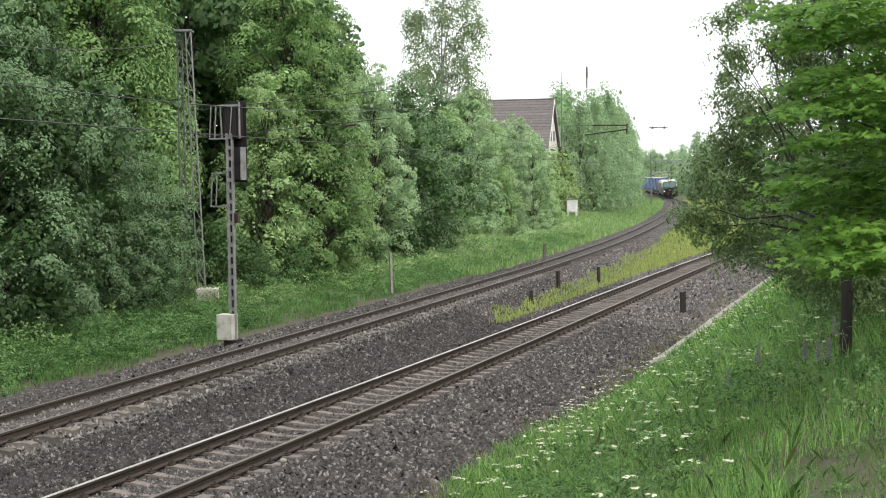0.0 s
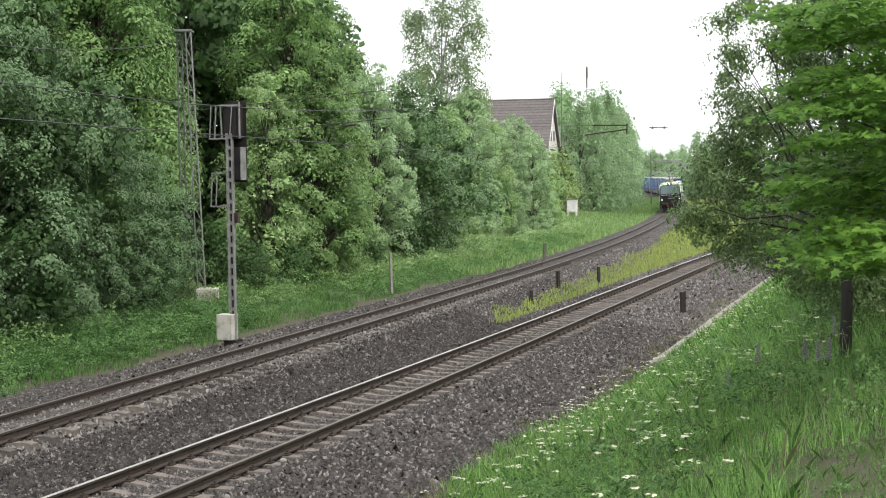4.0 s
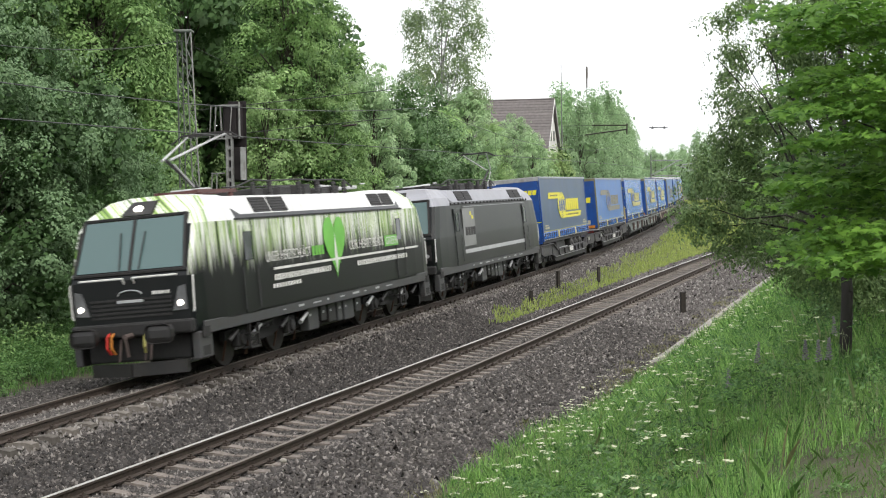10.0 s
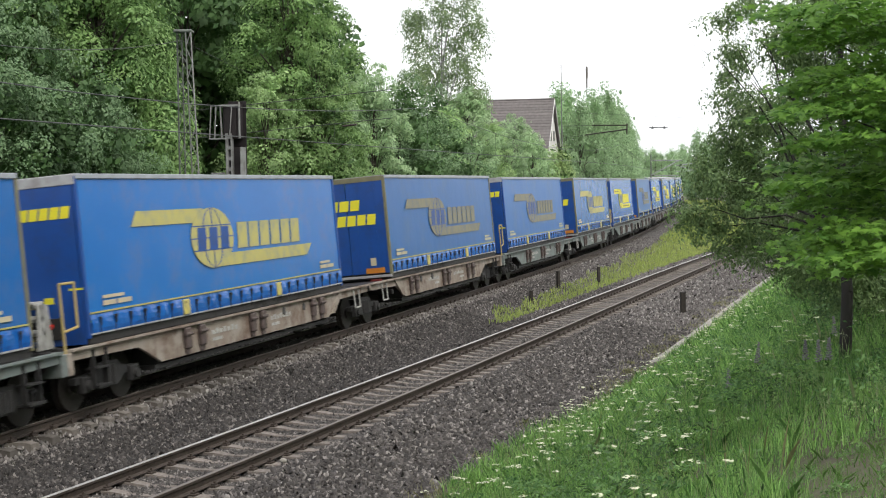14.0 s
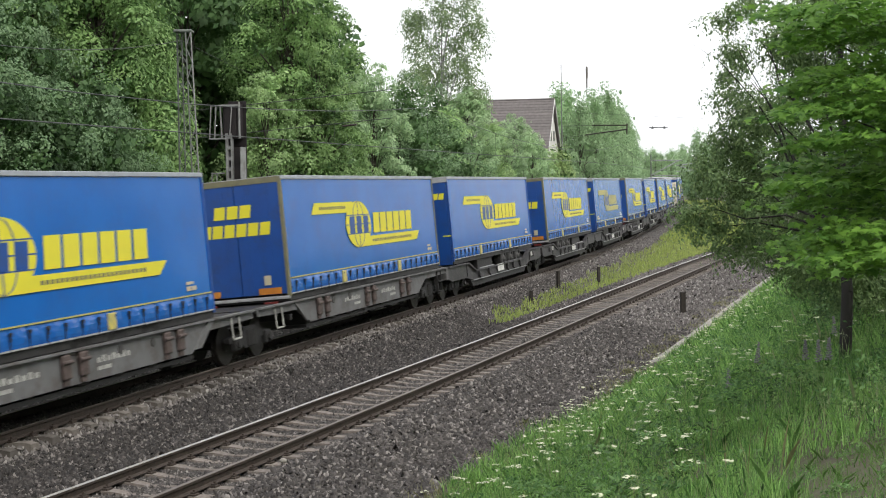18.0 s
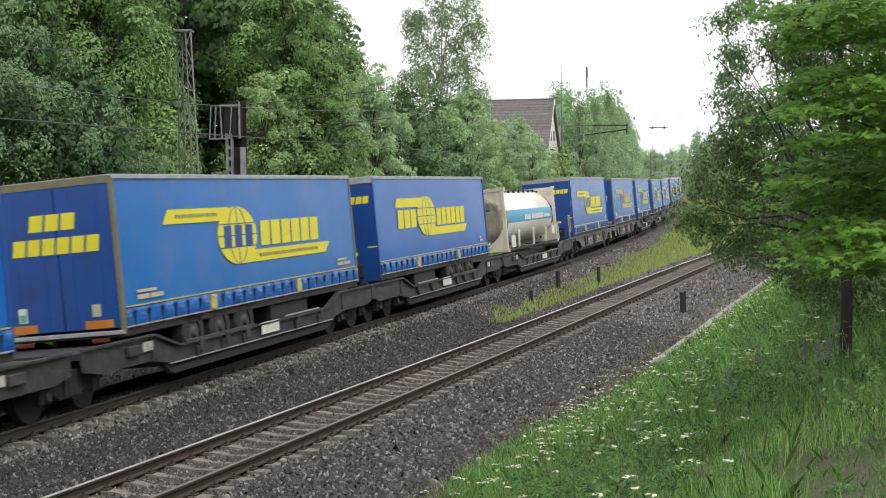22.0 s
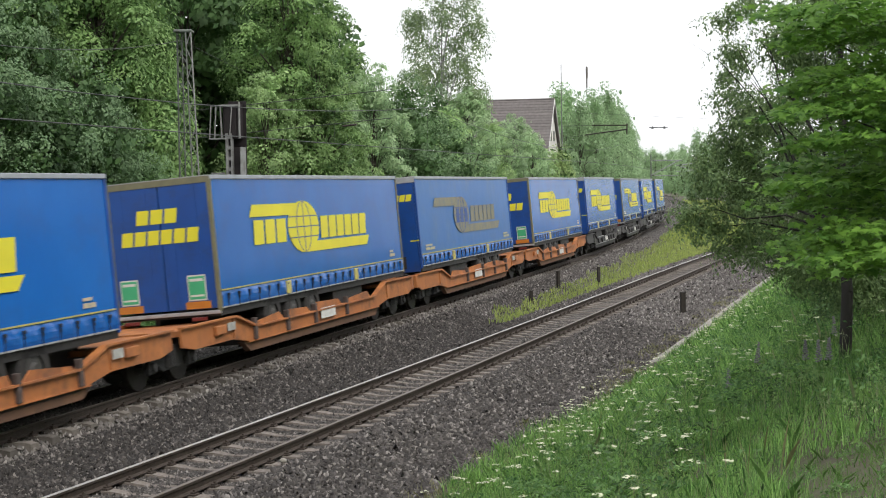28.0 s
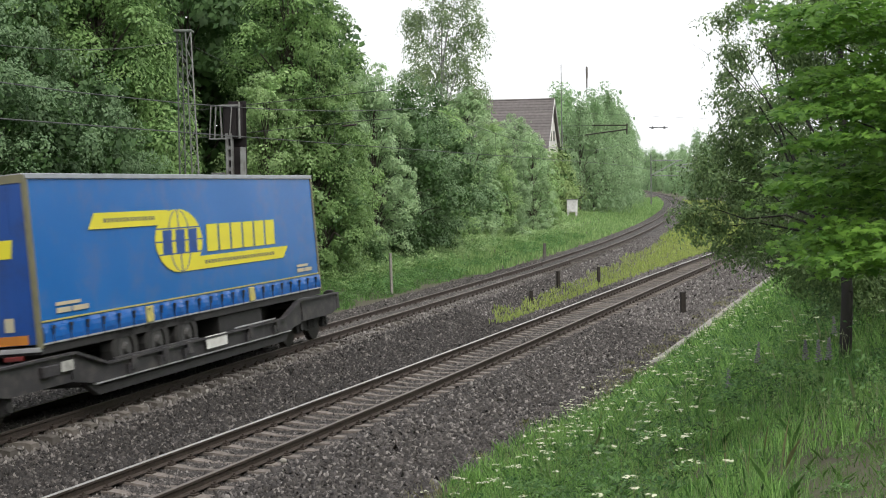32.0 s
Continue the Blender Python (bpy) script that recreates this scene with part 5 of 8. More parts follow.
# ---------- materials of the train ----------
TARP = surface("tarpaulin_blue", (0.007, 0.115, 0.45), (0.011, 0.135, 0.5), 0.7, 0.2, spec=0.5, bump=0.6, bump_scale=1.3, dirt=(0.025, 0.1, 0.33), dirt_scale=0.9, dirt_amount=0.5, vary=0.08)
TARP_WORN = surface("worn_tarpaulin", (0.012, 0.132, 0.44), (0.02, 0.15, 0.48), 0.6, 0.24, spec=0.5, bump=0.6, bump_scale=1.3, dirt=(0.075, 0.15, 0.34), dirt_scale=1.2, dirt_amount=0.6, vary=0.1)
TARP_FADED = surface("faded_tarpaulin", (0.026, 0.135, 0.4), (0.02, 0.125, 0.38), 0.6, 0.34, spec=0.45, bump=0.6, bump_scale=1.3, dirt=(0.07, 0.14, 0.29), dirt_scale=1.2, dirt_amount=0.6, vary=0.08)
TARP_SLATE = surface("slate_tarpaulin", (0.03, 0.065, 0.11), (0.035, 0.08, 0.16), 0.5, 0.36, bump=0.12, bump_scale=5, dirt=(0.02, 0.07, 0.2), dirt_scale=0.8)
SKIRT = surface("skirt_blue", (0.008, 0.09, 0.36), (0.014, 0.13, 0.47), 2.5, 0.2, bump=0.9, bump_scale=7)
END_BLUE = surface("end_wall_blue", (0.006, 0.055, 0.255), (0.008, 0.068, 0.3), 1.2, 0.42, bump=0.04, dirt=(0.025, 0.042, 0.11), dirt_scale=2)
YELLOW = surface("sign_yellow", (0.72, 0.66, 0.03), (0.66, 0.6, 0.035), 2, 0.5, bump=0.03)
TAB_YELLOW = surface("flap_yellow", (0.6, 0.5, 0.1), (0.42, 0.38, 0.16), 9, 0.55, bump=0.1, dirt=(0.25, 0.25, 0.16), dirt_scale=8)
YELLOW_WORN = surface("worn_sign_yellow", (0.48, 0.44, 0.13), (0.39, 0.37, 0.17), 3, 0.55, bump=0.03, dirt=(0.2, 0.23, 0.22), dirt_scale=3)
YELLOW_FADED = surface("faded_sign_yellow", (0.25, 0.235, 0.15), (0.19, 0.19, 0.16), 3, 0.55, bump=0.03, dirt=(0.1, 0.14, 0.2), dirt_scale=2.5)
ALU = surface("grey_aluminium", (0.42, 0.43, 0.44), (0.3, 0.3, 0.31), 4, 0.5, 0.2, bump=0.05, dirt=(0.18, 0.16, 0.14), dirt_scale=3)
BLACK = surface("black_rubber_and_steel", (0.012, 0.012, 0.0125), (0.021, 0.02, 0.019), 8, 0.75, bump=0.2)
TYRE = surface("tyre", (0.018, 0.018, 0.018), (0.03, 0.028, 0.026), 10, 0.85, bump=0.2)
# grey lowered towards black to carry the shadow under the trailers
CHASSIS = surface("chassis_grey", (0.026, 0.025, 0.026), (0.013, 0.012, 0.012), 5, 0.65, bump=0.2, dirt=(0.035, 0.03, 0.026), dirt_scale=4)
WAG_DARK = surface("wagon_dark_grey", (0.038, 0.036, 0.04), (0.024, 0.022, 0.025), 2, 0.55, bump=0.12, dirt=(0.12, 0.11, 0.1), dirt_scale=3.0, dirt_amount=0.5)
WAG_GREEN = surface("wagon_grey_green", (0.17, 0.2, 0.19), (0.13, 0.155, 0.15), 2, 0.7, bump=0.15, dirt=(0.09, 0.075, 0.06), dirt_scale=2.4, dirt_amount=0.7)
WAG_RUST = surface("wagon_rusty_beige", (0.32, 0.29, 0.25), (0.2, 0.15, 0.115), 1.6, 0.8, bump=0.2, dirt=(0.1, 0.055, 0.035), dirt_scale=2.2, dirt_amount=0.85)
WAG_GREY = surface("wagon_mid_grey", (0.15, 0.152, 0.155), (0.1, 0.1, 0.1), 2, 0.7, bump=0.15, dirt=(0.075, 0.06, 0.05), dirt_scale=2.4, dirt_amount=0.7)
WAG_ORANGE = surface("wagon_orange", (0.46, 0.17, 0.05), (0.34, 0.12, 0.042), 1.6, 0.65, bump=0.12, dirt=(0.12, 0.06, 0.035), dirt_scale=2.0, dirt_amount=0.75)
RUST_BROWN = surface("rust_brown", (0.12, 0.055, 0.035), (0.07, 0.035, 0.025), 6, 0.85, bump=0.25)
WHITE_PAINT = surface("white_paint", (0.72, 0.72, 0.7), (0.6, 0.6, 0.57), 3, 0.5, bump=0.05, dirt=(0.35, 0.33, 0.3), dirt_scale=4)
ORANGE_PLATE = surface("reflector_orange", (0.52, 0.2, 0.025), (0.4, 0.14, 0.02), 3, 0.45, bump=0.02)
RED_PLATE = surface("reflector_red", (0.55, 0.03, 0.02), (0.45, 0.03, 0.02), 3, 0.4, bump=0.02)
RED_DARK = surface("tail_lamp_red", (0.16, 0.02, 0.018), (0.12, 0.02, 0.018), 3, 0.3, bump=0.02)
GREEN_PLATE = surface("green_plate", (0.06, 0.42, 0.2), (0.05, 0.36, 0.17), 3, 0.5, bump=0.02)
PLATE_PALE = surface("pale_data_plate", (0.52, 0.47, 0.3), (0.4, 0.38, 0.3), 2.2, 0.6, bump=0.02)
HANDRAIL = surface("handrail_yellow", (0.46, 0.36, 0.12), (0.34, 0.26, 0.1), 5, 0.6, bump=0.1)
RAIL_GREY = surface("roof_rail_grey", (0.36, 0.39, 0.43), (0.27, 0.29, 0.32), 4, 0.45, 0.1, bump=0.05)
FRAME_OLIVE = surface("door_frame_olive", (0.19, 0.18, 0.1), (0.13, 0.125, 0.08), 4, 0.6, bump=0.05)
LINE_YELLOW = surface("dim_reflective_yellow", (0.46, 0.42, 0.1), (0.34, 0.33, 0.12), 2, 0.5, bump=0.02)
RIM = surface("dusty_rim", (0.08, 0.08, 0.08), (0.045, 0.043, 0.04), 6, 0.65, 0.2, bump=0.1)
WHEEL_STEEL = surface("wheel_steel", (0.035, 0.03, 0.027), (0.02, 0.017, 0.015), 5, 0.6, 0.4, bump=0.15)


# ---------- semitrailers ----------
def wavy_panel(y0, y1, z0, z1, x, ny, nz, amp, seed, thick=0.01, hem=0.0):
    """A hanging cloth panel: slightly billowed and creased, with thickness."""
    bm = bmesh.new()
    grid = []
    for i in range(ny + 1):
        row = []
        for j in range(nz + 1):
            v = i / ny
            w = j / nz
            y, z = y0 + (y1 - y0) * v, z0 + (z1 - z0) * w
            edge = math.sin(math.pi * min(1, max(0, v))) ** 0.3 * math.sin(math.pi * (0.08 + 0.9 * w)) ** 0.5
            b = amp * edge * (0.9 * noise.noise(Vector((y * 0.45, z * 0.5, seed))) + 0.45 * noise.noise(Vector((y * 2.2, z * 0.5, seed + 9))) + 0.6)
            b += 0.25 * amp * math.sin(y * 2 * math.pi / 0.62) * (1 - w) ** 3
            row.append(bm.verts.new((x + b, y, z + (hem * noise.noise(Vector((y * 1.1, 3.1, seed))) if j == 0 else 0))))
        grid.append(row)
    for i in range(ny):
        for j in range(nz):
            bm.faces.new((grid[i][j], grid[i + 1][j], grid[i + 1][j + 1], grid[i][j + 1]))
    back = [[bm.verts.new((x - thick, v.co.y, v.co.z)) for v in (row[0], row[-1])] for row in (grid[0], grid[-1])]
    bm.faces.new((back[0][0], back[0][1], back[1][1], back[1][0]))
    return bm


def add_letters(bm, y0, y1, z0, z1, n, x, lean=0.06, gap=0.16, depth=0.006):
    """A row of upright blocks that stand for n bold capitals."""
    w = (y1 - y0) / n
    for i in range(n):
        a, b = y0 + w * (i + gap / 2), y0 + w * (i + 1 - gap / 2)
        add_prism(bm, [(a, z0), (b, z0), (b + lean, z1), (a + lean, z1)], x, x + depth, axis="x")
    return bm


def letters(parent, key, y0, y1, z0, z1, n, x, mat, lean=0.06, gap=0.16, depth=0.006):
    """The same row with each block a part of its own."""
    w = (y1 - y0) / n
    for i in range(n):
        b = part("letter_block", shared_mesh(key + mat.name, lambda: add_letters(bmesh.new(), 0, w, z0, z1, 1, 0, lean, gap, depth), mat), None, parent)
        b.matrix_basis = pose(x, y0 + w * i, 0)


def letters_end(parent, key, x0, x1, z0, z1, n, y, mat):
    w = (x1 - x0) / n
    for i in range(n):
        b = part("letter_block", shared_mesh(key + mat.name, lambda: add_letters_end(bmesh.new(), 0, w, z0, z1, 1, 0), mat), None, parent)
        b.matrix_basis = pose(x0 + w * i, y, 0)


def add_letters_end(bm, x0, x1, z0, z1, n, y, lean=0.05, gap=0.16):
    w = (x1 - x0) / n
    for i in range(n):
        a, b = x0 + w * (i + gap / 2), x0 + w * (i + 1 - gap / 2)
        add_prism(bm, [(a, z0), (b, z0), (b + lean, z1), (a + lean, z1)], y - 0.006, y, axis="y")
    return bm


def ellipse(cy, cz, ry, rz, n=36):
    return [(cy + ry * math.cos(2 * math.pi * i / n), cz + rz * math.sin(2 * math.pi * i / n)) for i in range(n)]


def ring_bands(bm, cy, cz, ry, rz, x, w=0.022):
    """Thin meridians and parallels over the globe."""
    for k in (-0.45, 0.0, 0.45):
        h = rz * math.sqrt(1 - min(0.98, k * k))
        pts = [(cy + ry * k * math.sqrt(max(0, 1 - (j / 8) ** 2)), cz + rz * j / 8) for j in range(-8, 9)]
        for (ya, za), (yb, zb) in zip(pts, pts[1:]):
            add_prism(bm, [(ya - w, za), (ya + w, za), (yb + w, zb), (yb - w, zb)], x, x + 0.003, axis="x")
    for k in (-0.4, 0.0, 0.4):
        half = ry * math.sqrt(1 - k * k)
        add_prism(bm, [(cy - half, cz + rz * k - w * 0.6), (cy + half, cz + rz * k - w * 0.6), (cy + half, cz + rz * k + w * 0.6), (cy - half, cz + rz * k + w * 0.6)], x, x + 0.003, axis="x")


NEAR_SIDE = 1.275
SHARED = {}


def shared_mesh(key, make, mats):
    """One mesh for all alike parts."""
    if key not in SHARED:
        bm = make()
        me = bpy.data.meshes.new(key)
        bmesh.ops.recalc_face_normals(bm, faces=bm.faces)
        bm.to_mesh(me)
        bm.free()
        for m in (mats if isinstance(mats, (list, tuple)) else [mats]):
            me.materials.append(m)
        SHARED[key] = me
    return SHARED[key]


def tyre_bm():
    bm = bmesh.new()
    prof = [(0.16, 0.28), (0.16, 0.47), (0.12, 0.51), (-0.12, 0.51), (-0.16, 0.47), (-0.16, 0.28)]
    n = 20
    rings = [[bm.verts.new((a, r * math.cos(2 * math.pi * i / n), r * math.sin(2 * math.pi * i / n))) for a, r in prof] for i in range(n)]
    for i in range(n):
        for j in range(len(prof) - 1):
            bm.faces.new((rings[i][j], rings[(i + 1) % n][j], rings[(i + 1) % n][j + 1], rings[i][j + 1]))
    return bm


def rim_bm():
    bm = bmesh.new()
    add_tube(bm, (0.04, 0, 0), (0.13, 0, 0), 0.29, 0.27, seg=18)
    add_tube(bm, (0.13, 0, 0), (0.2, 0, 0), 0.13, 0.09, seg=12)
    return bm


def cloth_letters(t, style, x, ymat, dark):
    """The big side sign: bar, globe and word as plain shapes."""
    if style == "oval":
        sg = part("side_sign", prism([(1.95, 3.28), (5.2, 3.28), (5.2, 3.58), (2.2, 3.58)], x, x + 0.006, axis="x"), ymat, t, "yellow bar and oval globe sign on the curtain")
        part("globe", shared_mesh("globe_oval" + ymat.name, lambda: prism(ellipse(5.6, 2.93, 1.08, 0.66), x, x + 0.009, axis="x"), ymat), None, sg)
        part("globe_grid", shared_mesh("lines_oval" + dark.name, lambda: _lines(5.6, 2.93, 1.08, 0.66, x + 0.009), dark), None, sg)
        letters(sg, "short_oval", 4.72, 6.48, 2.68, 3.16, 3, x + 0.009, dark, 0.05, 0.3)
        letters(sg, "word_oval", 6.85, 10.75, 2.64, 3.23, 6, x, ymat)
        part("lower_bar", shared_mesh("bar_oval" + ymat.name, lambda: prism([(5.6, 2.28), (11.15, 2.28), (11.5, 2.56), (6.2, 2.56)], x, x + 0.006, axis="x"), ymat), None, sg)
        if ymat is YELLOW:
            tagged(part("small_writing", shared_mesh("small_oval" + dark.name, lambda: _small(x), FRAME_OLIVE), None, sg), kind="stuff")
    else:
        sg = part("side_sign", prism([(2.0, 3.32), (4.9, 3.32), (5.3, 3.61), (2.2, 3.61)], x, x + 0.006, axis="x"), ymat, t, "yellow bar and round globe sign on the curtain")
        part("globe", shared_mesh("globe_new" + ymat.name, lambda: prism(ellipse(5.4, 3.0, 1.08, 0.66), x, x + 0.009, axis="x"), ymat), None, sg)
        part("globe_grid", shared_mesh("lines_new" + dark.name, lambda: _lines(5.4, 3.0, 1.08, 0.66, x + 0.009), dark), None, sg)
        letters(sg, "short_new", 2.1, 4.2, 2.66, 3.24, 3, x, ymat)
        letters(sg, "word_new", 6.55, 10.3, 2.66, 3.24, 6, x, ymat)
        part("lower_bar", shared_mesh("bar_new" + ymat.name, lambda: prism([(5.4, 2.34), (10.25, 2.34), (10.5, 2.60), (6.0, 2.60)], x, x + 0.006, axis="x"), ymat), None, sg)


def _lines(cy, cz, ry, rz, x):
    bm = bmesh.new()
    ring_bands(bm, cy, cz, ry, rz, x)
    return bm


def _small(x):
    bm = bmesh.new()
    add_letters(bm, 2.5, 4.6, 3.39, 3.47, 14, x + 0.006, 0.0, 0.3, 0.003)
    add_letters(bm, 6.7, 10.6, 2.38, 2.46, 24, x + 0.006, 0.0, 0.3, 0.003)
    return bm


def trailer(kind, seed, cloth, ymat, style, plates=True, top=4.32, slack=0.012):
    """A curtain-sided semitrailer, 13.6 m; kind F rides with its front wall ahead, R with its doors ahead."""
    wear = {"tarpaulin_blue": "blue", "worn_tarpaulin": "weathered blue", "faded_tarpaulin": "faded grey-blue", "slate_tarpaulin": "dark slate-blue"}[cloth.name]
    ahead = "front wall" if kind == "F" else "rear doors"
    t = thing("semitrailer", f"{wear} curtain-sided semitrailer, {ahead} ahead, on a wagon", "semitrailer", "semitrailers on the train")
    x = NEAR_SIDE
    cu = part("curtain", wavy_panel(0.09, 13.51, 1.72, top - 0.1, x - 0.02, 54, 9, slack, seed), cloth, t, "", True)
    far = part("far_curtain", shared_mesh("far_curtain" + cloth.name, lambda: box(-1.275, -1.25, 0.09, 13.51, 1.38, 4.1), cloth), None, t)
    # pleated skirt below the reflective line
    part("skirt", shared_mesh("skirt%d" % (seed % 4), lambda: skirt_bm(seed), SKIRT), None, t, "rippled lower curtain edge held by straps")
    part("hem", shared_mesh("hem", lambda: box(x - 0.005, x + 0.012, 0.1, 13.5, 1.355, 1.385), ALU), None, t)
    part("reflective_line", shared_mesh("reflective" + ymat.name, lambda: box(x - 0.01, x + 0.012, 0.12, 13.48, 1.74, 1.768), LINE_YELLOW), None, t)
    sm = shared_mesh("strap", strap_bm, BLACK)
    for i in range(23):
        s = part("strap", sm, None, t)
        s.matrix_basis = pose(x + 0.006, 0.42 + i * 0.58, 1.56)
    for y in (3.95, 9.0):
        s = part("lifting_tab", shared_mesh("tab", lambda: box(-0.01, 0.03, -0.14, 0.14, -0.16, 0.15, bevel=0.01), TAB_YELLOW), None, t, "yellow lifting point flap")
        s.matrix_basis = pose(x + 0.02, y, 1.55)
    # roof, rails, posts
    part("roof", shared_mesh("roof%.2f" % top, lambda: prism([(-1.26, top - 0.03), (1.26, top - 0.03), (1.2, top), (-1.2, top)], 0.03, 13.57), ALU), None, t)
    part("roof_rail", shared_mesh("roof_rail%.2f" % top, lambda: box(x - 0.05, x + 0.015, 0.02, 13.58, top - 0.1, top - 0.005, bevel=0.012), RAIL_GREY), None, t, "blue-grey aluminium roof rail")
    for y in (0.0, 13.5):
        s = part("corner_post", shared_mesh("corner_post%.2f%s" % (top, kind), lambda: box(-0.06, 0.005, 0, 0.09, 1.3, top - 0.05, bevel=0.01), FRAME_OLIVE if kind == "R" else END_BLUE), None, t)
        s.matrix_basis = pose(x, y, 0)
        s = part("corner_post", shared_mesh("corner_post%.2f%s" % (top, kind), lambda: box(-0.06, 0.005, 0, 0.09, 1.3, top - 0.05, bevel=0.01), END_BLUE), None, t)
        s.matrix_basis = pose(-x + 0.055, y, 0)
    part("floor", shared_mesh("trailer_floor", lambda: box(-1.24, 1.24, 0.05, 13.55, 1.2, 1.34), CHASSIS), None, t)
    # the sign
    cloth_letters(t, style, x + 0.004, ymat, END_BLUE)
    for (ya, yb) in ((12.3, 12.75),) if cloth is TARP else ((0.6, 1.7), (12.0, 13.0)):
        tagged(part("data_plate", shared_mesh("data_plate%.1f" % ya + ymat.name, lambda: data_bm(ya, yb, x + 0.004), PLATE_PALE), None, t), kind="stuff")
    # running gear
    flip = (lambda v: v) if kind == "F" else (lambda v: 13.6 - v)
    wm, rm = shared_mesh("tyre", tyre_bm, TYRE), shared_mesh("rim", rim_bm, RIM)
    for a in (7.95, 9.27, 10.6):
        ax = part("axle", shared_mesh("axle", lambda: tube((-0.95, 0, 0), (0.95, 0, 0), 0.07), CHASSIS), None, t)
        ax.matrix_basis = pose(0, flip(a), 0.98)
        for sgn in (1, -1):
            w = part("wheel", wm, None, t)
            w.matrix_basis = pose(sgn * 1.08, flip(a), 0.98, 0, 0, 0 if sgn > 0 else 180)
            r = part("rim", rm, None, w, "dusty silver wheel rim")
        g = part("mudguard", shared_mesh("mudguard", mudguard_bm, BLACK), None, t)
        g.matrix_basis = pose(0.93, flip(a), 0.98)
    for sgn in (-0.45, 0.45):
        b = part("chassis_beam", shared_mesh("beam", lambda: box(-0.06, 0.06, 0.3, 13.3, 0.95, 1.2), CHASSIS), None, t)
        b.matrix_basis = pose(sgn, 0, 0)
    for sgn in (-0.6, 0.6):
        b = part("landing_leg", shared_mesh("leg", leg_bm, CHASSIS), None, t)
        b.matrix_basis = pose(sgn, flip(2.6), 0)
    b = part("pallet_box", shared_mesh("pallet_box", lambda: box(0.55, 1.15, -1.2, 1.2, 0.75, 1.18, bevel=0.02), CHASSIS), None, t)
    b.matrix_basis = pose(0, flip(5.0), 0)
    if kind == "F":
        front_wall(t, top, seed)
    else:
        rear_doors(t, top, plates, ymat)
    return t


def skirt_bm(seed):
    """Lower hem of the curtain, pulled in at every strap so that it bulges between them."""
    bm = bmesh.new()
    n = 23 * 6
    rows = []
    for i in range(n + 1):
        y = 0.1 + 13.4 * i / n
        k = abs(math.sin(math.pi * (y - 0.42) / 0.58))
        b = 0.05 * k ** 0.6 * (0.75 + 0.6 * noise.noise(Vector((int((y - 0.42) / 0.58) * 1.7, 0.3, seed % 4))))
        e = 0.022 * noise.noise(Vector((y * 4.5, 1.7, seed % 4)))
        rows.append([bm.verts.new((NEAR_SIDE - 0.015 + q * (b + e), y, z)) for q, z in ((0.3, 1.72), (0.75, 1.64), (1.0, 1.56), (0.9, 1.46), (0.3, 1.36))])
    for a, b in zip(rows, rows[1:]):
        for j in range(4):
            bm.faces.new((a[j], b[j], b[j + 1], a[j + 1]))
    return bm


def strap_bm():
    bm = bmesh.new()
    add_box(bm, -0.005, 0.01, -0.008, 0.008, -0.24, 0.1)
    add_box(bm, 0.0, 0.045, -0.035, 0.035, 0.05, 0.11, bevel=0.008)
    add_box(bm, 0.01, 0.03, -0.016, 0.016, -0.04, 0.05)
    return bm


def data_bm(y0, y1, x):
    bm = bmesh.new()
    w = (y1 - y0) / 2
    add_prism(bm, [(y0, 1.86), (y0 + w * 0.9, 1.86), (y0 + w * 0.9, 1.95), (y0, 1.95)], x, x + 0.004, axis="x")
    add_prism(bm, [(y0 + w, 1.86), (y1, 1.86), (y1, 1.95), (y0 + w, 1.95)], x, x + 0.004, axis="x")
    add_prism(bm, [(y0, 1.99), (y0 + w * 1.5, 1.99), (y0 + w * 1.5, 2.05), (y0, 2.05)], x, x + 0.004, axis="x")
    return bm


def mudguard_bm():
    bm = bmesh.new()
    pts = [(0.6 * math.cos(a), 0.6 * math.sin(a)) for a in (0.55, 0.95, 1.35, 1.8, 2.2, 2.6)]
    inner = [(p * 0.96, q * 0.96) for p, q in pts]
    add_prism(bm, pts + inner[::-1], 0, 0.32, axis="x")
    return bm


def leg_bm():
    bm = bmesh.new()
    add_box(bm, -0.07, 0.07, -0.07, 0.07, 0.72, 1.2)
    add_box(bm, -0.05, 0.05, -0.05, 0.05, 0.5, 0.75)
    add_box(bm, -0.13, 0.13, -0.12, 0.12, 0.46, 0.5)
    return bm


def front_wall(t, top, seed):
    w = part("front_wall", shared_mesh("front_wall%.2f" % top, lambda: box(-1.26, 1.2, 0.0, 0.06, 1.2, top - 0.12, bevel=0.01), END_BLUE), None, t, "dark blue front wall")
    part("top_beam", shared_mesh("front_beam%.2f" % top, lambda: box(-1.27, 1.27, -0.015, 0.08, top - 0.2, top - 0.01, bevel=0.01), ALU), None, t)
    letters_end(w, "front_short", -1.05, -0.35, 3.52, 3.74, 3, -0.002, YELLOW)
    letters_end(w, "front_word", -0.2, 1.1, 3.52, 3.74, 6, -0.002, YELLOW)
    part("number_plate_stripe", shared_mesh("front_stripe", lambda: box(0.95, 1.24, -0.006, -0.001, 2.2, 2.24), YELLOW), None, w)
    part("coupling_panel", shared_mesh("coupling_panel", coupling_bm, [BLACK, YELLOW, RED_PLATE]), None, w, "black panel with air and power sockets")
    part("small_label", shared_mesh("front_label", lambda: box(0.42, 0.62, -0.006, -0.001, 1.98, 2.1), YELLOW), None, w)
    if seed // 3 in (18, 30, 32):
        part("white_cover", shared_mesh("white_cover", lambda: box(-0.75, -0.05, -0.25, 0.0, 1.5, 1.78, bevel=0.06), WHITE_PAINT), None, t, "white bundled cover hung on the front wall")


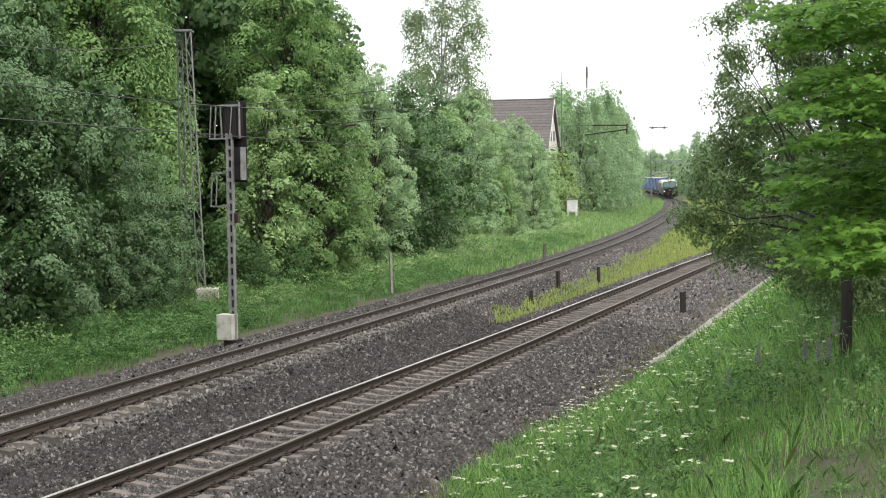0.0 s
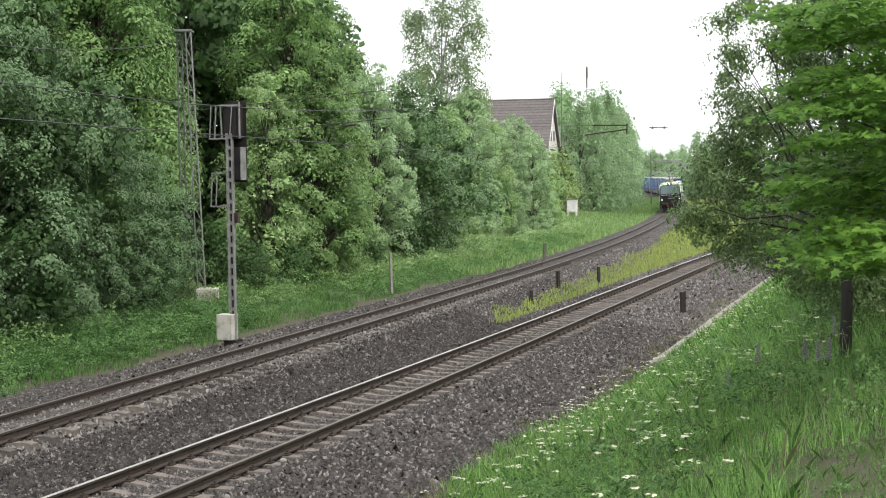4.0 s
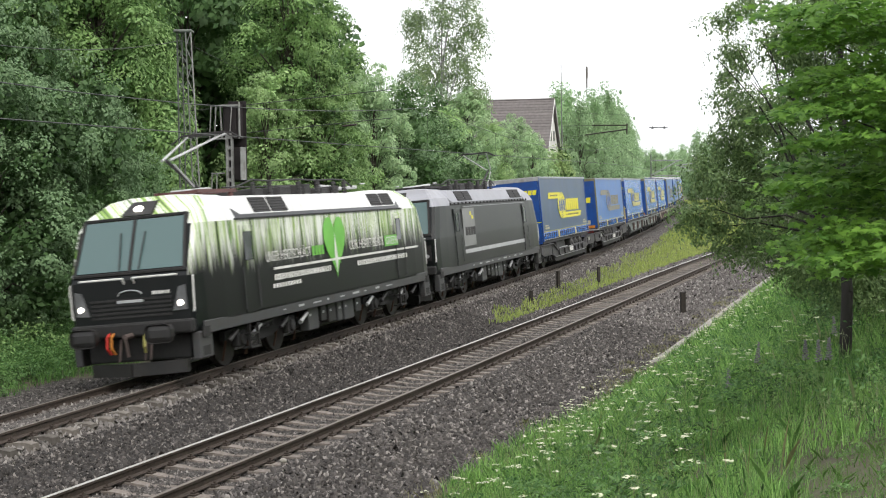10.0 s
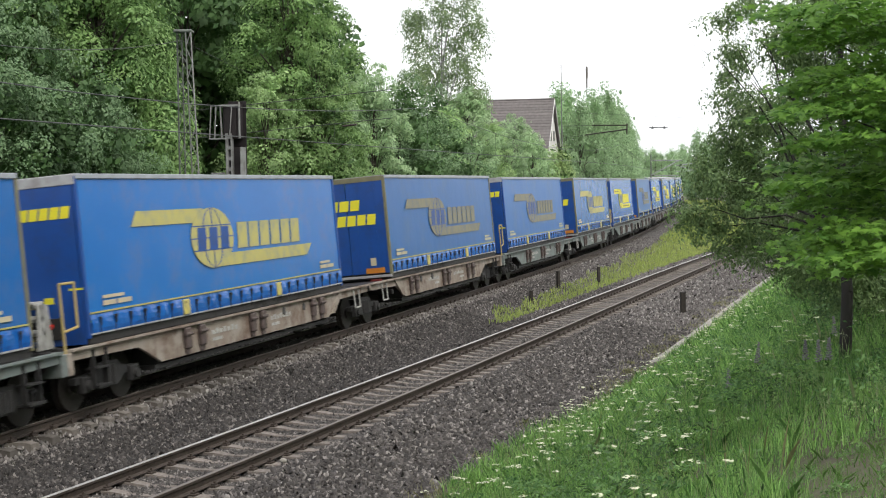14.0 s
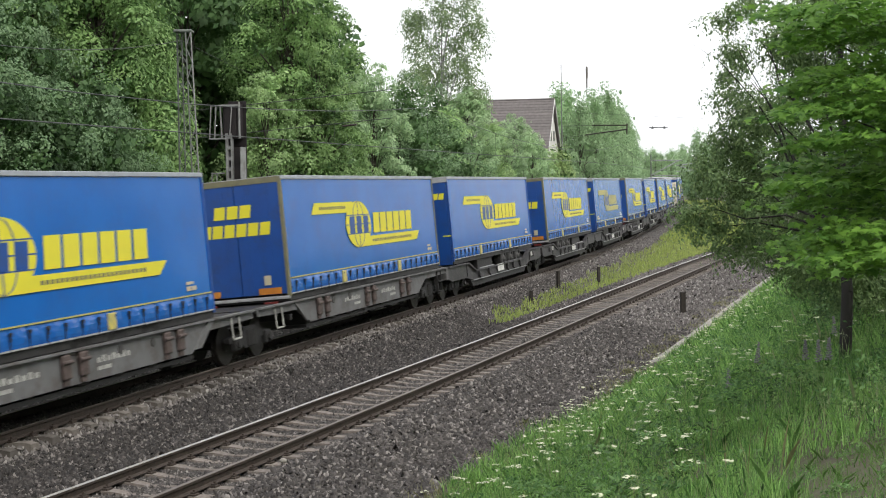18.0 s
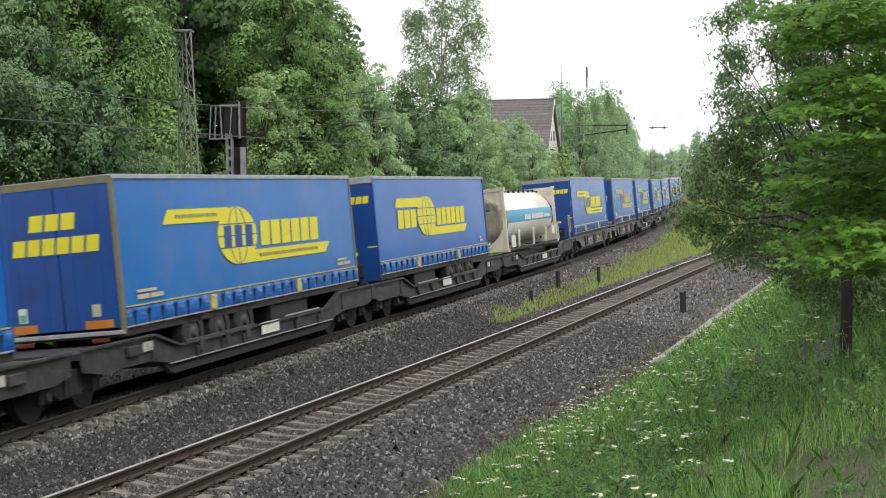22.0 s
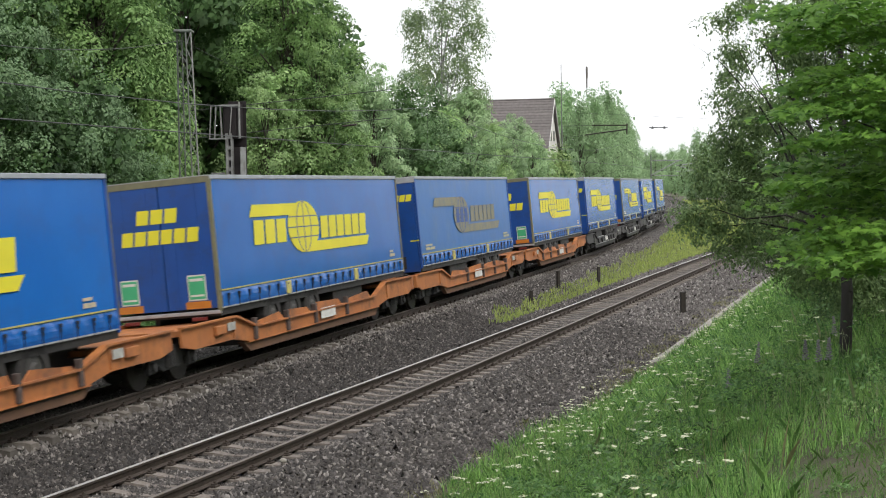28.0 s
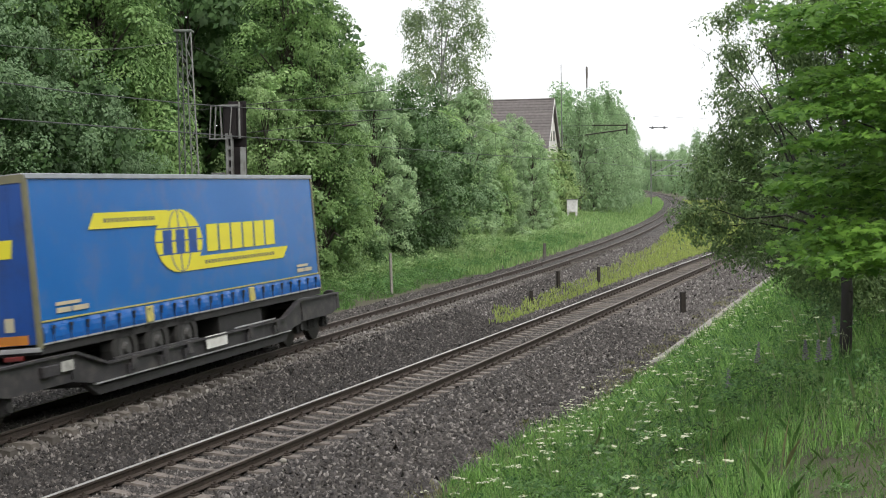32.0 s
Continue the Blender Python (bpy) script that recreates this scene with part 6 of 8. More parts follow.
def coupling_bm():
    bm = bmesh.new()
    add_box(bm, -0.1, 0.75, -0.05, 0.0, 1.32, 1.72, bevel=0.015)
    for i, x in enumerate((0.02, 0.2, 0.38, 0.56)):
        add_tube(bm, (x, -0.05, 1.58), (x, -0.1, 1.56), 0.045, seg=8, mat=(1 if i == 0 else 2 if i == 3 else 0))
    return bm


def rear_doors(t, top, plates, ymat):
    for i, (a, b) in enumerate(((-1.2, -0.012), (0.012, 1.2))):
        d = part("door", shared_mesh("door%d%.2f" % (i, top), lambda: box(a, b, 0.0, 0.06, 1.38, top - 0.16, bevel=0.008), END_BLUE), None, t)
        for k in (0.25, 0.75):
            part("lock_rod", shared_mesh("rod%d%.2f%.2f" % (i, k, top), lambda: tube((a + (b - a) * k, -0.002, 1.4), (a + (b - a) * k, -0.002, top - 0.2), 0.005, seg=6), END_BLUE), None, d)
        for z in (1.75, 2.6, 3.5):
            h = part("hinge", shared_mesh("hinge", lambda: box(-0.04, 0.04, -0.015, 0.01, -0.04, 0.04), END_BLUE), None, d)
            h.matrix_basis = pose(a + 0.04 if i == 0 else b - 0.04, 0, z)
    part("door_frame", shared_mesh("door_frame%.2f" % top, lambda: door_frame_bm(top), FRAME_OLIVE), None, t, "dark grey-green door frame with yellow edge")
    letters_end(t, "door_short", -0.62, 0.42, 3.34, 3.66, 3, -0.004, YELLOW)
    letters_end(t, "door_word", -1.02, 0.9, 2.88, 3.2, 6, -0.004, YELLOW)
    part("bumper", shared_mesh("rear_bumper", lambda: box(-1.22, 1.22, -0.02, 0.1, 0.72, 0.86, bevel=0.015), CHASSIS), None, t)
    part("sill_bar", shared_mesh("sill_bar", lambda: box(-1.26, 1.26, -0.03, 0.06, 1.25, 1.33, bevel=0.01), ALU), None, t, "pale steel door sill")
    for s in (-0.9, 0.75):
        p = part("reflector_plate", shared_mesh("orange_plate", lambda: box(-0.3, 0.3, -0.02, -0.005, 1.39, 1.55), ORANGE_PLATE), None, t, "orange reflector plate")
        p.matrix_basis = pose(s, 0, 0)
        p = part("tail_light", shared_mesh("tail_light", lambda: box(-0.18, 0.18, -0.05, 0.0, 1.12, 1.2, bevel=0.01), RED_DARK), None, t)
        p.matrix_basis = pose(s, 0, 0)
        if plates:
            p = part("warning_plate", shared_mesh("green_plate", green_bm, [GREEN_PLATE, WHITE_PAINT]), None, t, "green and white printed plate")
            p.matrix_basis = pose(s, 0, 0)
    if not plates:
        part("inspection_plate", shared_mesh("inspection_plate", small_plate_bm, [WHITE_PAINT, GREEN_PLATE]), None, t, "small white and green plate on the door")
    p = part("plate_bar", shared_mesh("plate_bar", lambda: box(0.62, 0.8, -0.015, -0.005, 1.62, 1.86), PLATE_PALE), None, t)


def small_plate_bm():
    bm = bmesh.new()
    add_box(bm, -0.98, -0.8, -0.014, -0.006, 1.6, 1.88)
    add_box(bm, -0.96, -0.82, -0.017, -0.014, 1.62, 1.76, mat=1)
    return bm


def green_bm():
    """Green plate in a white border, with two plain bars."""
    bm = bmesh.new()
    add_box(bm, -0.22, 0.22, -0.018, -0.006, 1.57, 2.14, mat=1)
    add_box(bm, -0.195, 0.195, -0.022, -0.018, 1.6, 2.11)
    add_box(bm, -0.16, 0.16, -0.024, -0.022, 2.0, 2.06, mat=1)
    add_box(bm, -0.16, 0.16, -0.024, -0.022, 1.66, 1.7, mat=1)
    return bm


def door_frame_bm(top):
    bm = bmesh.new()
    add_box(bm, -1.27, -1.2, -0.01, 0.1, 1.3, top - 0.03)
    add_box(bm, 1.2, 1.27, -0.01, 0.1, 1.3, top - 0.03)
    add_box(bm, -1.2, 1.2, -0.01, 0.1, top - 0.16, top - 0.02)
    return bm
# ---------- pocket wagons: each articulated half is a section of its own ----------
HALF = 16.68


def bogie(parent, y, both=True):
    """Two-axle freight bogie: cast side frames, springs, axle boxes and wheelsets."""
    b = part("bogie", shared_mesh("bogie_frame", bogie_bm, BLACK), None, parent, "black cast bogie frame with springs")
    b.matrix_basis = pose(0, y, 0)
    for dy in (-0.9, 0.9):
        w = part("wheelset", shared_mesh("wheelset", wheelset_bm, WHEEL_STEEL), None, b)
        w.matrix_basis = pose(0, dy, 0)
        for sgn in (-1, 1):
            a = part("axle_box", shared_mesh("axle_box", axle_box_bm, BLACK), None, b)
            a.matrix_basis = pose(sgn * 1.02, dy, 0.46, 0, 0, 0 if sgn > 0 else 180)
    return b


def bogie_bm():
    bm = bmesh.new()
    for s in (-1, 1):
        x0, x1 = (0.95, 1.08) if s > 0 else (-1.08, -0.95)
        add_prism(bm, [(-1.2, 0.5), (-1.2, 0.62), (-0.55, 0.66), (-0.35, 0.8), (0.35, 0.8), (0.55, 0.66), (1.2, 0.62), (1.2, 0.5), (0.6, 0.5), (0.35, 0.32), (-0.35, 0.32), (-0.6, 0.5)], x0, x1, axis="x")
        for y in (-0.16, 0.0, 0.16):
            add_tube(bm, ((x0 + x1) / 2 + s * 0.06, y, 0.36), ((x0 + x1) / 2 + s * 0.06, y, 0.72), 0.065, seg=8)
    add_box(bm, -0.95, 0.95, -0.2, 0.2, 0.5, 0.78)
    return bm


def wheelset_bm():
    bm = bmesh.new()
    for s in (-1, 1):
        add_tube(bm, (s * 0.68, 0, 0.46), (s * 0.72, 0, 0.46), 0.49, 0.49, seg=24)
        add_tube(bm, (s * 0.72, 0, 0.46), (s * 0.815, 0, 0.46), 0.46, 0.455, seg=24)
        add_tube(bm, (s * 0.815, 0, 0.46), (s * 0.85, 0, 0.46), 0.16, 0.12, seg=12)
    add_tube(bm, (-0.7, 0, 0.46), (0.7, 0, 0.46), 0.09, seg=10)
    return bm


def axle_box_bm():
    bm = bmesh.new()
    add_box(bm, 0.0, 0.14, -0.16, 0.16, -0.14, 0.16, bevel=0.03)
    add_tube(bm, (0.14, 0, 0), (0.2, 0, 0), 0.1, 0.09, seg=12)
    return bm


# side outlines, (y, z): a low-slung pocket section and a deep straight fish-belly section
POCKET_SILL = [(0.15, 1.12), (2.9, 1.12), (4.0, 0.78), (12.7, 0.78), (13.8, 1.1), (16.45, 1.1), (16.45, 0.72), (15.9, 0.62), (13.9, 0.62), (13.0, 0.48), (3.7, 0.48), (2.7, 0.62), (0.6, 0.62), (0.15, 0.75)]
DEEP_SILL = [(0.15, 1.14), (16.5, 1.14), (16.5, 0.98), (14.1, 0.94), (13.2, 0.55), (3.6, 0.55), (2.7, 0.94), (0.15, 0.98)]


BOARD = surface("grimy_board", (0.45, 0.45, 0.42), (0.3, 0.3, 0.28), 6, 0.7, bump=0.1, dirt=(0.14, 0.13, 0.12), dirt_scale=7)
# grimy orange taken darker, painting the shade on the recessed lower sill
ORANGE_DIRTY_SHADE = surface("dirty_orange", (0.16, 0.08, 0.042), (0.1, 0.055, 0.035), 2, 0.8, bump=0.2, dirt=(0.08, 0.045, 0.03), dirt_scale=2.5, dirt_amount=0.7)
BRACKET = surface("dark_bracket", (0.105, 0.078, 0.07), (0.055, 0.04, 0.036), 6, 0.8, bump=0.25)


def section(kind, paint, first, label, seed):
    """One half of an articulated wagon, its joint at the far end when first, else at the near end; mirrored halves share the parts."""
    w = thing("pocket_wagon", label, "wagon", "pocket wagons")
    mirror = Matrix.Identity(4) if first else Matrix.Translation((0, HALF, 0)) @ Matrix.Diagonal((1, -1, 1, 1))

    def put(name, key, make, mats, label="", at=None, parent=None):
        full = key + ("" if first else "_mirrored")

        def build():
            bm = make()
            bmesh.ops.transform(bm, matrix=mirror, verts=bm.verts)
            return bm
        p = part(name, shared_mesh(full, build, mats), None, parent or w, label)
        return p
    flat = (lambda v: v) if first else (lambda v: HALF - v)
    n = paint.name
    if kind == "pocket":
        for s in (1, -1):
            put("side_sill", "psill%d%s" % (s, n), lambda: prism(POCKET_SILL, s * 1.28 if s < 0 else 1.22, s * 1.22 if s < 0 else 1.28, axis="x"), paint, "cranked side sill of the pocket")
            put("sill_flange", "pflange%d%s" % (s, n), lambda: flange_bm(s), paint)
        put("lower_edge", "pedge" + n, lambda: box(1.22, 1.3, 3.6, 13.1, 0.46, 0.485), ALU if n == "wagon_dark_grey" else paint, "bare worn lower edge")
        put("lower_sill", "plower" + n, lambda: prism([(3.4, 0.5), (13.3, 0.5), (12.9, 0.25), (3.8, 0.25)], 1.08, 1.22, axis="x"), ORANGE_DIRTY_SHADE if n == "wagon_orange" else CHASSIS, "recessed lower sill")
        if n != "wagon_orange":
            put("tie_rod", "prod", lambda: tube((1.31, 4.6, 0.86), (1.31, 6.9, 0.86), 0.02, seg=6), ALU, "bare steel tie rod")
            for i, y in enumerate((4.4, 6.0, 9.2, 10.3, 11.6)):
                put("latch", "platch%d%s" % (i, n), lambda: latch_bm(y), paint)
            put("guide_rail", "pguide" + n, lambda: box(1.28, 1.33, 8.8, 12.4, 0.8, 0.87, bevel=0.01), paint)
        for i, (a, b, h, g) in enumerate(() if n != "wagon_orange" else ((4.3, 6.3, 1.0, 0.92), (6.75, 8.7, 0.98, 1.02), (9.1, 10.6, 0.96, 1.0), (10.9, 12.6, 1.0, 0.9))):
            put("guide_plate", "pguide%d%s" % (i, n), lambda: prism([(a, 0.8), (b, 0.8), (b - 0.12, g), (a + 0.3, h)], 1.25, 1.3, axis="x"), paint, "raised guide plate along the pocket's edge")
            put("post", "ppost%d%s" % (i, n), lambda: box(1.24, 1.36, b + 0.08, b + 0.2, 0.5, 1.0, bevel=0.015), BRACKET if n == "wagon_orange" else CHASSIS)
        put("data_board", "pboard", lambda: box(1.335, 1.35, 7.45, 8.5, 0.57, 0.84), WHITE_PAINT, "white data board")
        put("data_board", "pboardb", lambda: box(1.335, 1.35, 13.9, 14.3, 0.84, 1.02), BOARD)
        put("cross_beam", "pbeam", lambda: pocket_floor_bm(), CHASSIS)
        put("end_platform", "pend" + n, lambda: box(-1.25, 1.25, 0.2, 2.9, 0.98, 1.1), paint)
        put("joint_platform", "pjoint" + n, lambda: box(-1.25, 1.25, 13.8, 16.4, 0.94, 1.06), paint)
        for i, y in enumerate((2.75, 13.85)):
            put("stiffener", "pstiff%d%s" % (i, n), lambda: box(1.28, 1.31, y, y + 0.05, 0.66, 1.1), paint)
        put("winch_box", "pwinch" + n, lambda: box(1.28, 1.37, 14.4, 14.9, 0.8, 1.0, bevel=0.02), paint)
    else:
        for s in (1, -1):
            put("side_sill", "dsill%d%s" % (s, n), lambda: prism(DEEP_SILL, s * 1.26 if s < 0 else 1.2, s * 1.2 if s < 0 else 1.26, axis="x"), paint, "deep fish-bellied side sill")
            put("sill_flange", "dflange%d%s" % (s, n), lambda: box(min(s * 1.16, s * 1.34), max(s * 1.16, s * 1.34), 0.15, 16.5, 1.14, 1.18), paint)
        for i, y in enumerate((4.6, 5.3, 8.0, 8.6, 11.9, 12.5)):
            put("bracket", "dbracket%d%s" % (i, n), lambda: bracket_bm(y), BRACKET, "dark brown bracket")
        for i, (a, b) in enumerate(((6.0, 7.4), (9.3, 10.6))):
            tagged(put("marking", "dmark%d" % i, lambda: mark_bm(a, b), BOARD, "chalky white marking bars"), kind="stuff")
        for i, (a, b, c, d) in enumerate(((0.2, 3.4, 1.05, 1.15), (13.4, 16.5, 1.05, 1.15), (3.41, 13.39, 0.42, 0.5))):
            put("deck", "ddeck%d%s" % (i, n), lambda: box(-1.18, 1.18, a, b, c, d), CHASSIS)
        for i, y in enumerate((3.5, 7.0, 10.0, 13.15)):
            put("cross_beam", "dbeam%d" % i, lambda: box(-1.18, 1.18, y, y + 0.2, 0.505, 1.1), CHASSIS)
        if first:
            put("hitch", "dhitch", lambda: hitch_bm(), BOARD, "pale steel kingpin trestle on the deck")
            put("handrail", "drail", lambda: handrail_bm(), HANDRAIL, "bent yellow shunter's handrail")
        put("step", "dstep", lambda: step_bm(), BLACK)
        put("foot_loop", "dloop", lambda: foot_loop_bm(), BOARD, "pale bent foot loop beside the joint")
        put("stay", "dstay" + n, lambda: prism([(14.0, 1.13), (14.3, 1.13), (13.6, 0.62), (13.3, 0.62)], 1.26, 1.3, axis="x"), paint)
    # dark beam added to block the bright grass showing beneath the wagon
    put("centre_sill", "csill", lambda: box(-0.4, 0.4, 0.2, 16.5, 0.5, 0.98), CHASSIS)
    put("buffer_beam", "bbeam" + n, lambda: box(-1.3, 1.3, 0.0, 0.2, 0.72, 1.12, bevel=0.02), paint)
    for s in (-0.875, 0.875):
        put("buffer", "buffer%.1f" % s, lambda: buffer_bm(s), BLACK)
    put("coupler", "coupler", lambda: coupler_bm(), BLACK)
    bogie(w, flat(1.75))
    bogie(w, flat(16.68) if first else 0.0) if first else None
    return w


def bracket_bm(y):
    """Hinged stake pocket: a block under the flange with a rounded lip."""
    bm = bmesh.new()
    add_box(bm, 1.26, 1.35, y, y + 0.27, 0.68, 1.12, bevel=0.03)
    add_box(bm, 1.26, 1.31, y + 0.03, y + 0.24, 0.57, 0.7, bevel=0.02)
    add_tube(bm, (1.35, y - 0.03, 0.98), (1.35, y + 0.3, 0.98), 0.035, seg=8)
    return bm


def hitch_bm():
    """Trestle for a trailer's kingpin: two cheeks with thick cross bars."""
    bm = bmesh.new()
    for x in (-0.55, 0.5):
        add_prism(bm, [(0.35, 1.18), (0.85, 1.18), (0.75, 2.0), (0.45, 2.0)], x, x + 0.05, axis="x")
    for z in (1.5, 1.75, 1.98):
        add_tube(bm, (-0.55, 0.55, z), (0.55, 0.55, z), 0.06, seg=8)
    add_box(bm, -0.45, 0.45, 0.4, 0.8, 2.0, 2.06, bevel=0.02)
    return bm


def foot_loop_bm():
    bm = bmesh.new()
    p = [(1.3, 15.2, 1.1), (1.32, 15.2, 0.62), (1.32, 15.62, 0.62), (1.3, 15.62, 1.1)]
    for a, b in zip(p, p[1:]):
        add_tube(bm, a, b, 0.022, seg=6)
    return bm


def latch_bm(y):
    """Small clasp on the pocket's edge."""
    bm = bmesh.new()
    add_box(bm, 1.29, 1.37, y, y + 0.22, 0.56, 0.84, bevel=0.02)
    add_box(bm, 1.29, 1.34, y + 0.2, y + 0.34, 0.5, 0.7)
    return bm


def flange_bm(s):
    bm = bmesh.new()
    a, b = (1.2, 1.36) if s > 0 else (-1.36, -1.2)
    add_prism(bm, [(0.15, 1.12), (2.9, 1.12), (4.0, 0.78), (12.7, 0.78), (13.8, 1.1), (16.45, 1.1), (16.45, 1.14), (13.75, 1.14), (12.65, 0.82), (4.05, 0.82), (2.95, 1.16), (0.15, 1.16)], a, b, axis="x")
    return bm


def pocket_floor_bm():
    bm = bmesh.new()
    add_box(bm, -1.22, 1.22, 3.9, 12.8, 0.4, 0.46)
    for y in (3.8, 6.5, 9.8, 12.6):
        add_box(bm, -1.22, 1.22, y, y + 0.25, 0.4, 0.62)
    add_box(bm, -0.35, 0.35, 0.9, 1.5, 1.1, 1.2, bevel=0.03)
    add_box(bm, -0.5, 0.5, 1.1, 1.6, 1.16, 1.22)
    return bm


def mark_bm(a, b):
    bm = bmesh.new()
    n = 7
    for i in range(n):
        y = a + (b - a) * i / n
        add_box(bm, 1.262, 1.266, y, y + (b - a) / n * 0.7, 0.84, 0.93 + 0.03 * (i % 2))
    add_box(bm, 1.262, 1.266, a, a + 0.5, 0.7, 0.77)
    return bm


def handrail_bm():
    bm = bmesh.new()
    p = [(1.2, 0.12, 1.1), (1.2, 0.12, 2.35), (1.2, 0.62, 2.35), (1.2, 0.62, 1.55), (1.2, 0.12, 1.5)]
    for a, b in zip(p, p[1:]):
        add_tube(bm, a, b, 0.025, seg=6)
    return bm


def step_bm():
    bm = bmesh.new()
    add_box(bm, 1.2, 1.3, 0.9, 0.94, 0.4, 1.1)
    add_box(bm, 1.2, 1.3, 1.36, 1.4, 0.4, 1.1)
    add_box(bm, 1.1, 1.36, 0.9, 1.4, 0.4, 0.44)
    add_box(bm, 1.1, 1.36, 0.9, 1.4, 0.74, 0.77)
    return bm


def buffer_bm(s):
    bm = bmesh.new()
    add_tube(bm, (s, 0.0, 1.0), (s, -0.35, 1.0), 0.11, 0.09, seg=12)
    add_tube(bm, (s, -0.35, 1.0), (s, -0.4, 1.0), 0.2, 0.22, seg=16)
    return bm


def coupler_bm():
    bm = bmesh.new()
    add_box(bm, -0.08, 0.08, -0.42, 0.0, 0.92, 1.04)
    add_tube(bm, (0, -0.42, 0.98), (0, -0.2, 0.55), 0.035, seg=6)
    add_tube(bm, (0.35, 0.0, 0.85), (0.3, -0.35, 0.5), 0.025, seg=6)
    add_tube(bm, (-0.35, 0.0, 0.85), (-0.3, -0.35, 0.5), 0.025, seg=6)
    return bm


# ---------- tank container ----------
ARM = surface("pale_arm", (0.55, 0.56, 0.56), (0.45, 0.45, 0.45), 4, 0.45, 0.3, bump=0.05)
TANK_WHITE = surface("tank_cream", (0.66, 0.62, 0.52), (0.56, 0.52, 0.42), 1.4, 0.4, bump=0.06, dirt=(0.34, 0.28, 0.19), dirt_scale=1.6, dirt_amount=0.5)
TANK_SHELL = surface("tank_shell_white", (0.8, 0.78, 0.72), (0.74, 0.71, 0.63), 0.9, 0.22, bump=0.03, dirt=(0.55, 0.48, 0.36), dirt_scale=0.8, dirt_amount=0.4)
TANK_BLUE = surface("tank_band_blue", (0.06, 0.27, 0.42), (0.08, 0.32, 0.48), 2, 0.45, bump=0.03)
TANK_DIRTY = surface("tank_end_dirty", (0.42, 0.38, 0.29), (0.2, 0.17, 0.12), 2.2, 0.7, bump=0.1, dirt=(0.08, 0.065, 0.05), dirt_scale=1.8, dirt_amount=0.8)


def tank_container():
    t = thing("tank_container", "cream tank container with blue band and grimy domed end", "tank container")
    zc, r, n = 2.56, 1.17, 40
    y0, y1 = -0.55, 10.9
    bm = bmesh.new()
    prof = [(y0 + 0.12, 0.05), (y0 + 0.16, 0.5), (y0 + 0.3, 0.85), (y0 + 0.5, 1.05), (y0 + 0.75, r), (y1 - 0.75, r), (y1 - 0.5, 1.05), (y1 - 0.3, 0.8), (y1 - 0.2, 0.4), (y1 - 0.16, 0.05)]
    rings = [[bm.verts.new((q * math.sin(2 * math.pi * i / n), y, zc + q * math.cos(2 * math.pi * i / n))) for i in range(n)] for y, q in prof]
    for a, b in zip(rings, rings[1:]):
        k = rings.index(a)
        for i in range(n):
            f = bm.faces.new((a[i], b[i], b[(i + 1) % n], a[(i + 1) % n]))
            f.smooth = True
            ang = (i + 0.5) / n * 360
            f.material_index = 2 if k < 4 else 1 if (k == 4 and 70 < ang < 97) else 0
    bm.faces.new(rings[0]), bm.faces.new(rings[-1])
    barrel = part("barrel", bm, [TANK_SHELL, TANK_BLUE, TANK_DIRTY], t)
    for y, nm in ((y0, "near"), (y1 - 0.14, "far")):
        bm = bmesh.new()
        for s in (-1, 1):
            add_box(bm, min(s * 1.22, s * 1.08), max(s * 1.22, s * 1.08), y, y + 0.14, 1.24, 3.86, bevel=0.015)
        add_box(bm, -1.08, 1.08, y, y + 0.14, 3.74, 3.86)
        add_box(bm, -1.08, 1.08, y, y + 0.14, 1.24, 1.4)
        for s in (-1, 1):
            # corner sheets cut to the round of the barrel
            for zs, z_in in ((1, 3.74), (-1, 1.4)):
                arc = [(s * 1.1 * math.sin(a), zc + zs * 1.1 * math.cos(a)) for a in (0.42, 0.6, 0.8, 1.0, 1.2)]
                add_prism(bm, [(s * 0.45, z_in)] + arc + [(s * 1.08, zc + zs * 0.4), (s * 1.08, z_in)], y + 0.03, y + 0.1)
            add_box(bm, min(s * 1.26, s * 1.08), max(s * 1.26, s * 1.08), y - 0.02, y + 0.16, 1.2, 1.34)
            add_box(bm, min(s * 1.26, s * 1.08), max(s * 1.26, s * 1.08), y - 0.02, y + 0.16, 3.78, 3.9)
        part("end_frame", bm, TANK_WHITE, t, "cream steel end frame")
    bm = bmesh.new()
    for s in (-0.98, -0.72):
        add_box(bm, s - 0.02, s + 0.02, y0 - 0.03, y0, 1.3, 3.6)
    for i in range(8):
        add_box(bm, -0.98, -0.72, y0 - 0.03, y0, 1.5 + i * 0.27, 1.53 + i * 0.27)
    part("ladder", bm, ALU, t)
    bm = bmesh.new()
    add_tube(bm, (0.12, y0 + 0.3, 1.5), (0.12, y0 - 0.02, 1.48), 0.3, 0.27, seg=16)
    add_tube(bm, (0.12, y0 - 0.02, 1.48), (0.12, y0 - 0.12, 1.4), 0.13, 0.1, seg=12)
    valve = part("valve", bm, CHASSIS, t, "dark outlet valve")
    bm = bmesh.new()
    for k in range(9):
        a = radians(-10 + 25 * k)
        add_tube(bm, (0.12 + 0.27 * math.cos(a), y0 - 0.01, 1.48 + 0.27 * math.sin(a)), (0.12 + 0.38 * math.cos(a + 0.2), y0 + 0.06, 1.48 + 0.38 * math.sin(a + 0.2)), 0.045, 0.03, seg=6)
    tagged(part("clamp", bm, ARM, valve, "bright steel clamps round the outlet"), kind="stuff")
    bm = bmesh.new()
    for k in range(20):
        a, b = 2 * math.pi * k / 20, 2 * math.pi * (k + 1) / 20
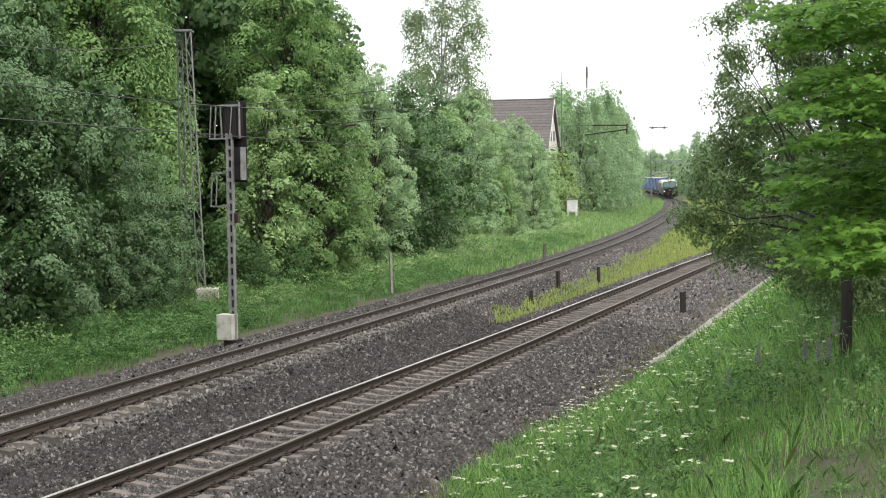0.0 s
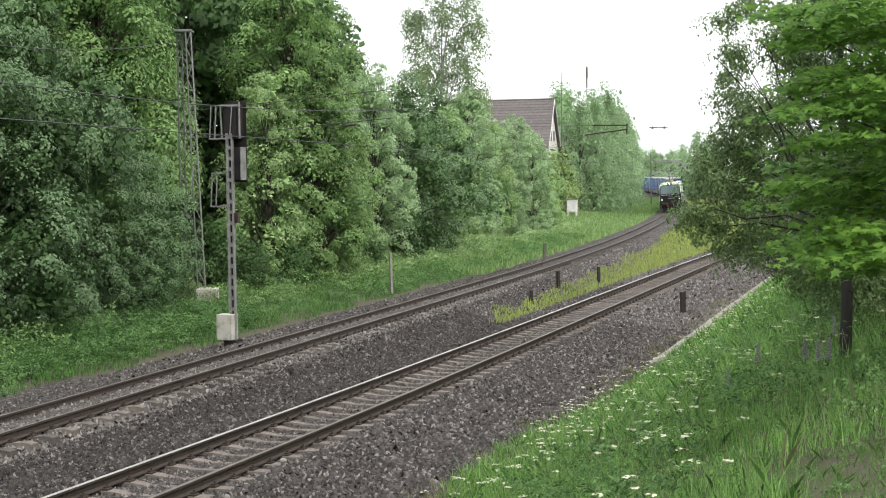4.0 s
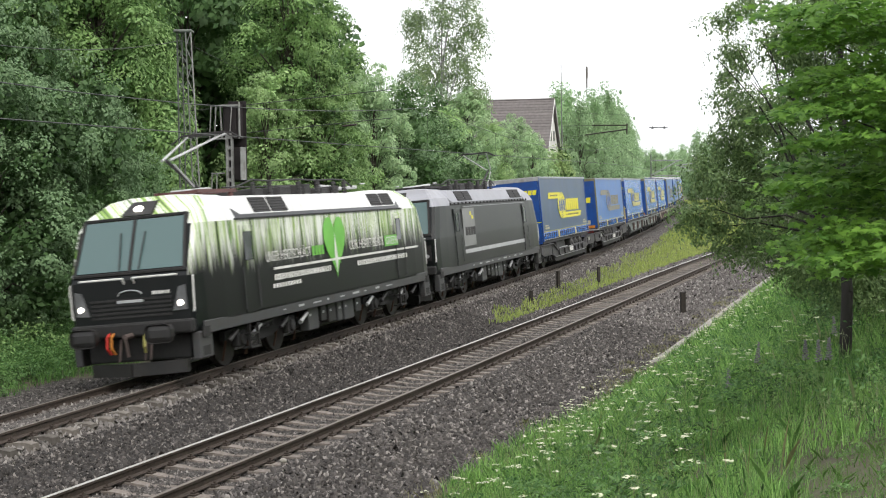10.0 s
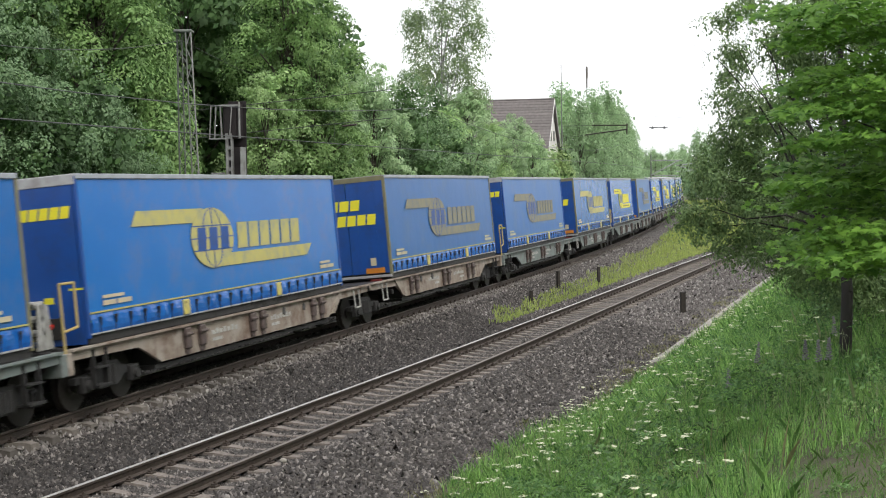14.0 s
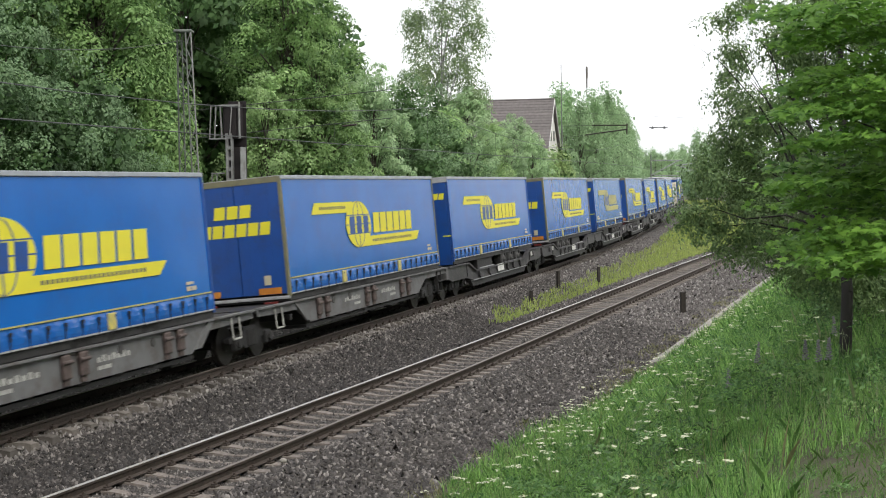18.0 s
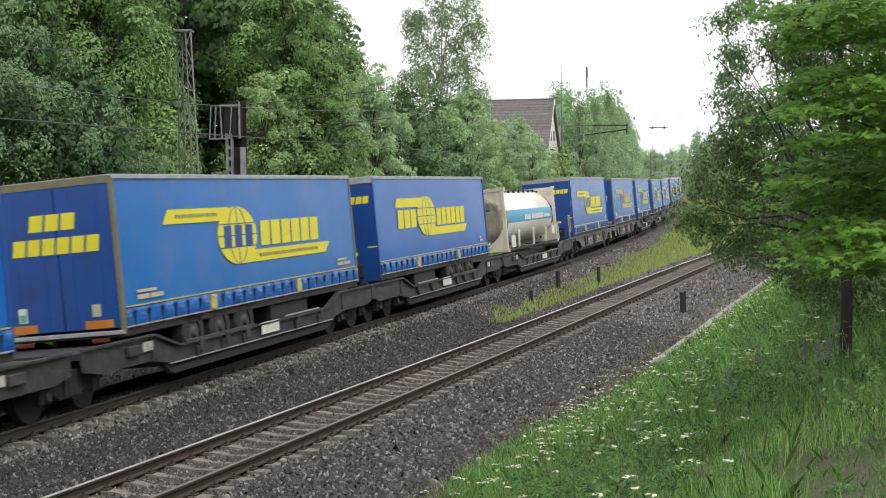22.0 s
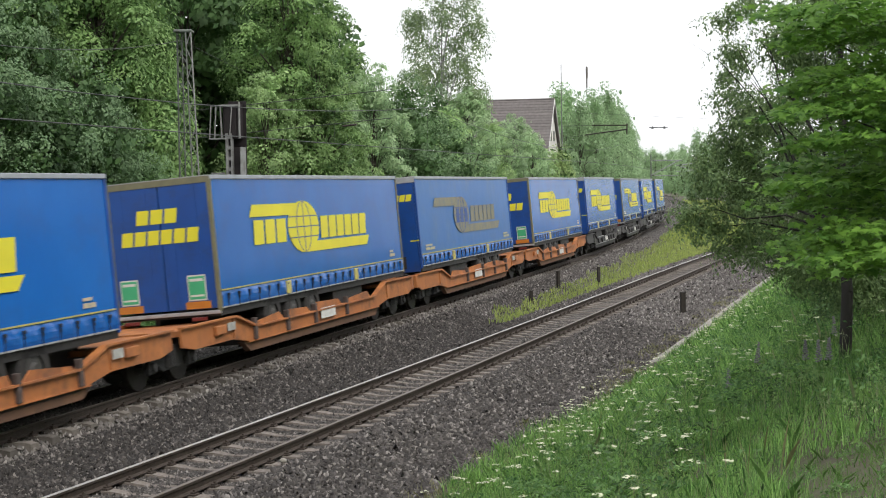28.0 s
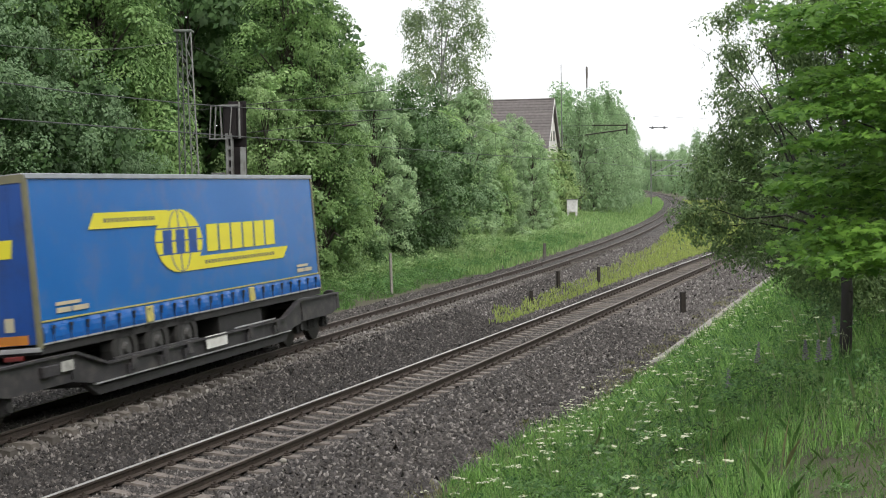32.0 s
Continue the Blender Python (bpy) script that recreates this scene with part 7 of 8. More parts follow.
        add_tube(bm, (0.05 + 0.24 * math.cos(a), y0 + 0.11, 2.98 + 0.24 * math.sin(a)), (0.05 + 0.24 * math.cos(b), y0 + 0.11, 2.98 + 0.24 * math.sin(b)), 0.035, seg=6)
    add_box(bm, -0.45, 0.55, y0 + 0.085, y0 + 0.1, 2.94, 3.02)
    part("round_sign", bm, END_BLUE, barrel, "blue ring and bar sign")
    bm = bmesh.new()
    for i in range(6):
        for j in range(2):
            add_box(bm, -0.35 + j * 0.4, -0.05 + j * 0.4, y0 + 0.09, y0 + 0.12, 2.05 + i * 0.09, 2.09 + i * 0.09)
    tagged(part("small_writing", bm, BLACK, barrel), kind="stuff")
    letters(barrel, "tank_a", 3.6, 4.9, 2.44, 2.68, 4, 1.172, WHITE_PAINT, 0.0, 0.25, 0.008)
    letters(barrel, "tank_b", 5.2, 7.9, 2.44, 2.68, 10, 1.172, WHITE_PAINT, 0.0, 0.25, 0.008)
    letters(barrel, "tank_c", 8.1, 9.5, 2.46, 2.6, 7, 1.172, WHITE_PAINT, 0.0, 0.3, 0.008)
    for y in (2.4, 5.6, 8.6):
        bm = bmesh.new()
        add_prism(bm, [(y - 0.05, 1.3), (y + 0.05, 1.3), (y + 0.25, 2.05), (y + 0.17, 2.05)], 1.04, 1.1, axis="x")
        part("saddle", bm, TANK_WHITE, t)
    part("plate", box(1.16, 1.2, 0.4, 1.15, 1.35, 1.85, bevel=0.01), WHITE_PAINT, t, "plain cream square plate")
    part("plate", box(1.16, 1.2, 9.7, 10.3, 1.6, 2.0, bevel=0.01), WHITE_PAINT, t, "plain cream square plate")
    for s in (-1.14, 1.14):
        part("bottom_rail", box(s - 0.05, s + 0.05, y0 + 0.1, y1 - 0.1, 1.22, 1.3), CHASSIS, t)
    bm = bmesh.new()
    add_tube(bm, (0.3, y0 + 0.3, 3.78), (0.3, y1 - 0.3, 3.78), 0.02, seg=6)
    for i in range(10):
        add_box(bm, 0.25, 0.35, y0 + 0.8 + i * 1.1, y0 + 0.9 + i * 1.1, 3.68, 3.82)
    part("walkway_rail", bm, CHASSIS, t)
    part("manhole", tube((0, 5.0, 3.68), (0, 5.0, 3.84), 0.3, seg=18), ALU, t)
    return t


# ---------- the rake ----------
KINDS = ["pocket", "deep", "deep", "deep", "deep", "deep", "pocket", "pocket", "pocket", "pocket", "deep", "pocket", "pocket", "pocket", "pocket", "pocket", "pocket"]
PAINTS = [WAG_DARK, WAG_GREEN, WAG_RUST, WAG_GREEN, WAG_GREEN, WAG_GREY, WAG_DARK, WAG_DARK, WAG_DARK, WAG_DARK, WAG_GREY, WAG_DARK, WAG_DARK, WAG_ORANGE, WAG_ORANGE, WAG_DARK, WAG_DARK]
# how far each load stands from an even spacing
NUDGE = [-0.25, -0.09, -0.08, -0.1, -0.22, 0.05, 0.4, 0.16, -0.25, -0.14, -0.11, 0.06, 0.01, -0.26, 0.13, -0.17, 0.3, -0.19, -0.13, -0.1, 0.0, -0.5, -0.25, -0.1, 0.06, 0.05, -0.75, -0.44, -0.38, -0.13, 0.43, 0.21, 0.57, 0.14]
WORDS = {"wagon_dark_grey": "dark grey low pocket wagon section with cranked sills", "wagon_grey_green": "grey-green deep-sided pocket wagon section, chalk-marked", "wagon_rusty_beige": "rust-stained beige deep-sided pocket wagon section", "wagon_mid_grey": "mid grey deep-sided pocket wagon section", "wagon_orange": "dirty orange low pocket wagon section"}
# state of each curtain: b bright, w worn, m worn with a fresh sign, f faded, s slate; capital letters carry the round sign
LOADS = "sfwwwffwbfbbbbwbbmBtbwwwwwBBfBBmBm"
CLOTH = {"b": (TARP, YELLOW), "w": (TARP_WORN, YELLOW_WORN), "m": (TARP_WORN, YELLOW), "f": (TARP_FADED, YELLOW_FADED), "s": (TARP_SLATE, YELLOW)}


def build_rake():
    for i, c in enumerate(LOADS):
        k, second = divmod(i, 2)
        at = 39.35 + 33.36 * k + NUDGE[i] + (17.81 if second else 0.0)
        w_at = 39.35 + 33.36 * k + (NUDGE[2 * k] + NUDGE[2 * k + 1]) / 2 - 1.0 + (HALF if second else 0.0)
        w = section(KINDS[k], PAINTS[k], not second, WORDS[PAINTS[k].name], i)
        RUNS.append((w, w_at, HALF - 0.4))
        if c == "t":
            RUNS.append((tank_container(), at, 12.0))
            continue
        cloth, ymat = CLOTH[c.lower()]
        t = trailer("R" if second else "F", i * 3 + 1, cloth, ymat, "round" if c.isupper() else "oval", plates=i in (25, 27, 29), top=4.32 if i % 5 else 4.36)
        RUNS.append((t, at, 12.0))


build_rake()
# ---------- electric locomotives ----------
def livery_forest():
    """Dark lower body; upper body printed with pale and green upright streaks like a sunlit forest."""
    m, t, p = node_mat("forest_livery")
    L = t.links
    co = t.nodes.new("ShaderNodeTexCoord")
    mp = t.nodes.new("ShaderNodeMapping")
    mp.inputs["Scale"].default_value = (2.5, 2.6, 0.09)
    # streaks run upright on the sides and slanting over the cab
    sp = t.nodes.new("ShaderNodeSeparateXYZ")
    L.new(co.outputs["Object"], sp.inputs[0])
    sm = t.nodes.new("ShaderNodeMath")
    L.new(sp.outputs[0], sm.inputs[0])
    L.new(sp.outputs[1], sm.inputs[1])
    cb = t.nodes.new("ShaderNodeCombineXYZ")
    L.new(sm.outputs[0], cb.inputs[1])
    L.new(sp.outputs[2], cb.inputs[2])
    L.new(cb.outputs[0], mp.inputs[0])
    n1 = t.nodes.new("ShaderNodeTexNoise")
    n1.inputs["Scale"].default_value, n1.inputs["Detail"].default_value = 1.6, 6
    L.new(mp.outputs[0], n1.inputs["Vector"])
    r = t.nodes.new("ShaderNodeValToRGB")
    e = r.color_ramp.elements
    e[0].position, e[0].color = 0.36, (0.03, 0.05, 0.02, 1)
    e[1].position, e[1].color = 0.39, (0.16, 0.3, 0.05, 1)
    for pos, c in ((0.425, (0.36, 0.5, 0.14, 1)), (0.445, (0.72, 0.74, 0.68, 1)), (0.465, (0.74, 0.76, 0.7, 1)), (0.475, (0.07, 0.11, 0.03, 1)), (0.485, (0.7, 0.73, 0.64, 1)), (0.52, (0.76, 0.78, 0.74, 1)), (0.53, (0.04, 0.06, 0.025, 1)), (0.55, (0.14, 0.29, 0.04, 1)), (0.575, (0.4, 0.52, 0.2, 1)), (0.6, (0.68, 0.72, 0.62, 1)), (0.63, (0.74, 0.76, 0.72, 1))):
        k = e.new(pos)
        k.color = c
    L.new(n1.outputs[0], r.inputs[0])
    sep = t.nodes.new("ShaderNodeSeparateXYZ")
    L.new(co.outputs["Object"], sep.inputs[0])
    n2 = t.nodes.new("ShaderNodeTexNoise")
    n2.inputs["Scale"].default_value = 3.0
    L.new(mp.outputs[0], n2.inputs["Vector"])
    ad = t.nodes.new("ShaderNodeMath")
    ad.operation = "MULTIPLY_ADD"
    ad.inputs[1].default_value = 1.5
    L.new(n2.outputs[0], ad.inputs[0])
    L.new(sep.outputs[2], ad.inputs[2])
    mr = t.nodes.new("ShaderNodeMapRange")
    mr.inputs[1].default_value, mr.inputs[2].default_value = 3.0, 3.62
    L.new(ad.outputs[0], mr.inputs[0])
    mix = t.nodes.new("ShaderNodeMix")
    mix.data_type = "RGBA"
    L.new(mr.outputs[0], mix.inputs[0])
    mix.inputs[6].default_value = (0.006, 0.0065, 0.0065, 1)
    L.new(r.outputs[0], mix.inputs[7])
    L.new(mix.outputs[2], p.inputs["Base Color"])
    p.inputs["Roughness"].default_value = 0.4
    p.inputs["Specular IOR Level"].default_value = 0.22
    return m


LIVERY = livery_forest()
LOCO_BLACK = surface("loco_black_paint", (0.006, 0.0078, 0.0085), (0.009, 0.0105, 0.011), 1.5, 0.3, spec=0.3, bump=0.02, dirt=(0.012, 0.013, 0.0135), dirt_scale=1.4, dirt_amount=0.5)
LOCO_GREY = surface("loco_frame_grey", (0.055, 0.057, 0.06), (0.04, 0.04, 0.042), 2, 0.5, bump=0.06, dirt=(0.06, 0.05, 0.042), dirt_scale=2.5)
APRON = surface("apron_dark", (0.022, 0.0215, 0.0215), (0.014, 0.0135, 0.013), 3, 0.55, bump=0.1, dirt=(0.035, 0.03, 0.026), dirt_scale=3)
ROOF_WHITE = surface("roof_white", (0.7, 0.71, 0.7), (0.62, 0.63, 0.62), 1.5, 0.4, bump=0.03, dirt=(0.4, 0.38, 0.35), dirt_scale=2)
ROOF_SILVER = surface("roof_silver", (0.3, 0.305, 0.34), (0.25, 0.255, 0.285), 1.5, 0.42, bump=0.03, dirt=(0.2, 0.19, 0.18), dirt_scale=2)
LENS_GREY = surface("headlight_housing_grey", (0.13, 0.135, 0.14), (0.09, 0.092, 0.095), 5, 0.3, bump=0.05)
PANEL_GREY = surface("sign_panel_grey", (0.23, 0.235, 0.23), (0.2, 0.205, 0.2), 2, 0.45, bump=0.02)
SILVER = surface("silver_stripe", (0.45, 0.46, 0.47), (0.38, 0.39, 0.4), 2, 0.4, bump=0.02)
PANTO_RED = surface("insulator_red", (0.1, 0.035, 0.03), (0.07, 0.028, 0.026), 4, 0.5, bump=0.05)
LEAF_SIGN = surface("heart_green", (0.16, 0.5, 0.06), (0.12, 0.42, 0.05), 2, 0.4, bump=0.02)


def glass_mat(name, colour, rough=0.05):
    m, t, p = node_mat(name)
    p.inputs["Base Color"].default_value = (*colour, 1)
    p.inputs["Roughness"].default_value = rough
    p.inputs["Coat Weight"].default_value = 0.15
    p.inputs["Specular IOR Level"].default_value = 0.65
    return m


# teal glass tint lightened to paint in the reflected sky
SCREEN = glass_mat("tinted_windscreen", (0.07, 0.125, 0.125), 0.1)
LAMP_ON = bpy.data.materials.new("headlight_glow")
LAMP_ON.use_nodes = True
LAMP_ON.node_tree.nodes["Principled BSDF"].inputs["Emission Color"].default_value = (1.0, 0.93, 0.8, 1)
LAMP_ON.node_tree.nodes["Principled BSDF"].inputs["Emission Strength"].default_value = 6.0

LEN = 18.55


def shell(cab_white):
    """Body shell as rings along the length; both cabs slope back above the waist."""
    bm = bmesh.new()
    ring = [(1.47, 1.0), (1.5, 1.15), (1.5, 2.2), (1.47, 3.28), (1.34, 3.56), (1.02, 3.88), (0.5, 3.95)]
    ring = ring + [(-a, b) for a, b in ring[::-1]]
    # between the cabs the roof is lower, with one steep panel above the gutter
    mid = [(1.47, 1.0), (1.5, 1.15), (1.5, 2.2), (1.47, 3.28), (1.425, 3.4), (1.24, 3.8), (0.62, 3.88)]
    mid = mid + [(-a, b) for a, b in mid[::-1]]

    def slant(z):
        return 0.0 if z < 2.2 else (z - 2.2) / 1.3 * 0.6 if z < 3.5 else 0.6 + (z - 3.5) / 0.45 * 0.75

    def row(y, w, k, s, outline=ring):
        return [bm.verts.new((a * (w if abs(a) > 0.6 else 1), y + s * k * slant(b), b)) for a, b in outline]
    rows = [row(0.62, 0.9, 1, 1), row(0.7, 0.96, 1, 1), row(1.15, 0.99, 1, 1), row(2.1, 1, 0.5, 1), row(3.1, 1, 0, 1)]
    rows += [row(y, 1, 0, 1, mid) for y in (3.45, 5.5, 8.0, 11.0, 13.5, LEN - 3.45)]
    rows += [row(LEN - 3.1, 1, 0, -1), row(LEN - 2.1, 1, 0.5, -1), row(LEN - 1.15, 0.985, 1, -1), row(LEN - 0.7, 0.96, 1, -1), row(LEN - 0.62, 0.9, 1, -1)]
    n = len(ring)
    roof = {3, 4, 5, 6, 7, 8, 9}
    for i, (a, b) in enumerate(zip(rows, rows[1:])):
        for j in range(n):
            f = bm.faces.new((a[j], b[j], b[(j + 1) % n], a[(j + 1) % n]))
            inner = 2 <= i <= len(rows) - 4
            k = min(j, n - 2 - j)
            if inner:
                # black band above the gutter paints in the shadow of the recess
                f.material_index = 2 if j in (3, 9) and 4 <= i <= len(rows) - 6 else 1 if j in roof else 0
            else:
                f.material_index = 2 if k < 2 or j == n - 1 else 0 if k == 2 or cab_white else 1
    for r in (rows[0], rows[-1]):
        m = n // 2
        for j in range(m - 1):
            f = bm.faces.new((r[j], r[j + 1], r[n - 2 - j], r[n - 1 - j]))
            f.material_index = 2 if j < 3 else 0 if cab_white else 1
    return bm


def front_face(z, w):
    """How far back the cab front lies at height z."""
    return 0.62 + (0.0 if z < 2.2 else (z - 2.2) / 1.3 * 0.6)


def locomotive(first):
    if first:
        t = thing("locomotive", "electric locomotive in black, white and green forest livery, headlights on", "locomotive", "locomotives")
        paint, roof = LIVERY, ROOF_WHITE
    else:
        t = thing("locomotive", "plain black electric locomotive with silver roof edge and stripe", "locomotive", "locomotives")
        paint, roof = LOCO_BLACK, ROOF_SILVER
    body = part("body", shell(first), [paint, roof, LOCO_BLACK], t)
    # cab fronts
    for end in (0, 1):
        e = (lambda v: v) if end == 0 else (lambda v: LEN - v)
        sg = -1 if end == 0 else 1
        for s in (-1, 1):
            a, b = (0.03, 1.26) if s > 0 else (-1.26, -0.03)
            z0, z1 = 2.4, 3.46
            y0, y1 = front_face(z0, 0), front_face(z1, 0)
            bm = bmesh.new()
            ins = [(a, e(y0 - 0.03), z0), (b, e(y0 - 0.03), z0), (b * (0.92 if s > 0 else 1), e(y1 - 0.03), z1), (a * (0.92 if s < 0 else 1), e(y1 - 0.03), z1)]
            f1 = [bm.verts.new(v) for v in ins]
            f2 = [bm.verts.new((v[0], v[1] - sg * 0.04, v[2])) for v in ins]
            bm.faces.new(f1), bm.faces.new(f2[::-1])
            for i in range(4):
                bm.faces.new((f1[i], f2[i], f2[(i + 1) % 4], f1[(i + 1) % 4]))
            wnd = part("windscreen", bm, SCREEN, t, "tinted windscreen half")
            bm = bmesh.new()
            xm = (a + b) / 2
            add_tube(bm, (xm - 0.42 * s, e(front_face(2.4, 0) - 0.06), 2.42), (xm - 0.36 * s, e(front_face(3.2, 0) - 0.06), 3.2), 0.014, seg=5)
            part("wiper", bm, BLACK, wnd)
        # dark frame round the windscreens, and the lamp panel above them
        for a0, b0, c0, d0 in ((-1.34, 1.34, 2.31, 2.38), (-1.2, 1.2, 3.47, 3.54)):
            ys = sorted((e(front_face(c0, 0) - 0.035), e(front_face(d0, 0) + 0.06)))
            part("screen_frame", box(a0, b0, ys[0], ys[1], c0, d0, bevel=0.015), BLACK, t)
        for a0, k0 in ((-1.33, 0.1), (-0.03, 0.0), (1.25, -0.1)):
            part("screen_pillar", slant_bar(e, a0, a0 + 0.07, k0), BLACK, t)
        part("lamp_panel", lamp_panel_bm(e), BLACK, t)
        # waist trim and lights
        part("handrail", rail_front(e), WHITE_PAINT, t, "white handrail below the windscreen")
        part("front_grille", nose_grille_bm(e), BLACK, t, "black louvres across the nose")
        for s in (-1, 1):
            h = part("headlight", prism([(s * 0.98, 1.48), (s * 1.3, 1.5), (s * 1.3, 2.02), (s * 1.14, 1.98)], min(e(0.585), e(0.8)), max(e(0.585), e(0.8))), CHASSIS if not first else LENS_GREY, t, "grey headlight cluster")
            part("lens", tube((s * 1.17, e(0.6), 1.64), (s * 1.17, e(0.56), 1.64), 0.06, seg=16), LAMP_ON if first and end == 0 else ALU, h)
            part("buffer", loco_buffer(s * 0.875, e, sg), APRON, t)
            part("corner_step", corner_step_bm(s, e), LOCO_GREY, t, "grey corner step with two footholes")
            for lift, z0, z1 in ((0.0, 0.48, 0.68), (0.025, 0.86, 1.08)):
                part("foothole", foothole_bm(s, e, lift, z0, z1), BLACK, t)
            m = part("grab_bar", arm_bm(s, e), WHITE_PAINT, t, "white bent grab bar at the cab corner")
        part("top_lamp", tube((0, e(1.46), 3.68), (0, e(1.32), 3.67), 0.08, seg=14), LAMP_ON if first and end == 0 else ALU, t)
        part("lower_apron", apron_bm(e), BLACK, t, "dark lower front apron")
        part("coupling", hook_bm(e), BRACKET, t)
        for hx, hm in ((-0.42, ORANGE_PLATE), (-0.52, RED_PLATE), (0.36, LINE_YELLOW)):
            part("brake_hose", hose_bm(hx, e), hm, t, "coloured brake hose tap beside the coupling")
        part("snow_plough", plough_bm(e), APRON, t, "dark snow plough below the buffers")
        if end == 0:
            part("front_plate", box(-0.3, 0.3, 0.585, 0.62, 1.72, 1.78), SILVER, t)
            part("front_badge", badge_bm(), SILVER, t, "silver oval badge outline")
            part("front_bars", front_bars(), WHITE_PAINT, t)
    # side doors, windows and steps
    for y in (3.15, LEN - 4.0):
        d = part("cab_door", box(1.49, 1.515, y, y + 0.72, 1.15, 3.15, bevel=0.01), paint, t)
        part("door_window", box(1.515, 1.525, y + 0.14, y + 0.58, 2.35, 3.0, bevel=0.02), SCREEN_DARK, d)
        for s in (-0.06, 0.78):
            part("grab_rail", tube((1.54, y + s, 1.25), (1.54, y + s, 2.2), 0.012, seg=6), LOCO_GREY, d)
        part("step", ladder_bm(y), BLACK, t)
    part("frame_skirt", box(-1.5, 1.5, 0.95, LEN - 0.95, 0.92, 1.2, bevel=0.02), LOCO_GREY, t, "grey frame skirt with small notices")
    bm = bmesh.new()
    for i in range(9):
        y = 5.3 + i * 1.0
        add_box(bm, 1.501, 1.506, y, y + 0.15 + 0.4 * ((i * 7) % 3) / 2, 1.03, 1.065 + 0.02 * (i % 2))
    tagged(part("notice_bar", bm, SILVER, t), kind="stuff")
    # roof slopes: grilles
    for y in (4.3, 12.9):
        for k in range(2):
            part("roof_grille", grille_bm(y + k * 1.1), CHASSIS, t, "dark grey roof louvre panel")
    part("gutter", gutter_bm(not first), BLACK, t)
    part("roof_gear", roof_gear_bm(), CHASSIS, t, "grey insulators and cables on the roof")
    part("roof_gear_front", gear_bm(3.2), PANTO_RED if first else CHASSIS, t, "red insulators and frame under the pantograph")
    pantograph(t, 4.0, 1, up=first)
    pantograph(t, LEN - 4.2, -1, up=not first)
    # bogies
    for y in (4.74, 14.24):
        b = part("bogie", shared_mesh("loco_bogie", loco_bogie_bm, BLACK), None, t, "black locomotive bogie with dampers")
        b.matrix_basis = pose(0, y, 0)
        for dy in (-1.5, 1.5):
            w = part("wheelset", shared_mesh("loco_wheelset", loco_wheel_bm, WHEEL_STEEL), None, b)
            w.matrix_basis = pose(0, dy, 0)
    part("underfloor_box", box(-1.2, 1.05, 7.6, 11.2, 0.35, 0.93, bevel=0.04), CHASSIS, t, "grey transformer casing under the floor")
    for y, w, z in ((7.35, 0.75, 0.34), (8.3, 0.4, 0.5), (8.85, 0.55, 0.42), (9.55, 0.35, 0.38), (10.05, 0.8, 0.36), (11.0, 0.5, 0.5)):
        q = part("equipment_box", box(1.05, 1.3, y, y + w, z, 0.9, bevel=0.025), APRON if z > 0.4 else LOCO_GREY, t, "grey equipment box under the frame")
        part("label_plate", box(1.3, 1.305, y + 0.1, y + 0.22, 0.7, 0.76), SILVER, q)
    # silver on some dampers paints the bright glints under the frame
    for y in (2.6, 3.9, 5.6, 6.9, 12.1, 13.4, 15.1, 16.4):
        part("damper", tube((1.34, y - 0.22, 0.62), (1.36, y + 0.25, 0.82), 0.055, 0.045, seg=10), SILVER if int(y * 10) % 2 else APRON, t, "pale damper beside the bogie")
        part("sand_pipe", tube((1.1, y + 0.3, 0.85), (0.85, y + 0.42, 0.14), 0.025, seg=6), RUST_BROWN, t)
    for i, y in enumerate((7.1, 11.6)):
        part("air_tank", tube((0.9, y, 0.62), (0.9, y + 0.35, 0.62), 0.2, seg=14), BLACK, t)
    if first:
        x = 1.512
        h = []
        for i in range(41):
            a = math.pi * 2 * i / 40
            h.append((9.25 + 0.82 * (math.sin(a) ** 3), 2.52 + 0.9 * (0.81 * math.cos(a) - 0.31 * math.cos(2 * a) - 0.125 * math.cos(3 * a) - 0.06 * math.cos(4 * a))))
        part("heart", prism(h[:-1], x, x + 0.006, axis="x"), LEAF_SIGN, t, "green leaf heart painted on the side")
        part("white_line", prism([(4.9, 2.03), (16.8, 2.03), (16.8, 2.09), (4.9, 2.09)], x + 0.006, x + 0.01, axis="x"), WHITE_PAINT, t)
        part("pulse_star", prism([(9.13, 2.06), (9.25, 1.7), (9.37, 2.06), (9.25, 2.75)], x + 0.01, x + 0.014, axis="x"), WHITE_PAINT, t)
        bm = bmesh.new()
        add_letters(bm, 4.9, 8.8, 1.78, 1.92, 26, x, 0.0, 0.3)
        add_letters(bm, 10.9, 15.6, 1.78, 1.92, 28, x, 0.0, 0.3)
        add_letters(bm, 4.75, 6.6, 1.6, 1.7, 10, x, 0.0, 0.3)
        tagged(part("small_writing", bm, WHITE_PAINT, t), kind="stuff")
        bm = bmesh.new()
        add_letters(bm, 7.5, 8.4, 2.24, 2.48, 4, x, 0.0, 0.25)
        tagged(part("green_writing", bm, LEAF_SIGN, t), kind="stuff")
        part("green_word_panel", prism([(13.5, 2.2), (14.8, 2.2), (14.8, 2.52), (13.5, 2.52)], x, x + 0.004, axis="x"), LEAF_SIGN, t)
        words(t, "UNSER HERZ SCHLÄGT", 4.5, 7.4, 2.24, 0.25, x)
        words(t, "OUR HEART BEATS", 10.35, 13.35, 2.25, 0.27, x)
        words(t, "GREEN", 13.6, 14.7, 2.25, 0.24, x + 0.004)
    else:
        x = 1.506
        part("sign_panel", prism([(4.35, 1.78), (6.1, 1.78), (6.1, 3.14), (4.35, 3.14)], x, x + 0.006, axis="x"), PANEL_GREY, t, "silver panel with plain block sign")
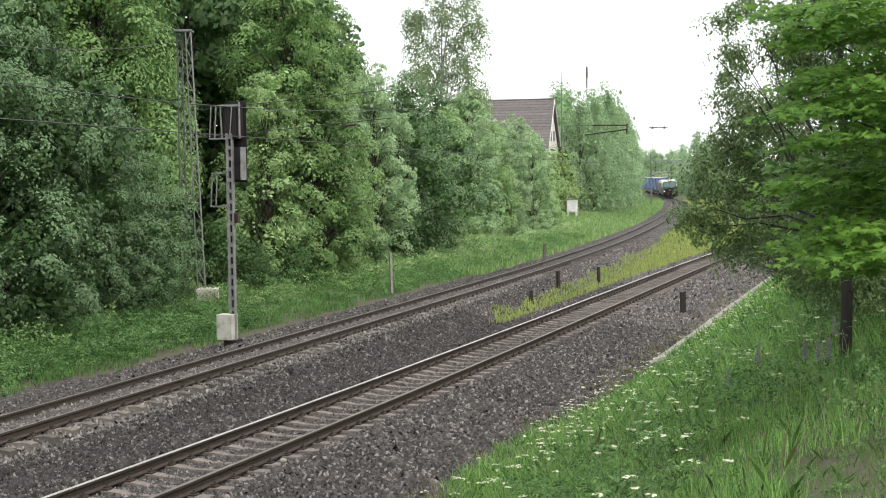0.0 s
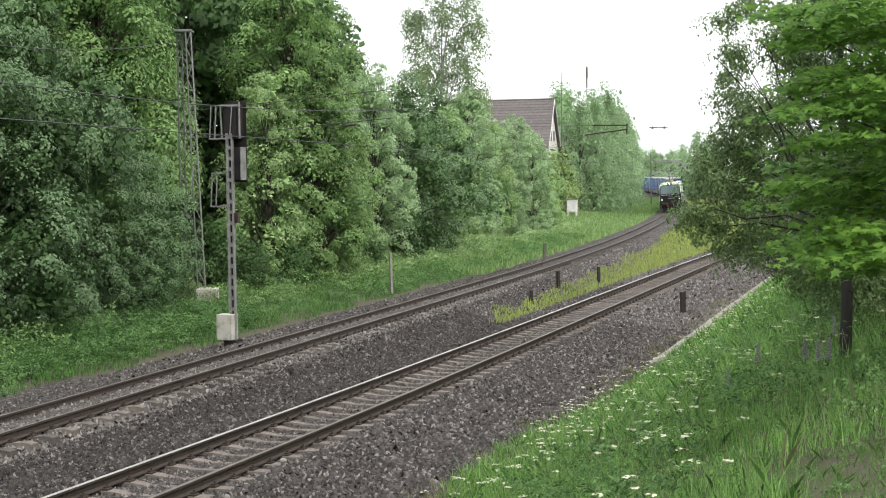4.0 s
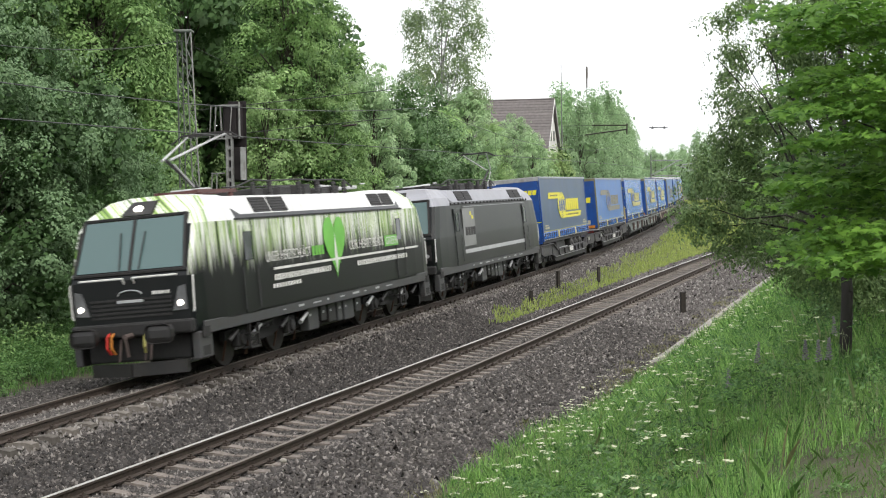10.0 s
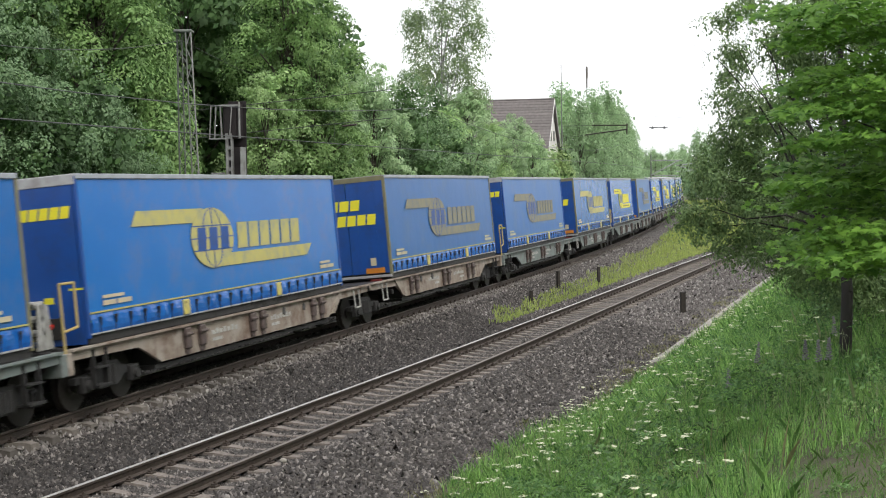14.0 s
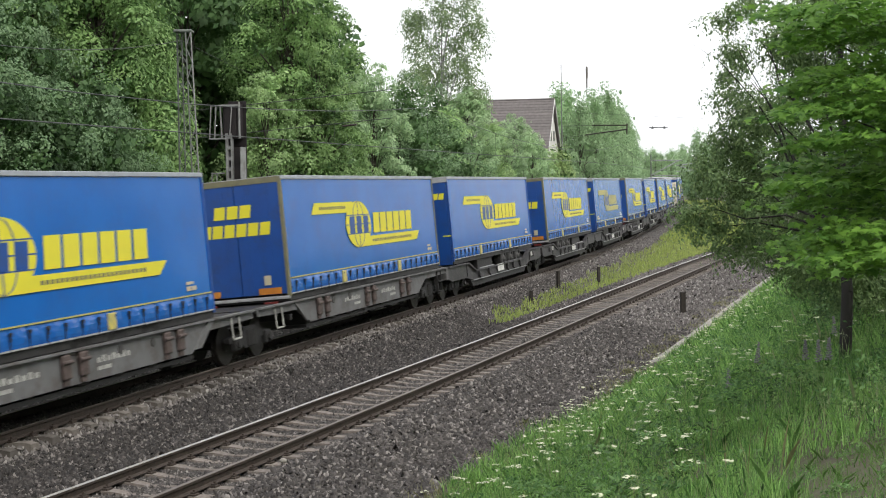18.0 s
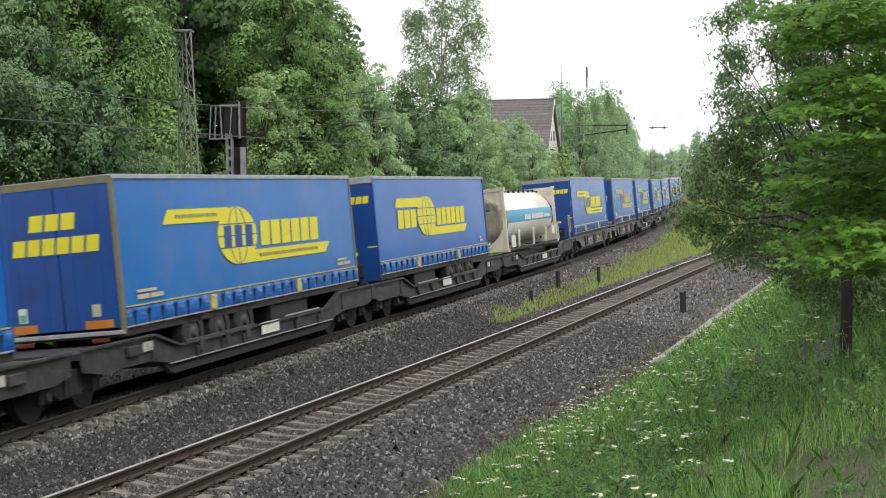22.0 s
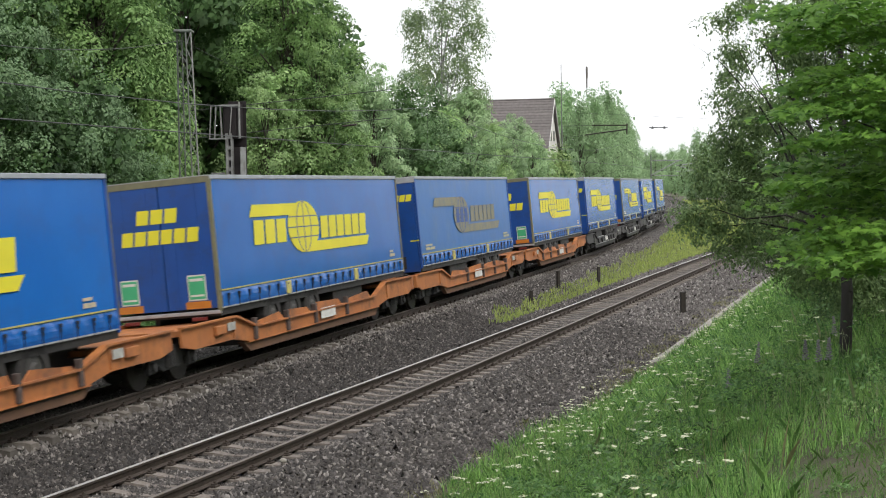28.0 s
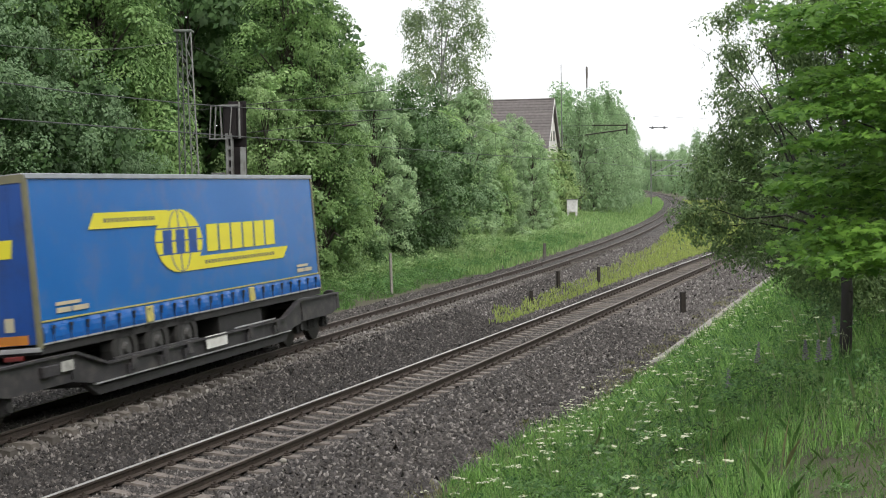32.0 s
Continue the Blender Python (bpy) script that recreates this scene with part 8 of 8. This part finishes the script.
        letters(t, "panel_word", 4.6, 6.1, 2.16, 2.46, 4, x + 0.006, CHASSIS, 0.0, 0.2)
        bm = bmesh.new()
        for a, b in ((5.4, 2.88), (5.64, 2.74)):
            add_box(bm, x + 0.006, x + 0.01, a, a + 0.24, b, b + 0.13)
        part("yellow_squares", bm, YELLOW, t)
        part("silver_stripe", prism([(4.4, 1.52), (15.0, 1.52), (15.0, 1.66), (4.4, 1.66)], x, x + 0.006, axis="x"), SILVER, t)
        part("top_line", prism([(4.5, 3.2), (15.0, 3.2), (15.0, 3.22), (4.5, 3.22)], x, x + 0.006, axis="x"), SILVER, t)
    return t


def words(t, text, y0, y1, z, size, x):
    """Lettering along the near side, fitted between y0 and y1."""
    cu = bpy.data.curves.new("lettering", "FONT")
    cu.body, cu.size, cu.extrude = text, size / 0.72, 0.002
    ob = new("lettering", cu)
    bpy.context.view_layer.update()
    me = bpy.data.meshes.new_from_object(ob.evaluated_get(bpy.context.evaluated_depsgraph_get()))
    bpy.data.objects.remove(ob)
    xs = [v.co.x for v in me.vertices]
    k = (y1 - y0) / (max(xs) - min(xs))
    m0 = min(xs)
    for v in me.vertices:
        v.co = (x + 0.006 + v.co.z, y0 + (v.co.x - m0) * k, z + v.co.y)
    me.materials.append(WHITE_PAINT)
    part("lettering", me, None, t, "white capital lettering on the side")


def slant_bar(e, a, b, lean):
    """Upright bar lying on the sloping windscreen."""
    bm = bmesh.new()
    y0, y1 = front_face(2.32, 0) - 0.05, front_face(3.52, 0) - 0.05
    vs = []
    for yy, z, k in ((y0, 2.32, 0.0), (y1, 3.52, lean)):
        for d in (0.0, 0.1):
            vs += [bm.verts.new((a + k, e(yy + d), z)), bm.verts.new((b + k, e(yy + d), z))]
    for q in ((0, 1, 3, 2), (4, 5, 7, 6), (0, 1, 5, 4), (2, 3, 7, 6), (0, 2, 6, 4), (1, 3, 7, 5)):
        bm.faces.new([vs[i] for i in q])
    return bm


def nose_grille_bm(e):
    """Shallow louvres across the black nose."""
    bm = bmesh.new()
    y0, y1 = sorted((e(0.59), e(0.64)))
    for i in range(5):
        add_box(bm, -0.95, 0.95, y0, y1, 1.4 + 0.09 * i, 1.45 + 0.09 * i)
    return bm


def lamp_panel_bm(e):
    bm = bmesh.new()
    vs = []
    for yy, z, w in ((1.22, 3.56, 0.36), (1.72, 3.85, 0.28)):
        for d in (-0.03, 0.12):
            vs += [bm.verts.new((-w, e(yy + d), z)), bm.verts.new((w, e(yy + d), z))]
    for q in ((0, 1, 3, 2), (4, 5, 7, 6), (0, 1, 5, 4), (2, 3, 7, 6), (0, 2, 6, 4), (1, 3, 7, 5)):
        bm.faces.new([vs[i] for i in q])
    return bm


def corner_step_bm(s, e):
    bm = bmesh.new()
    x0, x1 = sorted((s * 1.3, s * 1.48))
    y0, y1 = sorted((e(0.66), e(1.3)))
    add_box(bm, x0, x1, y0, y1, 0.42, 1.0, bevel=0.03)
    return bm


def foothole_bm(s, e, lift, z0, z1):
    # flat black inset paints the dark inside of a foothole
    x0, x1 = sorted((s * (1.47 + lift), s * (1.485 + lift)))
    y0, y1 = sorted((e(0.8), e(1.15)))
    return box(x0, x1, y0, y1, z0, z1)


def rail_front(e):
    bm = bmesh.new()
    for s in (-1, 1):
        add_tube(bm, (s * 0.12, e(0.54), 2.24), (s * 1.15, e(0.56), 2.24), 0.022, seg=6)
        add_tube(bm, (s * 0.12, e(0.54), 2.24), (s * 0.12, e(0.64), 2.12), 0.022, seg=6)
    return bm


def loco_buffer(x, e, sg):
    bm = bmesh.new()
    add_tube(bm, (x, e(0.62), 1.06), (x, e(0.12), 1.06), 0.13, 0.12, seg=14)
    a, b = min(e(0.12), e(0.0)), max(e(0.12), e(0.0))
    add_box(bm, x - 0.31, x + 0.31, a, b, 0.86, 1.25, bevel=0.12)
    return bm


def arm_bm(s, e):
    bm = bmesh.new()
    p = [(s * 1.36, e(0.7), 1.4), (s * 1.43, e(0.66), 1.46), (s * 1.45, e(0.68), 2.15), (s * 1.38, e(0.82), 2.28)]
    for a, b in zip(p, p[1:]):
        add_tube(bm, a, b, 0.022, seg=6)
    return bm


def apron_bm(e):
    bm = bmesh.new()
    y0, y1 = sorted((e(0.5), e(1.0)))
    add_box(bm, -1.42, 1.42, y0, y1, 1.0, 1.3, bevel=0.05)
    ya, yb = sorted((e(0.8), e(1.1)))
    add_box(bm, -1.2, 1.2, ya, yb, 0.45, 1.0, bevel=0.05)
    return bm


def plough_bm(e):
    bm = bmesh.new()
    for s in (-1, 1):
        add_prism(bm, [(s * 1.12, e(0.72)), (s * 1.12, e(0.86)), (s * 0.02, e(0.52)), (s * 0.02, e(0.38))], 0.17, 0.44, axis="z")
    return bm


def hook_bm(e):
    bm = bmesh.new()
    add_tube(bm, (0, e(0.62), 1.04), (0, e(0.2), 1.02), 0.06, seg=8)
    add_tube(bm, (0, e(0.22), 1.02), (0, e(0.3), 0.6), 0.035, seg=6)
    for s in (-0.3, 0.3, 0.42):
        add_tube(bm, (s, e(0.6), 0.95), (s, e(0.45), 0.5), 0.025, seg=6)
    return bm


def hose_bm(x, e):
    bm = bmesh.new()
    p = [(x, e(0.56), 1.12), (x, e(0.4), 1.02), (x, e(0.36), 0.8), (x * 0.9, e(0.45), 0.66)]
    for a, b in zip(p, p[1:]):
        add_tube(bm, a, b, 0.028, seg=6)
    return bm


def badge_bm():
    bm = bmesh.new()
    for i in range(8):
        a, b = math.pi * i / 8, math.pi * (i + 1) / 8
        add_tube(bm, (0.28 * math.cos(a), 0.6, 1.88 + 0.1 * math.sin(a)), (0.28 * math.cos(b), 0.6, 1.88 + 0.1 * math.sin(b)), 0.014, seg=5)
    return bm


def front_bars():
    bm = bmesh.new()
    for i in range(6):
        add_box(bm, 0.52 + i * 0.07, 0.57 + i * 0.07, 0.6, 0.615, 1.86, 1.93)
    return bm


def ladder_bm(y):
    bm = bmesh.new()
    for z in (0.35, 0.65):
        add_box(bm, 1.25, 1.5, y + 0.1, y + 0.62, z, z + 0.04)
    for s in (0.1, 0.58):
        add_box(bm, 1.42, 1.48, y + s, y + s + 0.04, 0.35, 0.92)
    return bm


def grille_bm(y):
    """Louvre panel lying on the steep roof slope."""
    bm = bmesh.new()
    add_prism(bm, [(1.43, 3.44), (1.265, 3.79), (1.235, 3.775), (1.4, 3.425)], y, y + 1.0)
    for i in range(5):
        k = 0.12 + 0.19 * i
        x, z = 1.43 - 0.165 * k, 3.44 + 0.35 * k
        add_box(bm, x - 0.01, x + 0.01, y + 0.05, y + 0.95, z - 0.012, z + 0.012)
    return bm


def gutter_bm(clips):
    bm = bmesh.new()
    add_box(bm, 1.465, 1.5, 3.0, LEN - 3.0, 3.28, 3.315)
    for i in range(24 if clips else 0):
        add_box(bm, 1.47, 1.51, 2.9 + i * 0.55, 3.0 + i * 0.55, 3.28, 3.37)
    return bm


def roof_gear_bm():
    """Breaker, ribbed insulators, bus bars and a few low boxes along the roof's middle."""
    bm = bmesh.new()
    for y, w, h in ((6.5, 0.5, 4.06), (8.1, 0.8, 4.1), (9.9, 0.45, 4.16), (11.2, 0.7, 4.05), (12.3, 0.35, 4.1)):
        add_box(bm, -0.5, 0.55, y, y + w, 3.84, h, bevel=0.03)
    for y in (6.2, 7.3, 9.3, 10.7, 12.0, 12.9):
        for k in range(4):
            add_tube(bm, (0.62, y, 3.87 + 0.09 * k), (0.62, y, 3.95 + 0.09 * k), 0.085, 0.06, seg=8)
    pts = [(0.62, 5.2, 4.1), (0.62, 6.2, 4.27), (0.62, 7.3, 4.24), (0.62, 9.3, 4.28), (0.62, 10.7, 4.25), (0.62, 12.0, 4.28), (0.62, 12.9, 4.26), (0.62, 13.6, 4.05)]
    for a, b in zip(pts, pts[1:]):
        add_tube(bm, a, b, 0.022, seg=6)
    add_tube(bm, (-0.3, 6.4, 4.16), (-0.3, 12.4, 4.2), 0.02, seg=6)
    return bm


def gear_bm(y):
    bm = bmesh.new()
    for s in (-0.5, 0.5):
        add_box(bm, s - 0.05, s + 0.05, y, y + 2.2, 3.98, 4.06)
        for k in (0.2, 1.9):
            add_tube(bm, (s, y + k, 3.84), (s, y + k, 4.0), 0.08, 0.06, seg=8)
    for k in (0.1, 0.9, 1.9):
        add_box(bm, -0.5, 0.5, y + k, y + k + 0.1, 3.98, 4.05)
    return bm


def pantograph(t, y, way, up):
    """Single-arm pantograph: knee towards the cab, head over the bogie when raised."""
    p = part("pantograph", tube((-0.5, y, 4.06), (0.5, y, 4.06), 0.05, seg=8), ARM, t, "single-arm pantograph")
    if not up:
        bm = bmesh.new()
        add_tube(bm, (0, y, 4.08), (0, y + way * 1.8, 4.15), 0.035, seg=6)
        for s in (-0.7, 0.7):
            add_tube(bm, (s, y - 0.2, 4.14), (s, y + 0.2, 4.14), 0.02, seg=6)
        part("folded_arm", bm, ARM, p)
        return
    base = (0, y + 0.5 * way, 4.06)
    knee = (0, y - 1.1 * way, 4.76)
    head_y, head_z = y + 1.15 * way, 5.4
    part("lower_arm", tube(base, knee, 0.05, 0.04, seg=8), CHASSIS, p)
    bm = bmesh.new()
    for s in (-0.1, 0.1):
        add_tube(bm, (s, knee[1], knee[2]), (s * 5, head_y, head_z), 0.03, 0.022, seg=6)
    part("upper_arm", bm, ARM, p, "pale upper arm of two tubes")
    part("guide_rod", tube((0.15, y - 0.1 * way, 4.15), (0.12, knee[1] + 0.15 * way, knee[2] - 0.1), 0.018, seg=6), ARM, p)
    bm = bmesh.new()
    for dy in (-0.2, 0.2):
        add_box(bm, -0.55, 0.55, head_y + dy - 0.03, head_y + dy + 0.03, head_z, head_z + 0.05)
        for s in (-1, 1):
            add_tube(bm, (s * 0.55, head_y + dy, head_z + 0.03), (s * 0.85, head_y + dy, head_z - 0.16), 0.018, seg=6)
    part("collector_head", bm, CHASSIS, p)


def loco_bogie_bm():
    bm = bmesh.new()
    for s in (-1, 1):
        x0, x1 = (1.0, 1.14) if s > 0 else (-1.14, -1.0)
        add_prism(bm, [(-2.1, 0.62), (-2.1, 0.82), (-0.7, 0.86), (-0.4, 0.7), (0.4, 0.7), (0.7, 0.86), (2.1, 0.82), (2.1, 0.62), (0.9, 0.55), (0.5, 0.45), (-0.5, 0.45), (-0.9, 0.55)], x0, x1, axis="x")
        for y in (-1.5, 1.5):
            add_box(bm, min(s * 1.1, s * 1.28), max(s * 1.1, s * 1.28), y - 0.22, y + 0.22, 0.42, 0.78, bevel=0.04)
            add_tube(bm, (s * 1.28, y, 0.6), (s * 1.34, y, 0.6), 0.15, 0.13, seg=14)
        for y in (-0.3, 0.0, 0.3):
            add_tube(bm, (s * 1.2, y, 0.72), (s * 1.2, y, 1.0), 0.12, seg=10)
        add_tube(bm, (s * 1.3, -0.9, 0.75), (s * 1.3, 0.9, 0.95), 0.05, seg=8)
    add_box(bm, -1.0, 1.0, -0.35, 0.35, 0.5, 0.75)
    return bm


def loco_wheel_bm():
    bm = bmesh.new()
    for s in (-1, 1):
        add_tube(bm, (s * 0.68, 0, 0.62), (s * 0.72, 0, 0.62), 0.65, seg=28)
        add_tube(bm, (s * 0.72, 0, 0.62), (s * 0.82, 0, 0.62), 0.62, 0.615, seg=28)
        add_tube(bm, (s * 0.82, 0, 0.62), (s * 0.86, 0, 0.62), 0.22, 0.18, seg=14)
    add_tube(bm, (-0.7, 0, 0.62), (0.7, 0, 0.62), 0.1, seg=10)
    return bm


RUNS.append((locomotive(True), 0.75, 18.0))
RUNS.append((locomotive(False), 19.15, 18.0))
signal()
lattice_mast()
catenary()
hedge_mast()
plain_mast(248.0, -4.2, 9.0, 5.4, "pale distant catenary mast with long bracket over the track", 8.0, 7.95, 5.4)
plain_mast(265.0, 4.0, 8.6, -3.7, "pale distant catenary mast with bracket in the bend")
posts()
white_cabinet()
house()
tall_poles()
kerb()


# ---------- ballast stones ----------
def ballast_stones():
    rng = np.random.default_rng(71)
    # irregular blocks for the near beds, four-sided splinters for the rest
    block = np.array([(-1, -1, -0.6), (1, -1, -0.6), (1, 1, -0.6), (-1, 1, -0.6), (-0.75, -0.75, 0.65), (0.75, -0.75, 0.65), (0.75, 0.75, 0.65), (-0.75, 0.75, 0.65)], float)
    block_f = np.array([(0, 1, 5, 4), (1, 2, 6, 5), (2, 3, 7, 6), (3, 0, 4, 7), (4, 5, 6, 7)])
    splinter = np.array([(1, 0, -0.3), (0, 1, -0.3), (-1, 0, -0.3), (0, -1, -0.3), (0.0, 0.0, 1.1)], float)
    splinter_f = np.array([(0, 1, 4), (1, 2, 4), (2, 3, 4), (3, 0, 4)])

    def heap(name, label, n, fun, y0, y1, d0, d1, size, power, lift=0.012, keep=None, mat=None, blocky=False):
        p = []
        while len(p) < n:
            y = y0 + (y1 - y0) * rng.uniform() ** power
            d = rng.uniform(d0, d1)
            x, yy = beside(fun, y, d)
            if keep is None or keep(x, yy):
                p.append((x, yy, ground_z(x, yy) + lift))
        p = np.array(p)
        n = len(p)
        base, tri = (block, block_f) if blocky else (splinter, splinter_f)
        k = len(base)
        v = base[None] * (size * rng.uniform(0.55, 1.5, (n, 1, 3))) + size * 0.33 * rng.normal(size=(n, k, 3)).clip(-1.5, 1.5)
        a = rng.uniform(0, 2 * math.pi, n)
        c, q = np.cos(a)[:, None], np.sin(a)[:, None]
        x, y = v[:, :, 0] * c - v[:, :, 1] * q, v[:, :, 0] * q + v[:, :, 1] * c
        tl = rng.normal(0, 0.5, (n, 2))
        z = v[:, :, 2] + x * tl[:, :1] + y * tl[:, 1:]
        v = np.stack([x, y, z], 2) + p[:, None, :]
        f = (tri[None] + (np.arange(n) * k)[:, None, None]).reshape(-1, tri.shape[1])
        return tagged(new(name, mesh_np(name, v.reshape(-1, 3), f, mat or STONE)), label, "ballast", kind="stuff")
    between = lambda x, y: side(far_x, x, y) > 1.5
    heap("ballast_stones", "grey-brown crushed ballast right of the near track", 38000, near_x, 15, 50, 1.25, 4.5, 0.034, 1.5, blocky=True)
    heap("ballast_stones", "grey-brown crushed ballast between the tracks", 46000, near_x, 16, 64, -7.5, -1.3, 0.035, 1.5, keep=between, mat=STONE_DARK, blocky=True)
    heap("ballast_stones", "grey-brown ballast inside the near track", 20000, near_x, 16, 48, -1.3, 1.3, 0.027, 1.4, 0.0)
    heap("ballast_stones", "pale ballast inside the far track", 18000, far_x, 20, 66, -1.2, 1.7, 0.034, 1.4, 0.014, None, STONE_PALE)
    heap("ballast_stones", "dark gravel and clinker left of the far track", 9000, far_x, 20, 80, -3.6, -1.2, 0.036, 1.3, -0.004)
    heap("ballast_stones", "distant coarse ballast beside both tracks", 24000, near_x, 48, 120, -9, 4.3, 0.055, 1.4, mat=STONE_HAZED, keep=lambda x, y: side(far_x, x, y) > 1.4 and not -1.3 < side(near_x, x, y) < 1.3 and not (side(near_x, x, y) < -2.6 and y > 50 and side(far_x, x, y) > 3.2))
    # a loose pale stone on a sleeper
    t = thing("loose_stone", "pale loose stone lying beside the near rail", "stone", at=pose(-2.72, 23.5, -0.13))
    bm = bmesh.new()
    bmesh.ops.create_icosphere(bm, subdivisions=2, radius=0.075)
    for q in bm.verts:
        q.co *= 0.85 + 0.3 * noise.noise(q.co * 9)
        q.co.z *= 0.7
    part("body", bm, KERB, t)


ballast_stones()


def motions():
    for ob, d, base in RUNS:
        run(ob, d, base)


motions()
